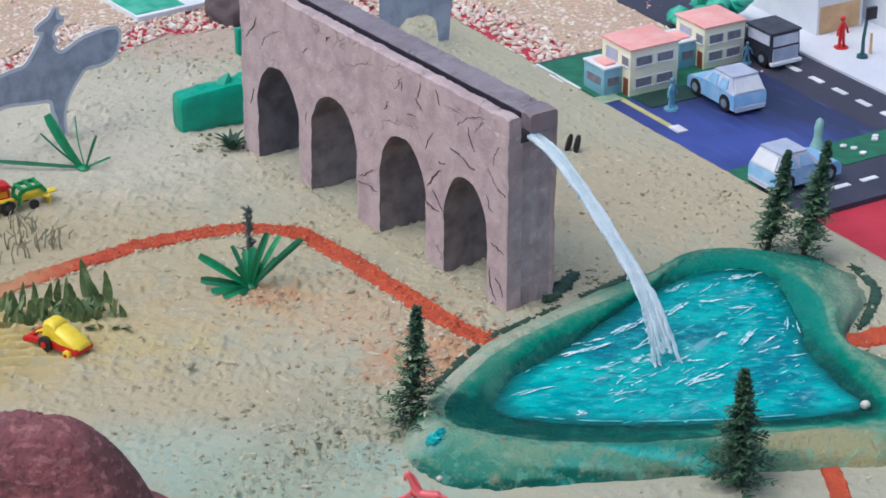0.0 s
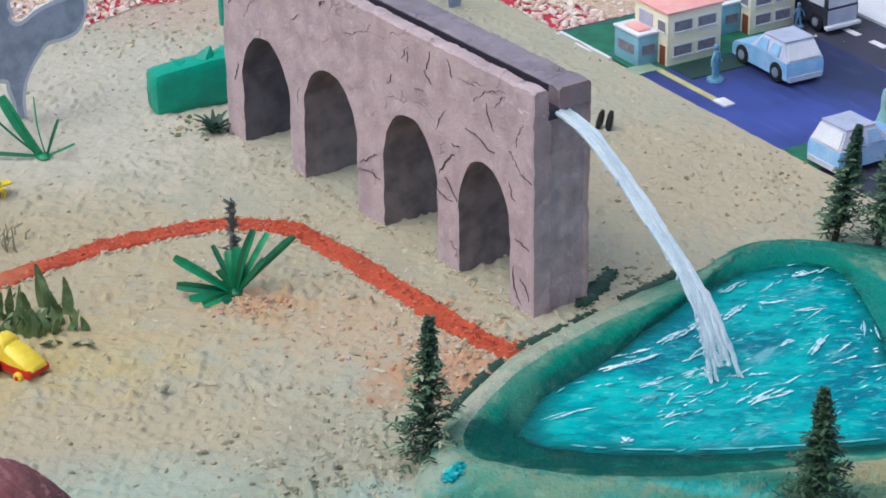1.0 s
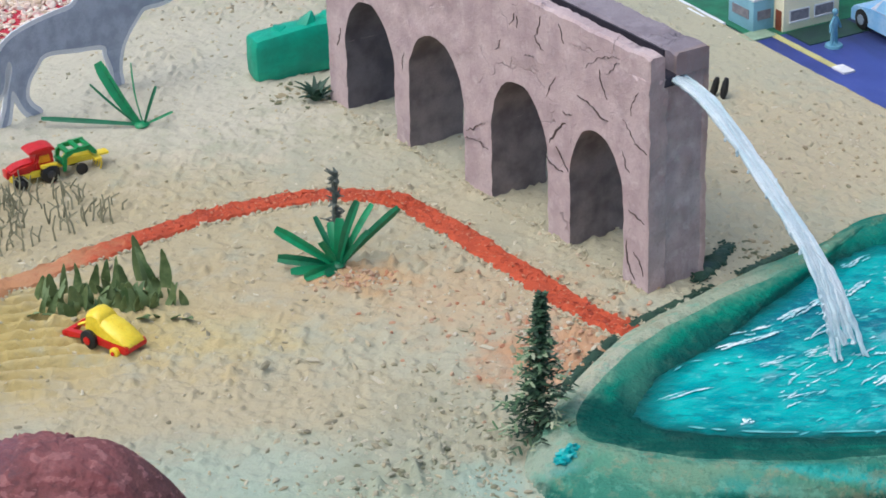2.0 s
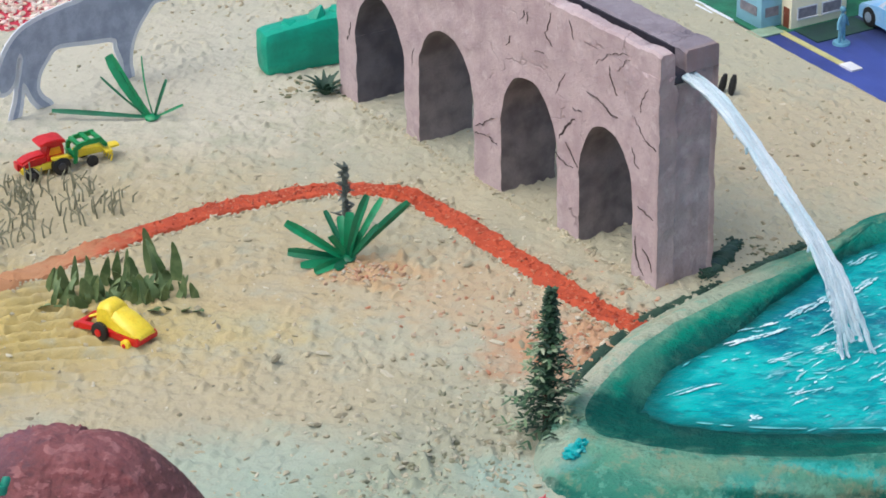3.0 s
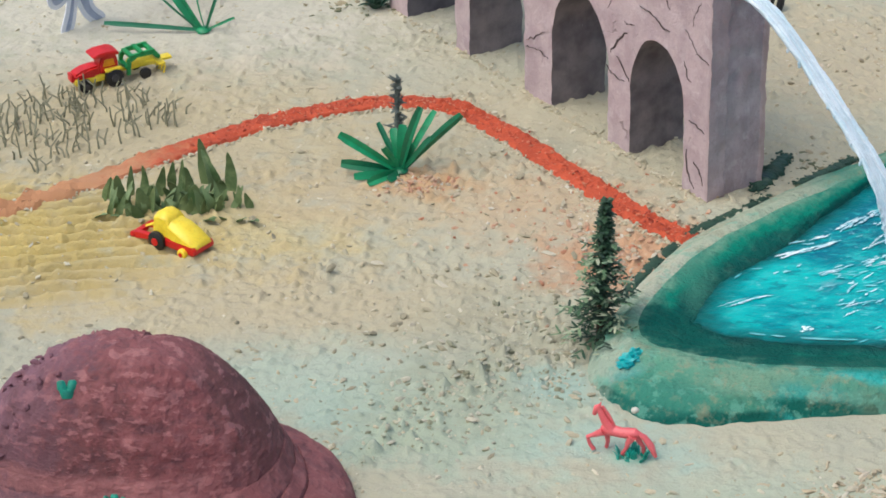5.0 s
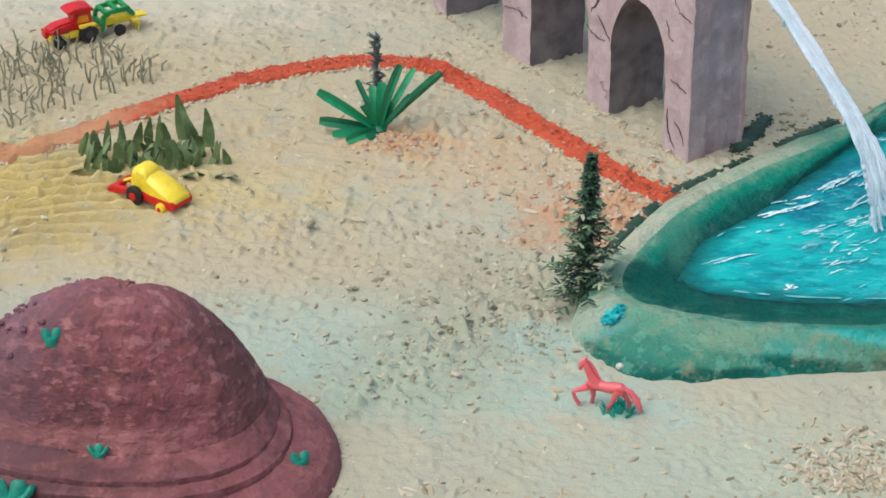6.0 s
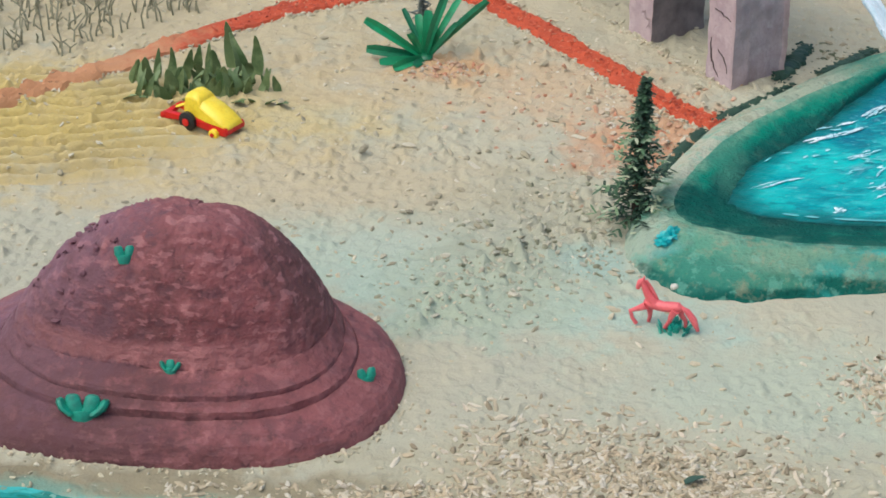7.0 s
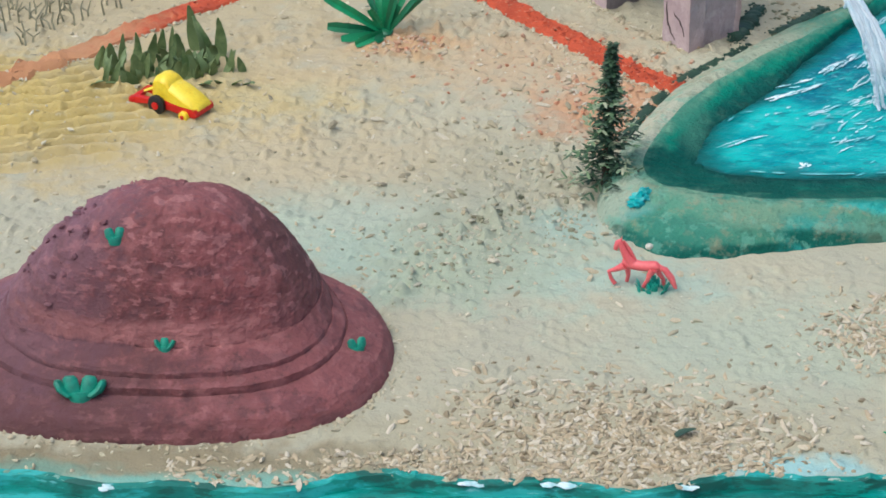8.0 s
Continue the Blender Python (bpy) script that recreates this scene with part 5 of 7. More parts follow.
def beside(rng):
    c = kerb[rng.integers(len(kerb))]
    x, y = c.x + rng.normal(0, 0.003), c.y + rng.normal(0, 0.0022)
    return None if on_path(x, y) else (x, y, sand_z(x, y))


scatter("path_side_grit", "pale grit lying along both sides of the path", GRIT, 1500, beside, (0.0010, 0.0030), 2.4, RNG)


def cactus(x, y, size, lobes, turn, back=-20):
    """Stubby flat lobes in two fans with a notch between, on one flat foot."""
    bm = bmesh.new()
    tube(bm, [(0, 0, -0.003), (0, 0, 0.16 * size), (0, 0, 0.34 * size)], [0.30 * size, 0.38 * size, 0.36 * size], 10, 0.6)
    for k in range(lobes):
        f = k - (lobes - 1) / 2
        o = (f * 0.36 + (0.11 if f > 0 else -0.11 if f < 0 else 0)) * size
        top = (0.98 if abs(f) < (lobes - 1) / 2 or lobes == 2 else 0.80) * size
        tube(bm, [(o * 0.45, 0, 0.18 * size), (o * 0.85, 0, 0.45 * size), (o, 0, 0.88 * top), (o * 1.04, 0, top)], [0.24 * size, 0.26 * size, 0.22 * size, 0.14 * size], 9, 0.6)
    return single("toy_cactus", bm, CACTUS, "small teal plastic cactus stuck on the rock", "cactus", pose(x, y, rock_at(x, y) - 0.001, back, 0, turn) @ Matrix.Diagonal((1, 1, 0.72, 1)), "cacti on the rock")


CACTUS = mat("cactus_teal", (0.002, 0.25, 0.165), (0.004, 0.17, 0.115), 180, 0.5, 0.2)
cactus(-0.3310, -0.4070, 0.0105, 2, 10)
cactus(-0.3060, -0.4290, 0.0100, 3, -5)
cactus(-0.2040, -0.4030, 0.0105, 2, 25)
cactus(-0.3495, -0.4510, 0.0185, 4, 0)

# ---- trees and plants ----
def fir(x, y, height, radius, needles, tips, label, seed, lean=(0, 0), belly=0.0, count=230):
    """A bottle-brush fir: whorls of fronds, dark inside and paler at their tips; belly narrows the foot."""
    rnd = random.Random(seed)
    tree = thing("fir_tree", label, "tree", x, y, -0.001, 0, "fir trees round the pond")
    tip = Vector((lean[0], lean[1], height))
    bm = bmesh.new()
    tube(bm, [tip * f for f in (0, 0.3, 0.65, 0.98)], [0.0026, 0.0021, 0.0014, 0.0006], 7)
    part("trunk", bm, BARK, tree)
    bm = bmesh.new()
    for n in range(count):
        f = (n / count) ** 0.85
        if f < 0.16 * (belly > 0) and rnd.random() < 0.6:
            continue
        a = n * 2.39996 + rnd.uniform(-0.4, 0.4)
        grow = (1 - f) ** 1.15 + 0.06
        if belly and f < 0.4:
            grow *= 1 - belly * ((0.4 - f) / 0.4)
        reach = radius * grow * rnd.uniform(0.35, 1.08)
        root = tip * (0.02 + 0.96 * f)
        rise = rnd.uniform(-0.20, 0.40) * reach
        out = Vector((math.cos(a), math.sin(a), 0))
        end = root + out * reach + Vector((0, 0, rise))
        side = Vector((-out.y, out.x, 0))
        pale = rnd.random()
        for k in range(5):
            at = root.lerp(end, 0.10 + 0.22 * k)
            w = 0.0010 + 0.0006 * rnd.random()
            for s in (-1, 1):
                d = (out * rnd.uniform(0.4, 1.0) + side * s * rnd.uniform(0.4, 1.0) + Vector((0, 0, rnd.uniform(-0.5, 0.4)))).normalized()
                l = radius * rnd.uniform(0.16, 0.30) * (1 - 0.55 * f)
                q = d.cross(Vector((0, 0, 1))).normalized() * w
                face = bm.faces.new([bm.verts.new(c) for c in (at - q * 0.6, at + q * 0.6, at + d * l * 0.7 + q * 0.7, at + d * l, at + d * l * 0.7 - q * 0.7)])
                face.material_index = 1 if k >= 3 and pale < 0.62 and f < 0.75 else 0
    part("crown", bm, [needles, tips], tree, smooth=False)
    return tree


fir(-0.061, -0.189, 0.101, 0.0290, FIR, FIR_PALE, "frosted dark green bottle-brush fir on the sand by the pond", 1, (0.003, 0.002), 0.0, 175)
fir(0.219, 0.122, 0.096, 0.0250, FIR_MID, FIR_LIGHT, "slim leaning dark green model fir behind the pond", 2, (0.014, 0.004), 0.25)
fir(0.247, 0.104, 0.113, 0.0270, FIR_MID, FIR_LIGHT, "tall leaning dark green model fir behind the pond", 3, (0.016, 0.004), 0.2)
fir(0.173, -0.262, 0.096, 0.0290, FIR, FIR_MID, "dense dark green model fir on the pond's front bank", 4, (0.0, 0.0))


def blade(bm, root, tip, width, bow=0.15, mi=0, fold=0.25, facing=(0, 0, 1), strap=False):
    """A strap leaf from root to tip, bowed up, folded along its middle."""
    root, tip = Vector(root), Vector(tip)
    way = tip - root
    side = way.cross(Vector(facing))
    side = side.normalized() if side.length > 1e-5 else Vector((1, 0, 0))
    up = side.cross(way).normalized()
    up = -up if up.z < 0 else up
    rows = []
    for k in range(8):
        f = k / 7
        c = root + way * f + up * (bow * way.length * math.sin(math.pi * f) * 0.5)
        w = width * ((0.62 + 0.38 * min(1, f * 1.8)) * (1 if f < 0.88 else 0.72) if strap else (0.55 + 0.45 * math.sin(math.pi * min(1, f * 1.2 + 0.15))) * (1 if f < 0.8 else (1 - f) / 0.2 * 0.8 + 0.2)) / 2
        t = 0.0004
        rows.append([bm.verts.new(c + side * s * w + up * (abs(s) * w * fold + h)) for s, h in ((-1, 0), (0, 0), (1, 0), (1, t), (0, t), (-1, t))])
    for a, b in zip(rows, rows[1:]):
        for k in range(6):
            bm.faces.new((a[k], a[(k + 1) % 6], b[(k + 1) % 6], b[k])).material_index = mi
    bm.faces.new(rows[0])
    bm.faces.new(rows[-1][::-1])


def strap_plant(name, label, x, y, leaves, material):
    plant = thing(name, label, "plant", x, y, 0)
    rnd = random.Random(len(leaves))
    for n, (root, tip, w) in enumerate(leaves):
        bm = bmesh.new()
        blade(bm, root, tip, w * rnd.uniform(0.66, 0.86), rnd.uniform(0.02, 0.2), facing=(rnd.uniform(-0.35, 0.5), -0.85, 0.45), fold=rnd.uniform(0.2, 0.7), strap=True)
        part("leaf", bm, material[n % 2], plant)
    bm = bmesh.new()
    ball(bm, (0, 0, 0.002), 0.006, (1, 1, 0.5), 2, 0, 0.3)
    part("root_clump", bm, material[1], plant)
    return plant


strap_plant("strap_leaf_plant", "green plastic plant with broad strap leaves in orange grit", -0.207, 0.034, [
    ((-0.002, 0, 0.002), (-0.041, -0.004, 0.030), 0.010), ((-0.002, -0.001, 0.002), (-0.040, -0.006, 0.009), 0.010),
    ((-0.001, -0.002, 0.002), (-0.020, -0.022, 0.002), 0.009), ((-0.001, 0.002, 0.002), (-0.016, 0.012, 0.032), 0.006),
    ((0, 0.001, 0.002), (0.002, 0.006, 0.034), 0.010), ((0.001, 0, 0.002), (0.016, -0.002, 0.051), 0.008),
    ((0.002, 0.001, 0.002), (0.024, 0.012, 0.042), 0.007), ((0.002, 0, 0.002), (0.043, 0.002, 0.044), 0.007),
    ((-0.001, 0.002, 0.002), (-0.006, 0.016, 0.026), 0.008),
    ((0.001, -0.001, 0.002), (0.010, -0.008, 0.026), 0.006), ((-0.001, -0.001, 0.002), (-0.010, -0.008, 0.022), 0.006), ((0.002, -0.001, 0.002), (0.022, -0.004, 0.030), 0.005),
    ((-0.002, -0.002, 0.001), (-0.030, -0.016, 0.004), 0.007), ((0.0, -0.002, 0.001), (-0.006, -0.020, 0.004), 0.007)], (LEAF, SHADELEAF))
strap_plant("long_leaf_plant", "green plastic plant with long thin leaves lying out", -0.386, 0.267, [
    ((0, 0, 0.002), (-0.077, -0.004, 0.008), 0.0055), ((-0.002, 0, 0.002), (-0.031, 0.006, 0.051), 0.0125),
    ((-0.003, 0, 0.002), (-0.037, -0.002, 0.036), 0.0028), ((0.001, 0.002, 0.002), (-0.007, 0.012, 0.048), 0.0018),
    ((0.002, 0, 0.002), (0.013, 0.002, 0.033), 0.0034), ((0.002, 0, 0.002), (0.025, 0, 0.013), 0.0026), ((0, 0, 0.002), (-0.022, 0.002, 0.040), 0.0042)], (SHADELEAF, LEAF))

sprig = thing("dark_sprig", "slim dark grey-green sprig behind the strap plant", "plant", -0.214, 0.072, 0)
bm = bmesh.new()
tube(bm, [(0, 0, -0.001), (0.001, 0.001, 0.02), (0.002, 0.002, 0.044), (0.003, 0.002, 0.053)], [0.0022, 0.0015, 0.0022, 0.0018], 8)
part("stem", bm, GREYLEAF, sprig)
bm = bmesh.new()
rnd = random.Random(14)
for k in range(90):
    a = rnd.uniform(0, 6.28)
    z = 0.002 + 0.050 * rnd.random() ** 1.3
    long = rnd.uniform(0.004, 0.010) * (1.25 - z / 0.052 * 0.7)
    blade(bm, (0.001 + z * 0.04, 0.001, z), (0.001 + long * math.cos(a), 0.8 * long * math.sin(a), z + rnd.uniform(-0.003, 0.006)), rnd.uniform(0.002, 0.0042), rnd.uniform(-0.2, 0.3))
part("leaves", bm, GREYLEAF, sprig)

grass = thing("leafy_clump", "clump of olive green pointed leaves on yellow sand", "plant", -0.35, -0.035, 0)
rnd = random.Random(11)
# root x and y, tip x and height, width
LEAVES = [(-0.052, 0.016, -0.046, 0.019, 0.0062), (-0.042, 0.009, -0.04, 0.024, 0.0092), (-0.036, 0.022, -0.033, 0.025, 0.0048), (-0.026, 0.009, -0.022, 0.032, 0.0066), (-0.019, -0.004, -0.023, 0.022, 0.0100), (-0.016, 0.004, -0.016, 0.020, 0.0100), (-0.017, 0.024, -0.011, 0.024, 0.0060), (-0.011, 0.040, -0.008, 0.020, 0.0056), (-0.003, 0.038, -0.001, 0.023, 0.0044), (0.001, 0.026, 0.003, 0.023, 0.0095), (0.011, 0.003, 0.014, 0.022, 0.0100), (0.013, 0.044, 0.010, 0.036, 0.0085), (0.022, 0.031, 0.014, 0.034, 0.0080), (0.031, 0.034, 0.031, 0.031, 0.0074), (0.026, 0.012, 0.034, 0.015, 0.0048), (0.049, 0.010, 0.046, 0.013, 0.0048), (0.018, 0.003, 0.034, 0.009, 0.0032), (-0.022, -0.010, -0.027, 0.012, 0.0066), (-0.003, 0.022, -0.008, 0.014, 0.0070)]
for bx, by, tx, tall, wide in LEAVES:
    bm = bmesh.new()
    blade(bm, (bx, by, -0.001), (tx, by - 0.003, tall), 1.2 * wide, rnd.uniform(-0.1, 0.3), facing=(rnd.uniform(-0.5, 0.5), -1, 0.3), fold=rnd.uniform(-0.2, 0.5))
    part("leaf", bm, OLIVE, grass)
for k in range(50):
    bx = rnd.uniform(-0.047, 0.042)
    by = rnd.uniform(-0.008, 0.010) + 0.22 * max(0.0, bx + 0.02)
    bm = bmesh.new()
    blade(bm, (bx, by, -0.001), (bx + rnd.uniform(-0.008, 0.008), by + rnd.uniform(-0.006, 0.006), rnd.uniform(0.006, 0.022)), rnd.uniform(0.004, 0.008), rnd.uniform(-0.2, 0.7), facing=(rnd.uniform(-0.9, 0.9), -1, 0.3))
    part("leaf", bm, OLIVE, grass)
for k in range(10):
    bx = rnd.uniform(-0.054, 0.054)
    bm = bmesh.new()
    blade(bm, (bx, -0.010, 0.0), (bx + rnd.uniform(-0.012, 0.012), -0.018 + rnd.uniform(-0.004, 0.004), 0.006), 0.006, 0.1)
    part("leaf", bm, OLIVE, grass)

bm = bmesh.new()
rnd = random.Random(5)
for k in range(360):
    x, y = rnd.uniform(-0.60, -0.372), rnd.uniform(0.015, 0.155)
    if y < 0.02 + 0.95 * (x + 0.455) or y > 0.165 - 0.6 * abs(x + 0.44) or (x > -0.415 and y > 0.150):
        continue
    d = Vector((rnd.gauss(0, 0.20), rnd.gauss(0, 0.2), 1)).normalized() * rnd.uniform(0.007, 0.018)
    e = d + Vector((rnd.gauss(0, 0.003), 0, rnd.gauss(0.001, 0.002)))
    tube(bm, [(x, y, 0), Vector((x, y, 0)) + d * 0.55, Vector((x, y, 0)) + e], [0.0008, 0.00065, 0.0005], 6)
    if rnd.random() < 0.4:
        tube(bm, [Vector((x, y, 0)) + d * 0.5, Vector((x, y, 0)) + d * 0.6 + Vector((rnd.choice((-1, 1)) * 0.005, 0, 0.003))], [0.0006, 0.0005], 5)
single("dry_twigs", bm, TWIG, "field of short grey-green dry twigs stuck in sand", "twigs", kind="stuff")


def tuft(x, y, label, leaves, spread, tall, seed, material=DARKLEAF):
    rnd = random.Random(seed)
    t = thing("leaf_tuft", label, "plant", x, y, 0)
    for k in range(leaves):
        a = rnd.uniform(0, 6.28)
        bm = bmesh.new()
        blade(bm, (0.003 * math.cos(a), 0.003 * math.sin(a), 0), (spread * math.cos(a) * rnd.uniform(0.5, 1), spread * 0.8 * math.sin(a), tall * rnd.uniform(0.3, 1)), 0.005, 0.3)
        part("leaf", bm, material, t)
    return t


LITTER = island_mat("litter", [(0.20, 0.17, 0.095), (0.13, 0.14, 0.075), (0.31, 0.26, 0.16), (0.09, 0.11, 0.06)])
scatter("leaf_litter", "brown and olive leaf bits strewn by the green box", LITTER, 70, round_spot(-0.272, 0.330, 0.018, 0.012), (0.002, 0.005), 2.4, RNG, 0.5)
tuft(-0.258, 0.322, "dark green leaf tuft at the aqueduct's foot", 16, 0.020, 0.016, 3)


def moss(points, label, seed, wide=0.0042):
    rnd = random.Random(seed)
    bm = bmesh.new()
    way = spline([(*p, 0) for p in points], 60, False)
    tube(bm, [(p.x, p.y, 0.0002) for p in way], [0.0014 + wide * abs(math.sin(math.pi * k / 59)) ** 0.5 * (0.8 + 0.7 * noise.noise((k * 0.3, seed, 0))) for k in range(60)], 10, 0.55)
    for p in way:
        for k in range(9):
            q = p + Vector((rnd.gauss(0, 0.45 * wide), rnd.gauss(0, 0.45 * wide), 0))
            ball(bm, (q.x, q.y, rnd.uniform(0.0004, 0.0024)), rnd.uniform(0.0005, 0.0011), (1.3, 1, 0.8), 1)
    single("moss_strip", bm, DARKLEAF, label, "moss", kind="stuff")


# moss, thickened to draw the dark shadow line under the bank's crest
moss([(-0.052, -0.140), (-0.040, -0.110), (-0.027, -0.081), (-0.008, -0.048), (0.014, -0.022), (0.044, 0.010)], "dark green moss and shadow line along the pond's outer bank", 1)
moss([(0.036, 0.020), (0.043, 0.038), (0.051, 0.056), (0.058, 0.074)], "dark green moss clump at the aqueduct's end", 5, 0.0062)
moss([(0.065, 0.030), (0.085, 0.050), (0.103, 0.070)], "dark green moss behind the pond's bank", 2)
# a dark strip put there for the shade on this outer side
moss([(0.288, 0.10), (0.303, 0.06), (0.296, 0.02), (0.283, -0.015)], "dark green strip shading the bank's outer side", 3)


# ---- toys ----
def tractor():
    t = thing("toy_tractor", "red and yellow plastic toy tractor on the sand", "toy tractor", -0.4475, 0.166, 0, 35)
    bm = bmesh.new()
    box(bm, (-0.019, -0.006, 0.005), (0.016, 0.006, 0.0105), 0.001)
    part("chassis", bm, YELLOWP, t, "yellow chassis")
    bm = bmesh.new()
    prism(bm, [(-0.0205, 0.0085), (0.001, 0.0085), (0.001, 0.0178), (-0.012, 0.0168), (-0.0195, 0.0135)], -0.0060, 0.0060)
    bmesh.ops.bevel(bm, geom=bm.edges[:], offset=0.0014, segments=2, affect="EDGES")
    box(bm, (-0.0215, -0.004, 0.008), (-0.0195, 0.004, 0.014), 0.0006)
    part("hood", bm, REDP, t, "red hood")
    bm = bmesh.new()
    prism(bm, [(0.0, 0.0105), (0.0150, 0.0105), (0.0155, 0.0190), (0.0135, 0.0255), (0.0035, 0.0260), (0.0005, 0.0185)], -0.0062, 0.0062)
    bmesh.ops.bevel(bm, geom=bm.edges[:], offset=0.0012, segments=2, affect="EDGES")
    cab = part("cab", bm, REDP, t, "red cab")
    bm = bmesh.new()
    prism(bm, [(-0.0045, 0.0243), (0.0160, 0.0240), (0.0165, 0.0258), (0.0120, 0.0278), (0.0010, 0.0276), (-0.0045, 0.0258)], -0.0080, 0.0080)
    bmesh.ops.bevel(bm, geom=bm.edges[:], offset=0.0006, segments=2, affect="EDGES")
    part("roof", bm, REDP, cab, "red roof that juts forward")
    for y in (-0.0062, 0.0062):
        bm = bmesh.new()
        prism(bm, [(0.0030, 0.0160), (0.0125, 0.0160), (0.0115, 0.0215), (0.0045, 0.0215)], y - 0.0004, y + 0.0004)
        part("window", bm, mat("orange_plastic", (0.80, 0.30, 0.01), None, 150, 0.4), cab, "orange side window")
    bm = bmesh.new()
    for y in (-0.0105, 0.0065):
        box(bm, (0.0035, y, 0.0125), (0.0165, y + 0.004, 0.0150), 0.0008)
    part("fender", bm, YELLOWP, t, "yellow rear fenders")
    for x, r, w in ((-0.0125, 0.0052, 0.004), (0.0105, 0.0072, 0.005)):
        for y in (-0.0085, 0.0085):
            bm = bmesh.new()
            wheel(bm, (x, y, r), r, w)
            wh = part("wheel", bm, BLACKP, t, "black wheel")
            bm = bmesh.new()
            wheel(bm, (x, y * 1.32, r), r * 0.42, 0.0012)
            part("hub", bm, mat("grey_plastic", (0.05, 0.05, 0.055), None, 150, 0.5), wh, "dark hub")


def trailer():
    t = thing("toy_trailer", "green and yellow plastic farm implement behind the tractor", "toy trailer", -0.4185, 0.188, 0, 35)
    bm = bmesh.new()
    for y in (-0.0085, 0.0065):
        prism(bm, [(-0.0150, 0.0050), (-0.0125, 0.0050), (-0.0110, 0.0150), (-0.0060, 0.0175), (0.0060, 0.0175), (0.0105, 0.0130), (0.0125, 0.0135), (0.0080, 0.0215), (-0.0080, 0.0205), (-0.0140, 0.0170)], y, y + 0.0022)
    part("side_frame", bm, GREENP, t, "green side frames")
    bm = bmesh.new()
    for x, z in ((-0.0100, 0.0190), (-0.0020, 0.0205), (0.0065, 0.0198), (0.0105, 0.0150), (-0.0135, 0.0110)):
        box(bm, (x - 0.0018, -0.0085, z - 0.0012), (x + 0.0018, 0.0087, z + 0.0012), 0.0005)
    part("cross_bar", bm, GREENP, t, "green cross bars")
    bm = bmesh.new()
    prism(bm, [(-0.0120, 0.0075), (0.0100, 0.0080), (0.0090, 0.0125), (-0.0100, 0.0135)], -0.0055, 0.0055)
    bmesh.ops.bevel(bm, geom=bm.edges[:], offset=0.0010, segments=2, affect="EDGES")
    part("hopper", bm, YELLOWP, t, "yellow hopper")
    bm = bmesh.new()
    box(bm, (-0.024, -0.0012, 0.006), (0.012, 0.0012, 0.0085), 0.0005)
    part("drawbar", bm, YELLOWP, t, "yellow drawbar")
    bm = bmesh.new()
    box(bm, (0.0095, -0.0115, 0.0085), (0.0150, 0.0115, 0.0105), 0.0006)
    box(bm, (0.0140, -0.0040, 0.0085), (0.0235, 0.0040, 0.0105), 0.0006)
    part("rear_frame", bm, YELLOWP, t, "yellow rear frame")
    for k in range(5):
        bm = bmesh.new()
        y = -0.0095 + 0.0045 * k
        tube(bm, [(0.0115, y, 0.009), (0.0150, y, 0.0065), (0.0135, y, 0.001)], [0.0009, 0.0009, 0.0006], 6)
        part("tine", bm, YELLOWP, t)
    for y in (-0.0098, 0.0098):
        bm = bmesh.new()
        wheel(bm, (-0.001, y, 0.0045), 0.0045, 0.0028)
        part("wheel", bm, BLACKP, t, "small dark wheel")


def chunk(bm, rows):
    """A faceted body through cross rows (x, half width, low, high), chamfered along its top."""
    rings = [[bm.verts.new(c) for c in ((x, -w, lo), (x, -w, hi - 0.35 * w), (x, -0.6 * w, hi), (x, 0.6 * w, hi), (x, w, hi - 0.35 * w), (x, w, lo))] for x, w, lo, hi in rows]
    for a, b in zip(rings, rings[1:]):
        for k in range(6):
            bm.faces.new((a[k], a[(k + 1) % 6], b[(k + 1) % 6], b[k]))
    bm.faces.new(rings[0])
    bm.faces.new(rings[-1][::-1])
    bmesh.ops.bevel(bm, geom=bm.edges[:], offset=0.0005, segments=2, affect="EDGES")


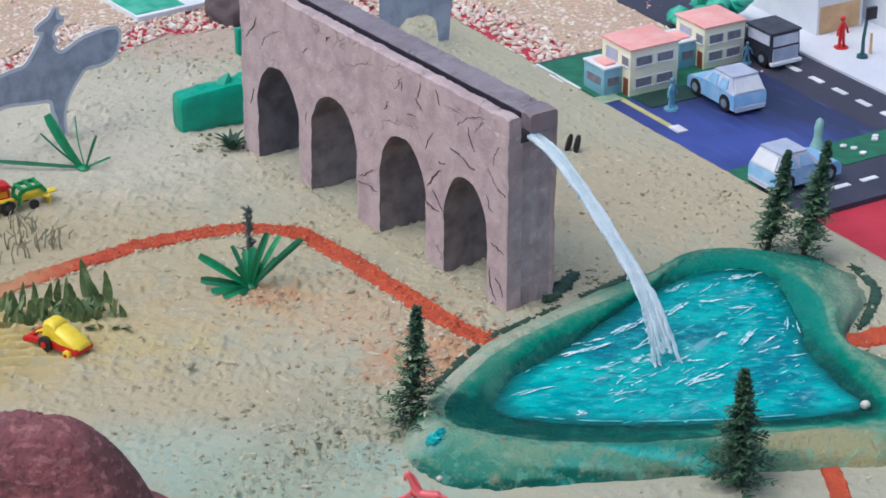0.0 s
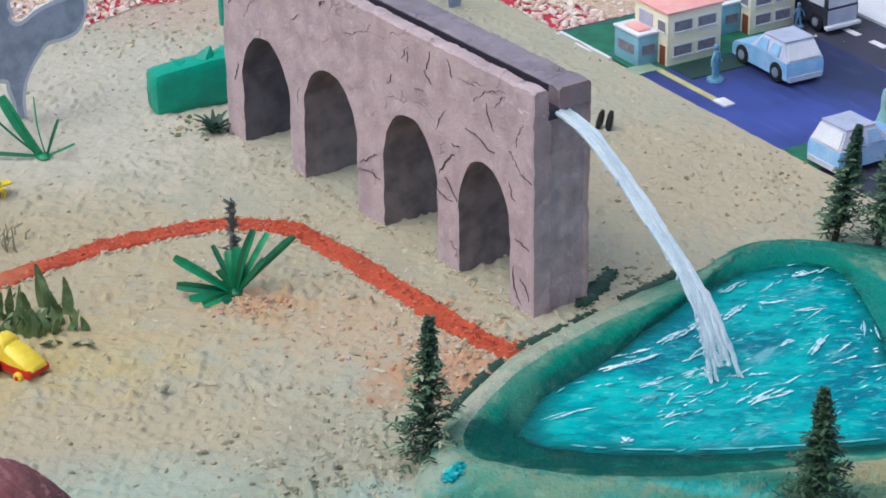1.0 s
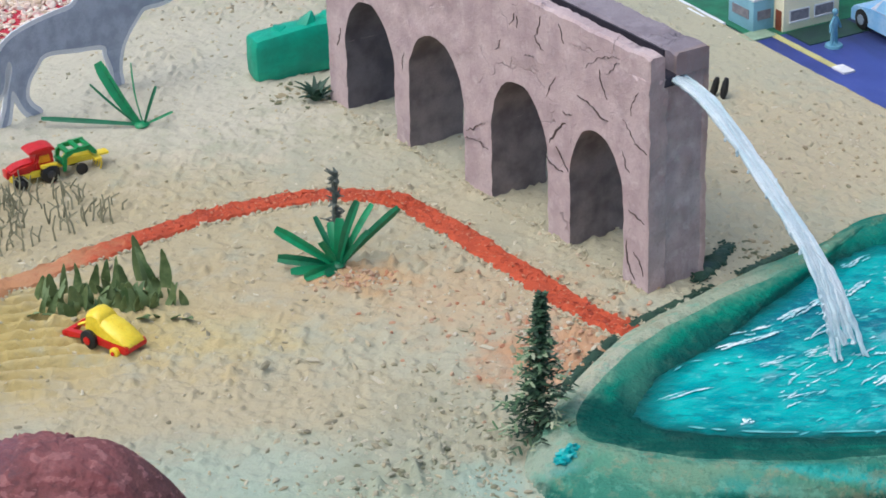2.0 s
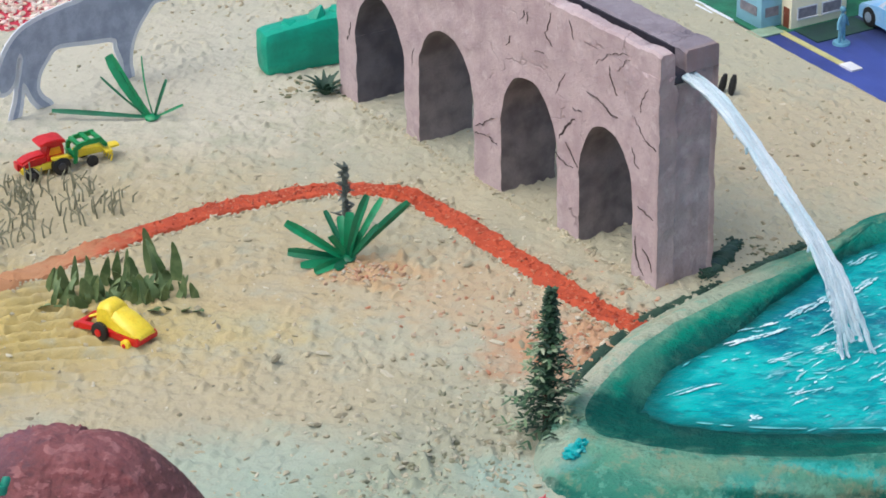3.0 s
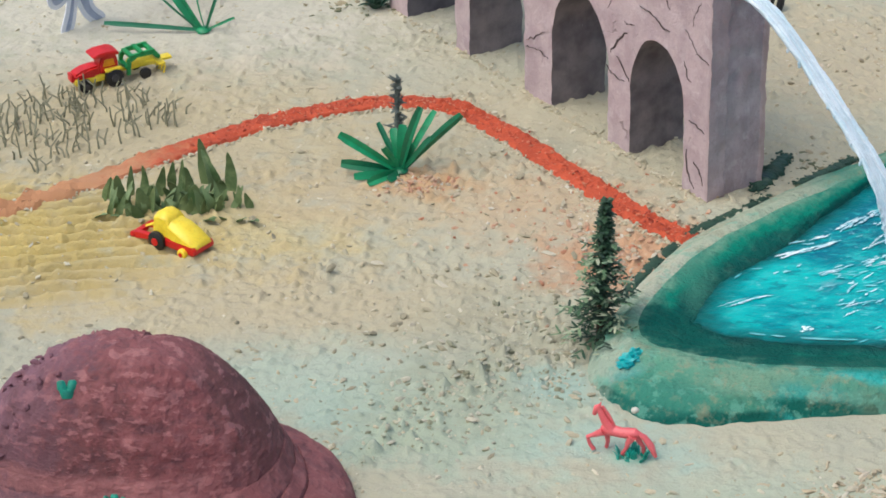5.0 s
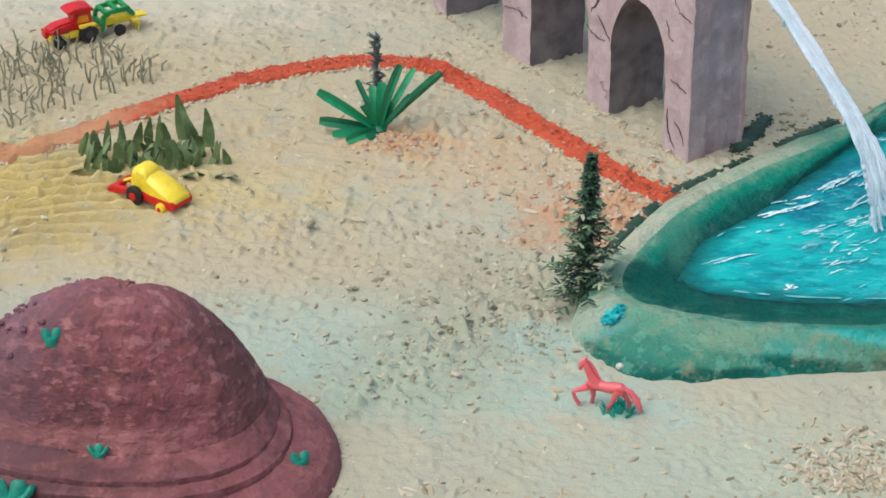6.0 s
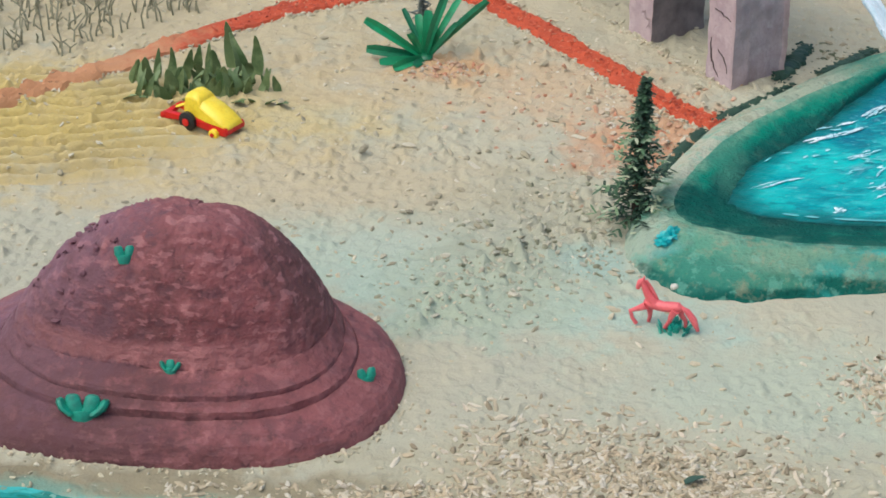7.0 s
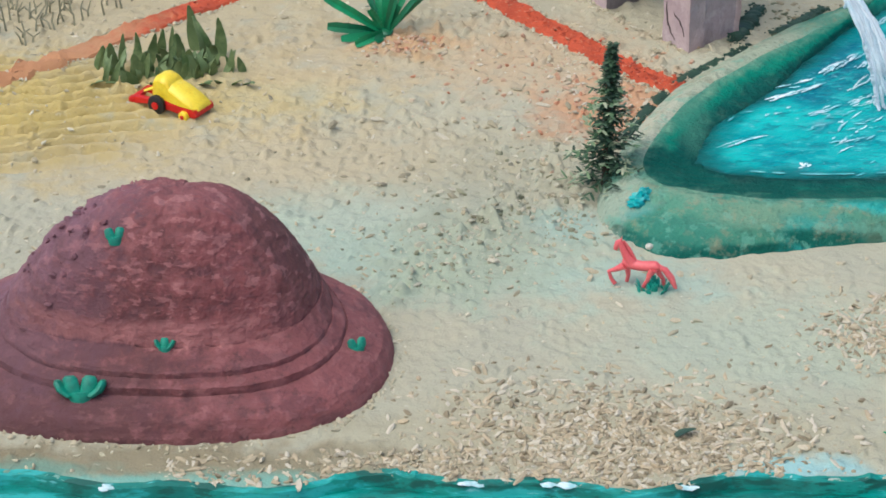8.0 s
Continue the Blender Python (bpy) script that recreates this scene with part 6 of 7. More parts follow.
def harvester():
    t = thing("toy_harvester", "yellow and red plastic toy vehicle by the leafy clump", "toy vehicle", -0.343, -0.080, 0, -31)
    bm = bmesh.new()
    prism(bm, [(-0.012, 0.0045), (0.024, 0.0025), (0.0275, 0.0050), (0.0265, 0.0092), (0.008, 0.0098), (-0.012, 0.0098)], -0.0095, 0.0095)
    bmesh.ops.bevel(bm, geom=bm.edges[:], offset=0.0008, segments=2, affect="EDGES")
    part("base", bm, REDP, t, "red base plate")
    bm = bmesh.new()
    chunk(bm, [(-0.0110, 0.0070, 0.0085, 0.0160), (-0.0090, 0.0078, 0.0085, 0.0240), (-0.0040, 0.0080, 0.0085, 0.0262), (0.0010, 0.0080, 0.0085, 0.0250), (0.0040, 0.0086, 0.0085, 0.0218)])
    part("cab", bm, YELLOWP, t, "yellow cab")
    bm = bmesh.new()
    chunk(bm, [(0.0030, 0.0084, 0.0090, 0.0215), (0.0090, 0.0092, 0.0090, 0.0200), (0.0170, 0.0092, 0.0088, 0.0165), (0.0250, 0.0088, 0.0082, 0.0118), (0.0268, 0.0080, 0.0080, 0.0098)])
    part("hood", bm, YELLOWP, t, "sloping yellow hood")
    bm = bmesh.new()
    prism(bm, [(-0.0285, 0.0035), (-0.0245, 0.0030), (-0.0110, 0.0055), (-0.0110, 0.0085), (-0.0240, 0.0075), (-0.0290, 0.0060)], -0.0100, -0.0060)
    prism(bm, [(-0.0285, 0.0035), (-0.0245, 0.0030), (-0.0110, 0.0055), (-0.0110, 0.0085), (-0.0240, 0.0075), (-0.0290, 0.0060)], 0.0055, 0.0100)
    box(bm, (-0.0290, -0.0105, 0.0028), (-0.0250, 0.0105, 0.0060), 0.0008)
    part("cutter_bar", bm, REDP, t, "red bar at the end")
    bm = bmesh.new()
    tube(bm, [(-0.009, 0.002, 0.0135), (-0.016, 0.001, 0.0115), (-0.0225, -0.001, 0.0085)], [0.0026, 0.0020, 0.0015], 8, 0.6)
    part("chute", bm, YELLOWP, t, "yellow chute")
    for x, r in ((-0.0050, 0.0066), (0.0170, 0.0036)):
        for y in (-0.0105, 0.0105):
            bm = bmesh.new()
            wheel(bm, (x, y, r), r, 0.004)
            wh = part("wheel", bm, BLACKP if r > 0.005 else YELLOWP, t, "black wheel" if r > 0.005 else "small yellow wheel")
            bm = bmesh.new()
            wheel(bm, (x, y * 1.22, r), r * 0.4, 0.0010)
            part("hub", bm, REDP, wh, "red hub")


tractor()
trailer()
harvester()

bm = bmesh.new()
tube(bm, [(-0.0125, 0, 0.0155), (-0.0105, 0, 0.0155), (-0.006, 0, 0.0148), (-0.001, 0, 0.0143), (0.004, 0, 0.0150), (0.0075, 0, 0.0155), (0.0095, 0, 0.0150)], [0.0016, 0.0031, 0.0034, 0.0032, 0.0033, 0.0032, 0.0018], 12)
tube(bm, [(-0.0070, 0, 0.0160), (-0.0100, 0, 0.0205), (-0.0125, 0, 0.0260), (-0.0140, 0, 0.0300)], [0.0034, 0.0027, 0.0021, 0.0018], 10)
tube(bm, [(-0.0132, 0, 0.0308), (-0.0152, 0, 0.0290), (-0.0163, 0, 0.0258), (-0.0166, 0, 0.0240)], [0.0014, 0.0020, 0.0015, 0.0012], 10)
for y in (-0.0009, 0.0009):
    tube(bm, [(-0.0135, y, 0.0312), (-0.0132, y * 1.2, 0.0330)], [0.0006, 0.0002], 6)
tube(bm, [(-0.0118, 0, 0.0310), (-0.0085, 0, 0.0255), (-0.0045, 0, 0.0185)], [0.0006, 0.0011, 0.0006], 8)
tube(bm, [(0.0085, 0, 0.0160), (0.0125, 0, 0.0140), (0.0165, 0, 0.0085), (0.0195, 0, 0.0012)], [0.0011, 0.0019, 0.0022, 0.0010], 10)
LEGS = [(-0.0022, [(-0.0105, 0.0145), (-0.0155, 0.0112), (-0.0198, 0.0088), (-0.0185, 0.0040), (-0.0160, 0.0004)]), (0.0022, [(-0.0090, 0.0135), (-0.0095, 0.0085), (-0.0092, 0.0045), (-0.0100, 0.0004)]),
        (-0.0022, [(0.0065, 0.0145), (0.0040, 0.0095), (0.0030, 0.0055), (0.0005, 0.0004)]), (0.0022, [(0.0080, 0.0140), (0.0090, 0.0090), (0.0115, 0.0055), (0.0120, 0.0004)])]
for y, way in LEGS:
    tube(bm, [(px, y, pz) for px, pz in way], [0.0026, 0.0017, 0.0012, 0.0011, 0.0013][:len(way)], 9)
single("toy_horse", bm, CORAL, "small coral pink plastic horse figure walking on sand", "toy horse", pose(-0.0435, -0.3100, 0.0008, 0, 0, -15) @ Matrix.Diagonal((1, 1, 0.92, 1)))
bm = bmesh.new()
rnd = random.Random(3)
for k in range(26):
    a = rnd.uniform(0, 6.28)
    r = rnd.uniform(0, 0.010)
    blade(bm, (r * math.cos(a), 0.6 * r * math.sin(a), -0.001), (1.3 * r * math.cos(a), 0.9 * r * math.sin(a), rnd.uniform(0.003, 0.007)), 0.003)
single("grass_tuft", bm, MINT, "tiny teal plastic grass tuft under the toy horse", "grass", pose(-0.0385, -0.3125, 0))
bm = bmesh.new()
ball(bm, (0, 0, 0.001), 0.0058, (1, 0.7, 0.62), 3, 0, 0.75)
ball(bm, (0.003, 0.002, 0.003), 0.0036, (1, 0.6, 0.9), 3, 0, 0.8)
ball(bm, (-0.003, -0.002, 0.000), 0.0036, (1.2, 0.8, 0.5), 3, 0, 0.8)
single("teal_scrap", bm, mat("bright_teal", (0.008, 0.38, 0.38), (0.004, 0.27, 0.29), 80, 0.4, 0.1), "bright teal scrap stuck on the pond's bank", "scrap", pose(-0.041, -0.230, 0.0125, 0, 0, 20) @ Matrix.Scale(1.15, 4))
bm = bmesh.new()
blade(bm, (0, 0, 0), (0.03, -0.006, 0.004), 0.006)
blade(bm, (0.005, 0, 0), (-0.010, 0.010, 0.007), 0.005)
single("fallen_leaf", bm, LEAF, "green plastic leaf lying on the sand", "leaf", pose(0.084, -0.481, 0.001))
bm = bmesh.new()
blade(bm, (0, 0, 0), (0.014, 0.004, 0.003), 0.006)
single("fallen_leaf", bm, DARKLEAF, "dark green leaf bit lying among pebbles", "leaf", pose(-0.034, -0.466, 0.002) @ Matrix.Scale(0.8, 4))
rnd = random.Random(21)
for k in range(2):
    bm = bmesh.new()
    tube(bm, [(0, 0, 0), (0.001, 0, 0.006), (0.0015, 0, 0.013), (0.002, 0, 0.017)], [0.0022, 0.0030, 0.0026, 0.0014], 8)
    single("black_piece", bm, BLACKP, "tiny black plastic piece standing on the sand", "plastic piece", pose(0.050 + 0.008 * k, 0.336 - 0.004 * k, -0.0005, 0, 8, 40 * k), "black pieces")

BEAD = mat("bead_paint", (0.62, 0.60, 0.52), (0.48, 0.46, 0.38), 300, 0.6)
for x, y, z, r, label in ((-0.0375, -0.2665, 0.0010, 0.0025, "small white bead at the foot of the pond's bank"), (0.2715, -0.1640, 0.0125, 0.0040, "small white bead at the pond's shore")):
    bm = bmesh.new()
    ball(bm, (0, 0, 0.3 * r), r, (1, 0.85, 0.9), 2, 0, 0.15)
    single("white_bead", bm, BEAD, label, "bead", pose(x, y, z), "white beads")
scatter("bank_litter", "brown and olive bits strewn behind the pond's bank", LITTER, 90, round_spot(0.066, 0.062, 0.022, 0.016), (0.0016, 0.0045), 2.6, RNG, 0.5)

# ---- green box and the things behind the aqueduct ----
crate = thing("green_box", "green card box with a crumpled pointed top on sand", "box", -0.309, 0.352, 0, 30)
bm = bmesh.new()
box(bm, (0, 0, -0.001), (0.10, 0.026, 0.044), 0.007)
bmesh.ops.subdivide_edges(bm, edges=[e for e in bm.edges if e.calc_length() > 0.012], cuts=5, use_grid_fill=True)
for v in bm.verts:
    v.co.z *= 0.80 + 2.4 * v.co.x
    up = max(0.0, v.co.z - 0.02) / 0.03
    v.co += Vector((0.0015, 0.0015, 0.0055 * up)) * noise.noise(v.co * 75)
part("body", bm, GREENBOX, crate)
for x, tall in ((0.028, 0.002), (0.051, 0.008), (0.070, 0.004)):
    h = 0.044 * (0.80 + 2.4 * x)
    bm = bmesh.new()
    tube(bm, [(x - 0.004, 0.014, h - 0.012), (x, 0.013, h - 0.001), (x + 0.003, 0.012, h + tall)], [0.0110, 0.0085, 0.0010], 6)
    part("peak", bm, GREENBOX, crate)
bm = bmesh.new()
box(bm, (-0.005, -0.004, -0.001), (0.005, 0.004, 0.030), 0.002)
single("green_post", bm, GREENBOX, "small green post standing on the sand", "post", pose(-0.279, 0.562, 0, 0, 0, 30))
bm = bmesh.new()
ball(bm, (0, 0, 0.012), 0.036, (1, 0.8, 0.75), 4, 0, 0.25)
single("dark_rock", bm, mat("dark_mauve", (0.12, 0.09, 0.095), None, 30, 0.9, 0.6), "dark mauve plaster rock behind the aqueduct", "rock", pose(-0.295, 0.690, -0.009))

# outlines of the two printed cut-outs: along the card, and height
LEGS_BELLY = [(-0.034, 0.001), (-0.029, 0.002), (-0.025, 0.014), (-0.022, 0.027), (-0.018, 0.024), (-0.013, 0.012), (-0.007, 0.004), (-0.001, 0.0), (0.002, 0.002), (-0.005, 0.009), (-0.009, 0.017), (-0.008, 0.026), (-0.004, 0.034), (0.003, 0.041), (0.009, 0.047), (0.02, 0.048), (0.045, 0.043), (0.069, 0.038), (0.072, 0.028), (0.076, 0.016), (0.077, 0.0), (0.083, 0.0), (0.082, 0.014), (0.086, 0.03), (0.094, 0.042), (0.103, 0.051)]
HEAD_NECK = [(0.112, 0.058), (0.13, 0.057), (0.145, 0.06), (0.153, 0.073), (0.149, 0.086), (0.112, 0.086), (0.09, 0.079), (0.08, 0.081), (0.075, 0.088), (0.078, 0.092), (0.075, 0.099), (0.08, 0.108), (0.09, 0.111), (0.081, 0.114), (0.082, 0.124), (0.074, 0.116), (0.063, 0.112), (0.058, 0.108), (0.066, 0.105), (0.062, 0.097), (0.052, 0.085), (0.042, 0.077)]
BACK_TAIL = [(0.027, 0.076), (0.004, 0.074), (-0.015, 0.07), (-0.027, 0.063), (-0.036, 0.053), (-0.041, 0.044), (-0.044, 0.032), (-0.041, 0.025), (-0.033, 0.027), (-0.028, 0.034), (-0.026, 0.044), (-0.022, 0.052), (-0.019, 0.047), (-0.021, 0.038), (-0.025, 0.027), (-0.028, 0.015)]
CARD_A = LEGS_BELLY + HEAD_NECK + BACK_TAIL
CARD_A = [(p.x, max(p.y, 0.0)) for p in spline([(x, z, 0) for x, z in CARD_A[::-1]], 180)]


def cutout(name, outline, m, label, grow=0.0038):
    t = new(name)
    t.empty_display_size = 0.01
    t.matrix_world = m
    tagged(t, label, "cut-out", "printed cut-outs")
    c = [Vector((x, 0, z)) for x, z in outline]
    out = []
    for k, p in enumerate(c):
        d = (c[(k + 1) % len(c)] - c[k - 1]).normalized()
        q = p + Vector((-d.z, 0, d.x)) * grow
        out.append((q.x, max(q.z, -0.001)))
    bm = bmesh.new()
    prism(bm, out, 0.0, 0.0012)
    part("card", bm, WHITECARD, t, "white card border", False)
    bm = bmesh.new()
    prism(bm, outline, -0.0005, -0.0001)
    part("print", bm, GREYCARD, t, "grey printed shape", False)
    return t


cutout("printed_cutout", CARD_A, pose(-0.472, 0.287, 0, 0, 0, 50), "grey printed card cut-out of a standing animal, plain shape")
CARD_B = [(-0.045, -0.001), (-0.035, -0.001), (-0.030, 0.022), (-0.018, 0.033), (0.004, 0.034), (0.016, 0.026), (0.020, -0.001), (0.032, -0.001), (0.034, 0.03), (0.040, 0.06), (0.03, 0.08), (-0.03, 0.08), (-0.05, 0.06), (-0.05, 0.03)]
cutout("printed_cutout", CARD_B, pose(-0.098, 0.600, 0, 0, 0, 34), "grey printed card cut-out behind the aqueduct, plain shape")

# ---- the street board ----
B0, BS, BW = Vector((0.052, 0.491, 0)), Vector((0.56, -0.8285, 0)), Vector((0.8285, 0.56, 0))
TURN = Matrix.Translation(B0) @ Matrix(((BW.x, -BS.x, 0, 0), (BW.y, -BS.y, 0, 0), (0, 0, 1, 0), (0, 0, 0, 1)))
# on the board x runs away from the sand and -y along the sand's edge
ASPHALT = mat("printed_asphalt", (0.035, 0.035, 0.06), (0.05, 0.05, 0.08), 30, 0.6, 0.15)
BLUE = mat("printed_blue", (0.050, 0.075, 0.33), (0.030, 0.048, 0.21), 8, 0.45, 0.15)
nt, p = nodes_of(BLUE)
where = nt.nodes.new("ShaderNodeTexCoord").outputs["Object"]
sep = nt.nodes.new("ShaderNodeSeparateXYZ")
nt.links.new(where, sep.inputs[0])
brush = nt.nodes.new("ShaderNodeMapping")
brush.inputs["Scale"].default_value = (2.0, 0.3, 1.0)
nt.links.new(where, brush.inputs[0])
fade = calc(nt, "ADD", sep.outputs["X"], calc(nt, "MULTIPLY", calc(nt, "ADD", sep.outputs["Y"], 0.10), 0.55))
fade = calc(nt, "ADD", fade, calc(nt, "MULTIPLY", calc(nt, "SUBTRACT", noise_of(nt, brush.outputs[0], 28, 4, 0.6), 0.5), 0.10))
col = mixer(nt, ramp(nt, fade, 0.03, 0.11, 0, 0.85), p.inputs["Base Color"].links[0].from_socket, (0.016, 0.022, 0.060))
col = mixer(nt, ramp(nt, noise_of(nt, brush.outputs[0], 60, 4, 0.6), 0.56, 0.70, 0, 0.35), col, (0.10, 0.13, 0.34))
nt.links.new(col, p.inputs["Base Color"])
LAWN = mat("printed_green", (0.015, 0.17, 0.085), (0.02, 0.12, 0.07), 60, 0.7, 0.3)
LINEW = mat("line_white", (0.8, 0.8, 0.82), None, 60, 0.7, 0.1)
LINEY = mat("line_yellow", (0.55, 0.52, 0.22), None, 60, 0.7, 0.1)
PALE = mat("pale_paving", (0.66, 0.68, 0.74), (0.6, 0.62, 0.69), 14, 0.7, 0.1)
board = thing("street_board", "printed street board with blue car park, roads and lawns", "display board")
board.matrix_world = TURN


def slab(name, x0, x1, y0, y1, z0, z1, material, label="", parent=board):
    bm = bmesh.new()
    box(bm, (x0, -y1, z0), (x1, -y0, z1))
    return part(name, bm, material, parent, label, False)


slab("base", 0.002, 0.62, -0.078, 0.352, -0.0070, -0.002, ASPHALT, "dark printed road surface")
slab("upper_road", 0.19, 0.62, -0.30, -0.0785, -0.0085, -0.002, ASPHALT, "dark printed road surface")
slab("car_park", 0.003, 0.19, 0.05, 0.240, -0.002, -0.0012, BLUE, "blue-violet printed car park")
slab("lawn_rim", 0.003, 0.011, -0.072, 0.005, -0.002, 0.0, WHITECARD, "white rim of the lawn")
slab("lawn", 0.0112, 0.165, -0.072, 0.05, -0.002, -0.0008, LAWN, "green printed lawn")
slab("dark_lawn", 0.040, 0.100, 0.050, 0.082, -0.0012, -0.0004, mat("dark_green_print", (0.012, 0.055, 0.035), (0.015, 0.04, 0.04), 40, 0.6), "dark green printed ground")
slab("verge", 0.003, 0.036, 0.240, 0.284, -0.002, -0.0010, LAWN)
slab("verge", 0.112, 0.22, 0.238, 0.284, -0.002, -0.0010, LAWN)
slab("pavement_sheet", 0.258, 0.62, -0.30, 0.352, -0.002, 0.0006, PALE, "pale printed pavement")
slab("footpath", 0.004, 0.030, 0.033, 0.050, -0.0008, 0.0002, mat("pale_green", (0.30, 0.42, 0.30), None, 60), "pale green strip of path")
slab("yellow_line", 0.026, 0.032, 0.045, 0.132, -0.0012, -0.0004, LINEY, "faded yellow line")
slab("line_end", 0.0255, 0.0365, 0.130, 0.146, -0.0012, 0.0002, LINEW, "white end of the line")
for k in range(9):
    slab("dash", 0.222, 0.2285, -0.05 + 0.036 * k, -0.031 + 0.036 * k, -0.002, -0.0012, LINEW)
for k in range(6):
    slab("dash", 0.070 + 0.032 * k, 0.088 + 0.032 * k, 0.316, 0.322, -0.002, -0.0012, LINEW)
for k in range(5):
    bm = bmesh.new()
    rnd = random.Random(k)
    ball(bm, (0.13 + rnd.uniform(0, 0.05), -0.262 + rnd.uniform(-0.015, 0.015), 0.0005), 0.0035, (1.2, 1, 0.6), 1)
    part("flower", bm, LINEW, board, "white flower dot")

SKYBLUE = mat("printed_sky_blue", (0.20, 0.46, 0.76), (0.36, 0.57, 0.80), 60, 0.5, 0.1)
GLASSP = mat("printed_glass", (0.24, 0.30, 0.38), None, 90, 0.3, 0.05)
SILVER = mat("printed_silver", (0.46, 0.50, 0.62), (0.38, 0.42, 0.54), 60, 0.5, 0.1)
CREAM = mat("printed_cream", (0.88, 0.83, 0.62), (0.86, 0.79, 0.58), 40, 0.7, 0.1)
PINK = mat("printed_pink", (0.82, 0.36, 0.33), (0.85, 0.50, 0.46), 40, 0.7, 0.1)
AQUA = mat("printed_aqua", (0.24, 0.48, 0.60), None, 40, 0.7, 0.1)
WINDOW = mat("printed_window", (0.17, 0.165, 0.20), (0.26, 0.25, 0.28), 200, 0.5, 0.05)
DOORM = mat("printed_door", (0.22, 0.06, 0.03), None, 90, 0.6, 0.1)
TAN = mat("printed_tan", (0.66, 0.42, 0.22), None, 40, 0.7, 0.1)
PALEGLASS = mat("printed_pale_glass", (0.66, 0.68, 0.78), (0.52, 0.55, 0.66), 60, 0.4, 0.05)
PALEBLUE = mat("printed_pale_blue", (0.36, 0.60, 0.84), (0.24, 0.48, 0.74), 70, 0.4, 0.05)


def paper_car(x, y, turn, length, width, height, body, roof, label, wheel_r=0.0088):
    car = thing("paper_car", label, "paper car", 0, 0, 0, 0, "paper cars")
    car.matrix_world = TURN @ pose(x, -y, -0.001, 0, 0, turn)
    l, w, h = length / 2, width / 2, height
    bm = bmesh.new()
    prism(bm, [(-l, 0.005), (l, 0.005), (l, 0.45 * h), (l * 0.96, 0.56 * h), (-l * 0.30, 0.60 * h), (-l * 0.90, 0.50 * h), (-l, 0.40 * h)], -w, w)
    part("body", bm, body, car)
    bm = bmesh.new()
    lo = [(-l * 0.36, 0.59 * h), (l * 0.97, 0.555 * h)]
    hi = [(l * 0.02, 0.97 * h), (l * 0.74, 0.97 * h)]
    vs = [bm.verts.new((xx, s * ww, zz)) for (xx, zz), ww in ((lo[0], w * 0.97), (lo[1], w * 0.97), (hi[1], w * 0.78), (hi[0], w * 0.78)) for s in (-1, 1)]
    for f in ((0, 2, 4, 6), (1, 7, 5, 3), (0, 6, 7, 1), (2, 3, 5, 4), (6, 4, 5, 7), (0, 1, 3, 2)):
        bm.faces.new([vs[k] for k in f])
    cab = part("cabin", bm, PALEGLASS, car, "pale printed windows")
    bm = bmesh.new()
    prism(bm, [(l * 0.0, 0.965 * h), (l * 0.76, 0.965 * h), (l * 0.76, h), (l * 0.0, h)], -w * 0.8, w * 0.8)
    part("roof", bm, roof, car)
    for s in (-1, 1):
        for a, b in ((-0.12, 0.24), (0.30, 0.66)):
            bm = bmesh.new()
            q = [Vector((l * a - (0.05 * l if a < 0 else 0), s * w * 0.975, 0.62 * h)), Vector((l * b, s * w * 0.975, 0.62 * h)), Vector((l * b, s * w * 0.835, 0.90 * h)), Vector((l * (a + 0.12), s * w * 0.835, 0.90 * h))]
            off = Vector((0, s * 0.0006, 0.0002))
            a0, b0 = [bm.verts.new(p - off) for p in q], [bm.verts.new(p + off) for p in q]
            bm.faces.new(a0), bm.faces.new(b0[::-1])
            for k in range(4):
                bm.faces.new((a0[k], b0[k], b0[(k + 1) % 4], a0[(k + 1) % 4]))
            part("window", bm, PALEBLUE, car, "pale blue printed window", False)
        for xx in (-l * 0.62, l * 0.62):
            bm = bmesh.new()
            wheel(bm, (xx, s * (w - 0.001), wheel_r), wheel_r, 0.004)
            wh = part("wheel", bm, BLACKP, car, "black wheel")
            bm = bmesh.new()
            wheel(bm, (xx, s * (w + 0.0012), wheel_r), wheel_r * 0.5, 0.001)
            part("hub", bm, GLASSP, wh)
    bm = bmesh.new()
    vs = [bm.verts.new(v) for v in ((l * 0.950, -w * 0.86, 0.60 * h), (l * 0.950, w * 0.86, 0.60 * h), (l * 0.785, w * 0.74, 0.93 * h), (l * 0.785, -w * 0.74, 0.93 * h))]
    vs += [bm.verts.new(v.co + Vector((0.0010, 0, 0.0004))) for v in vs]
    for f in ((0, 1, 2, 3), (7, 6, 5, 4), (0, 4, 5, 1), (1, 5, 6, 2), (2, 6, 7, 3), (3, 7, 4, 0)):
        bm.faces.new([vs[k] for k in f])
    part("rear_window", bm, WHITECARD, car, "white printed rear window", False)
    bm = bmesh.new()
    box(bm, (l - 0.0004, -w * 0.9, 0.10 * h), (l + 0.0012, w * 0.9, 0.22 * h))
    part("bumper", bm, PALEGLASS, car, "pale bumper", False)
    return car


paper_car(0.115, 0.101, -92, 0.078, 0.038, 0.036, SKYBLUE, SILVER, "pale blue folded paper estate car in the car park")
paper_car(0.050, 0.288, 180, 0.076, 0.038, 0.036, SKYBLUE, SILVER, "pale blue and white folded paper car on the road")


SLATE = mat("printed_slate", (0.020, 0.022, 0.035), (0.035, 0.038, 0.06), 50, 0.5, 0.1)


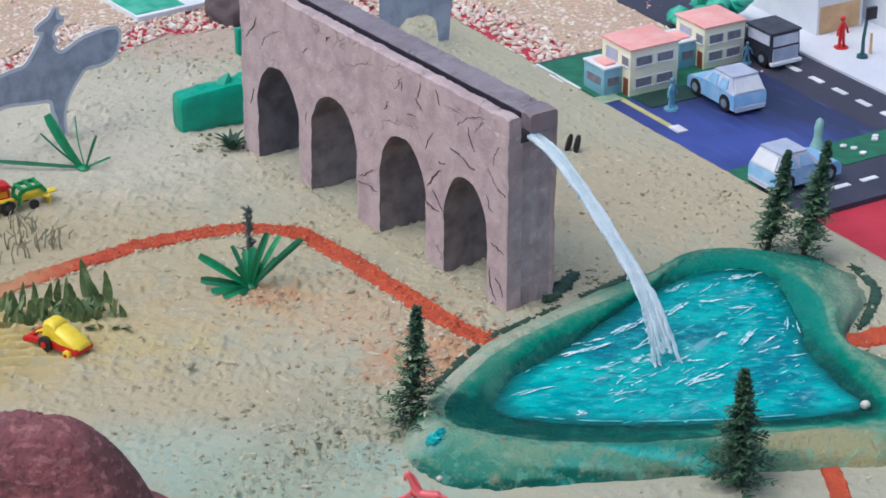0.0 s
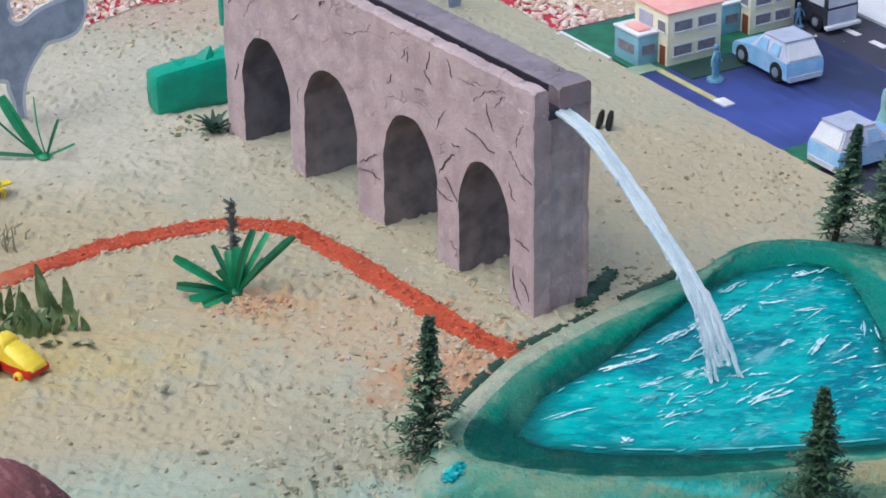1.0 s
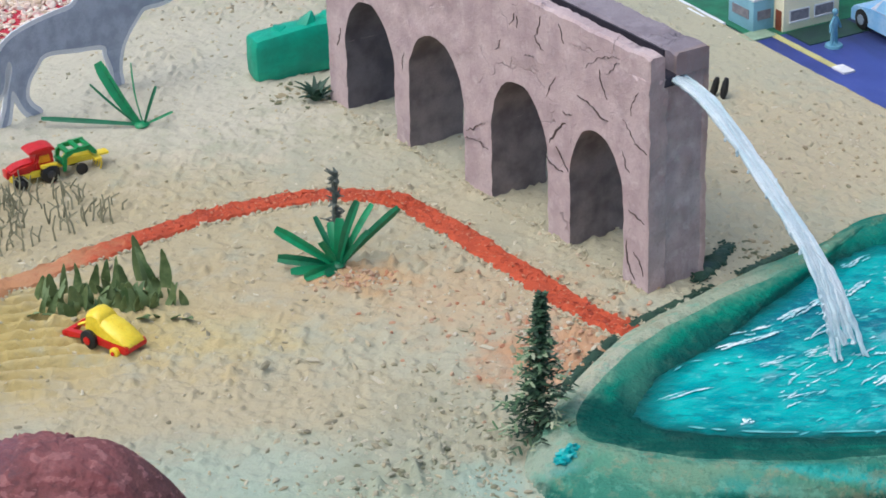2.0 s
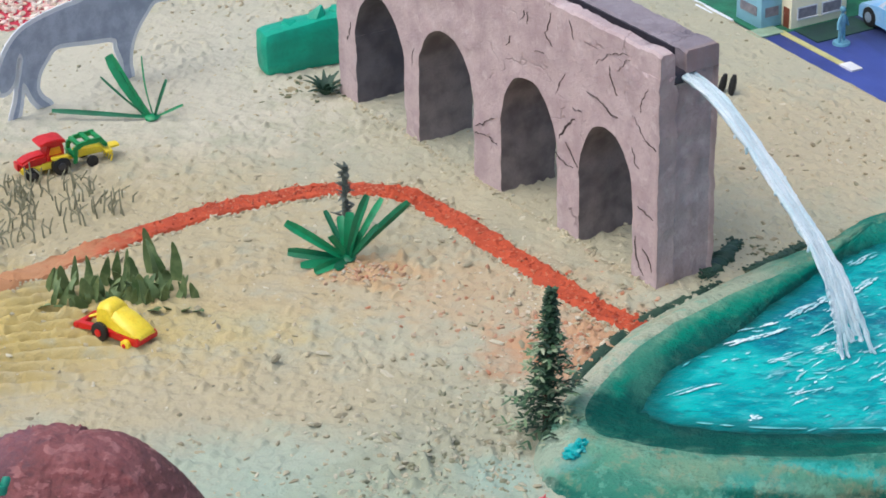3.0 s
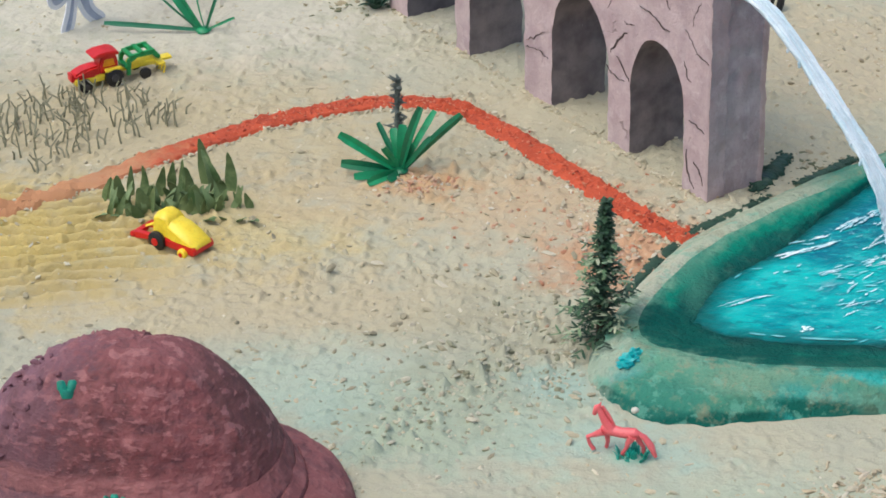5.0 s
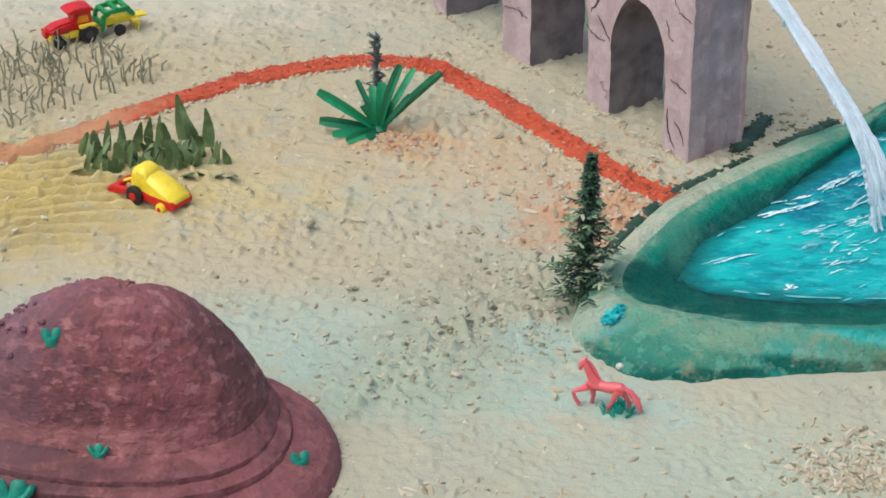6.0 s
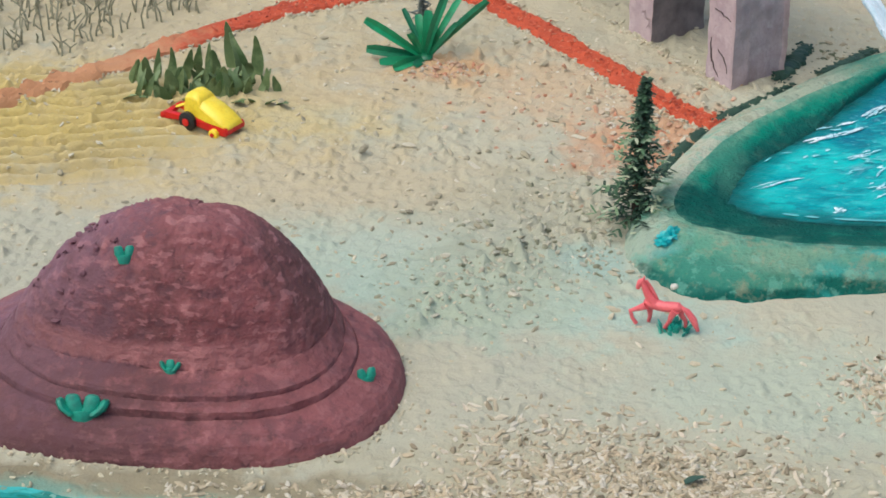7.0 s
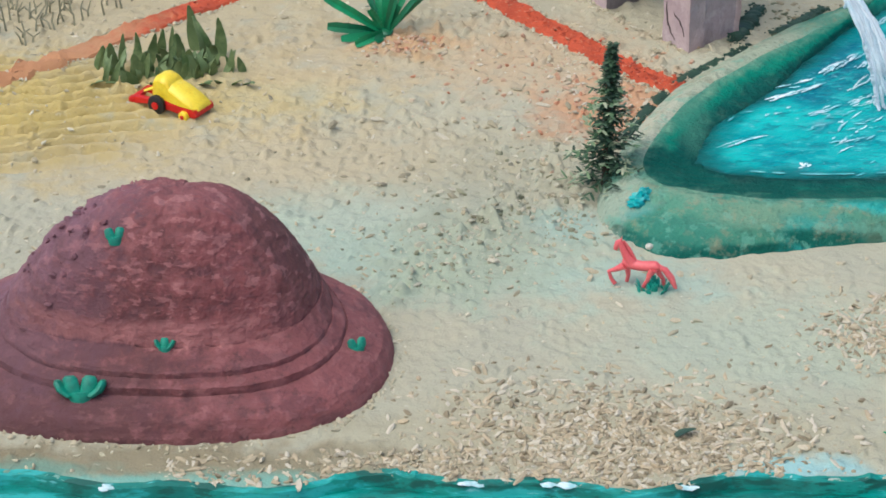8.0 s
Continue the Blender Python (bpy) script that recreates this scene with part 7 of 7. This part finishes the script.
def paper_jeep(x, y):
    car = thing("paper_jeep", "black and silver folded paper off-road car by the houses", "paper car", 0, 0, 0, 0, "paper cars")
    car.matrix_world = TURN @ pose(x, -y, -0.001, 0, 0, -90)
    bm = bmesh.new()
    prism(bm, [(-0.027, 0.006), (0.030, 0.006), (0.030, 0.022), (-0.010, 0.022), (-0.012, 0.019), (-0.027, 0.018)], -0.018, 0.018)
    part("body", bm, SLATE, car)
    bm = bmesh.new()
    prism(bm, [(-0.013, 0.022), (0.030, 0.022), (0.029, 0.036), (-0.009, 0.036)], -0.0175, 0.0175)
    part("cabin", bm, SLATE, car, "dark cabin")
    bm = bmesh.new()
    box(bm, (-0.012, -0.019, 0.036), (0.031, 0.019, 0.0385), 0.0008)
    part("roof", bm, mat("printed_black", (0.055, 0.065, 0.085), (0.04, 0.045, 0.06), 60), car, "dark roof")
    bm = bmesh.new()
    box(bm, (0.0300, -0.016, 0.008), (0.0312, 0.016, 0.021))
    part("tailgate", bm, SILVER, car, "silver back panel")
    bm = bmesh.new()
    box(bm, (0.0292, -0.0155, 0.0235), (0.0306, 0.0155, 0.0345))
    part("window", bm, PALEGLASS, car)
    bm = bmesh.new()
    box(bm, (0.029, -0.019, 0.004), (0.0345, 0.019, 0.0075), 0.001)
    part("bumper", bm, WHITECARD, car, "white bumper")
    for s in (-1, 1):
        bm = bmesh.new()
        box(bm, (-0.008, s * 0.0175 - 0.0006, 0.0240), (0.0265, s * 0.0175 + 0.0006, 0.0345))
        part("window", bm, PALEGLASS, car)
        for xx in (-0.020, 0.018):
            bm = bmesh.new()
            wheel(bm, (xx, s * 0.0175, 0.0085), 0.0085, 0.005)
            wh = part("wheel", bm, BLACKP, car)
            bm = bmesh.new()
            wheel(bm, (xx, s * 0.0203, 0.0085), 0.0040, 0.001)
            part("hub", bm, GLASSP, wh)


paper_jeep(0.219, 0.030)


def paper_house(x, y, width, depth, height, wall, annex, label):
    """Front face at y, running along x; depth goes back from the car park."""
    h = thing("paper_house", label, "paper house", 0, 0, 0, 0, "paper houses")
    h.matrix_world = TURN @ pose(x, -y, -0.001)
    bm = bmesh.new()
    box(bm, (0, 0, 0), (width, depth, height), 0.0005)
    part("wall", bm, wall, h, "cream printed walls")
    bm = bmesh.new()
    box(bm, (-0.0015, -0.0015, height), (width + 0.0015, depth + 0.0015, height + 0.0018), 0.0004)
    part("roof", bm, PINK, h, "flat pink roof")
    bm = bmesh.new()
    box(bm, (-0.0007, 0.0025, 0), (0.0002, 0.0100, 0.0175))
    part("door", bm, DOORM, h, "brown door")
    places = [("front", a, z) for z in (0.0085, height - 0.0165) for a in (width * 0.12, width * 0.56)] + [("side", 0.003, height - 0.0165)]
    for face, a, z in places:
        w = width * 0.32 if face == "front" else 0.010
        bm, rim, sill = bmesh.new(), bmesh.new(), bmesh.new()
        if face == "front":
            box(bm, (a, -0.0009, z), (a + w, 0.0002, z + 0.0085))
            box(rim, (a - 0.001, -0.0006, z - 0.001), (a + w + 0.001, 0.0002, z + 0.0095))
            box(sill, (a - 0.001, -0.0017, z - 0.0014), (a + w + 0.001, 0.0002, z - 0.0002))
        else:
            box(bm, (-0.0009, a, z), (0.0002, a + w, z + 0.0085))
            box(rim, (-0.0006, a - 0.001, z - 0.001), (0.0002, a + w + 0.001, z + 0.0095))
            box(sill, (-0.0017, a - 0.001, z - 0.0014), (0.0002, a + w + 0.001, z - 0.0002))
        win = part("window", bm, WINDOW, h, "grey printed window")
        part("window_frame", rim, WHITECARD, win)
        part("sill", sill, WHITECARD, win)
    bm = bmesh.new()
    box(bm, (-0.0007, depth * 0.45, 0.022), (0.0002, depth * 0.85, height - 0.006))
    part("window", bm, SILVER, h, "tall grey side window")
    if annex:
        bm = bmesh.new()
        box(bm, (-0.021, 0.013, 0), (0.0, 0.048, 0.027), 0.0005)
        a = part("annex", bm, AQUA, h, "low pale blue annex")
        bm = bmesh.new()
        box(bm, (-0.022, 0.012, 0.027), (-0.0005, 0.049, 0.029), 0.0004)
        part("annex_roof", bm, WHITECARD, a, "white roof rim")
        bm = bmesh.new()
        box(bm, (-0.017, 0.018, 0.0285), (-0.004, 0.040, 0.031), 0.001)
        part("roof_garden", bm, PINK, a, "pink patch on the roof")
        bm = bmesh.new()
        box(bm, (-0.0217, 0.019, 0.010), (-0.0205, 0.042, 0.018))
        part("annex_window", bm, WINDOW, a)
        bm = bmesh.new()
        box(bm, (-0.017, 0.0122, 0.010), (-0.004, 0.0135, 0.018))
        part("annex_window", bm, WINDOW, a)
    return h


paper_house(0.0388, 0.047, 0.057, 0.048, 0.047, CREAM, True, "cream folded paper house with pink roof and blue annex")
paper_house(0.1440, 0.0255, 0.050, 0.048, 0.043, CREAM, True, "cream folded paper house with pink roof by the off-road car")


def toy_figure(x, y, material, tall, label, turn=0):
    bm = bmesh.new()
    k = tall / 0.033
    tube(bm, [(0, 0, 0), (0, 0, 0.0022)], [0.0075 * k, 0.0070 * k], 14)
    for s in (-1, 1):
        tube(bm, [(s * 0.0036 * k, 0, 0.002), (s * 0.0026 * k, 0, 0.009 * k), (s * 0.0014 * k, 0, 0.016 * k)], [0.0014 * k, 0.0016 * k, 0.0019 * k], 8)
        tube(bm, [(s * 0.002 * k, 0, 0.025 * k), (s * 0.006 * k, 0, 0.020 * k), (s * 0.0075 * k, -0.001, 0.0145 * k)], [0.0013 * k, 0.0012 * k, 0.001 * k], 8)
    tube(bm, [(0, 0, 0.014 * k), (0, 0, 0.021 * k), (0, 0, 0.0265 * k)], [0.0024 * k, 0.0030 * k, 0.0018 * k], 10)
    ball(bm, (0, 0, 0.0300 * k), 0.0026 * k, (1, 1, 1.15), 2)
    single("toy_figure", bm, material, label, "toy figure", TURN @ pose(x, -y, -0.001, 0, 0, turn), "toy figures")


PALETEAL = mat("pale_teal_plastic", (0.15, 0.37, 0.50), None, 120, 0.4, 0.1)
toy_figure(0.055, 0.094, PALETEAL, 0.033, "plain pale teal plastic figure on a round base", 20)
toy_figure(0.1915, 0.034, mat("steel_blue_plastic", (0.13, 0.27, 0.42), None, 120, 0.4, 0.1), 0.024, "plain steel blue plastic figure between house and off-road car", -15)
toy_figure(0.300, 0.050, REDP, 0.036, "plain red plastic figure on a round base", 10)
bm = bmesh.new()
tube(bm, [(0, 0, 0), (0, 0, 0.004), (0.001, 0, 0.012), (0.001, 0, 0.022), (0.002, 0, 0.028), (0.002, 0, 0.031)], [0.0075, 0.006, 0.0040, 0.0042, 0.0038, 0.001], 12)
single("teal_cone", bm, mat("mint_plastic", (0.30, 0.55, 0.50), None, 120, 0.4), "pale mint plastic cone on the lawn verge", "plastic piece", TURN @ pose(0.112, -0.243, -0.001))

post = thing("street_sign", "thin dark toy street sign on the pale pavement", "street sign")
post.matrix_world = TURN @ pose(0.300, -0.083, 0.0006)
bm = bmesh.new()
tube(bm, [(0, 0, 0), (0, 0, 0.003), (0, 0, 0.0035)], [0.006, 0.0055, 0.002], 12)
tube(bm, [(0, 0, 0.003), (0, 0, 0.020), (0.004, 0, 0.052)], [0.0022, 0.0018, 0.0014], 8)
part("pole", bm, mat("dark_teal_plastic", (0.02, 0.10, 0.11), None, 120, 0.4), post)
bm = bmesh.new()
box(bm, (0.001, -0.0035, 0.040), (0.013, 0.001, 0.053), 0.001)
part("sign_box", bm, BLACKP, post, "black box")
bm = bmesh.new()
tube(bm, [(0.014, 0.004, 0), (0.014, 0.004, 0.022)], [0.0018, 0.0012], 8)
part("side_stick", bm, TAN, post)


def paper_block(x0, x1, y0, y1, h, walls, label):
    t = thing("paper_building", label, "paper building", 0, 0, 0, 0, "paper buildings")
    t.matrix_world = TURN @ pose(x0, -y1, 0.0006)
    bm = bmesh.new()
    box(bm, (0, 0, 0), (x1 - x0, y1 - y0, h), 0.0006)
    part("wall", bm, walls, t)
    bm = bmesh.new()
    box(bm, (-0.002, -0.002, h), (x1 - x0 + 0.002, y1 - y0 + 0.002, h + 0.002))
    part("roof", bm, WHITECARD, t)
    bm = bmesh.new()
    box(bm, (0.003, -0.0008, 0.001), (x1 - x0 - 0.004, 0.0002, min(0.030, h * 0.5)))
    part("front_panel", bm, TAN, t, "tan printed shop front")
    return t


paper_block(0.300, 0.36, -0.16, 0.010, 0.062, WHITECARD, "white folded paper building with a tan front")
paper_block(0.375, 0.46, -0.10, 0.055, 0.075, WHITECARD, "tall white folded paper building on pale pavement")
bm = bmesh.new()
for k in range(16):
    rnd = random.Random(40 + k)
    ball(bm, (rnd.uniform(-0.03, 0.03), rnd.uniform(-0.02, 0.02), rnd.uniform(0.008, 0.04)), rnd.uniform(0.007, 0.014), (1.3, 1, 0.8), 2, 0, 0.5)
single("paper_shrub", bm, mat("sea_green", (0.02, 0.36, 0.24), (0.10, 0.48, 0.36), 60, 0.6), "crumpled sea-green paper shrub behind the houses", "shrub", TURN @ pose(0.225, 0.075, -0.004))

# ---- boards lying on the gravel ----
t = thing("green_board", "green painted card with a white border on gravel", "card", -0.400, 0.664, -0.0045, 38)
bm = bmesh.new()
box(bm, (0.0, 0.0, 0.0), (0.13, 0.16, 0.006), 0.0006)
part("card", bm, WHITECARD, t, "white card")
bm = bmesh.new()
box(bm, (0.002, 0.006, 0.0055), (0.060, 0.155, 0.0068), 0.0002)
part("painted_sheet", bm, mat("mottled_green", (0.02, 0.34, 0.20), (0.12, 0.5, 0.36), 50, 0.6), t, "mottled green sheet")
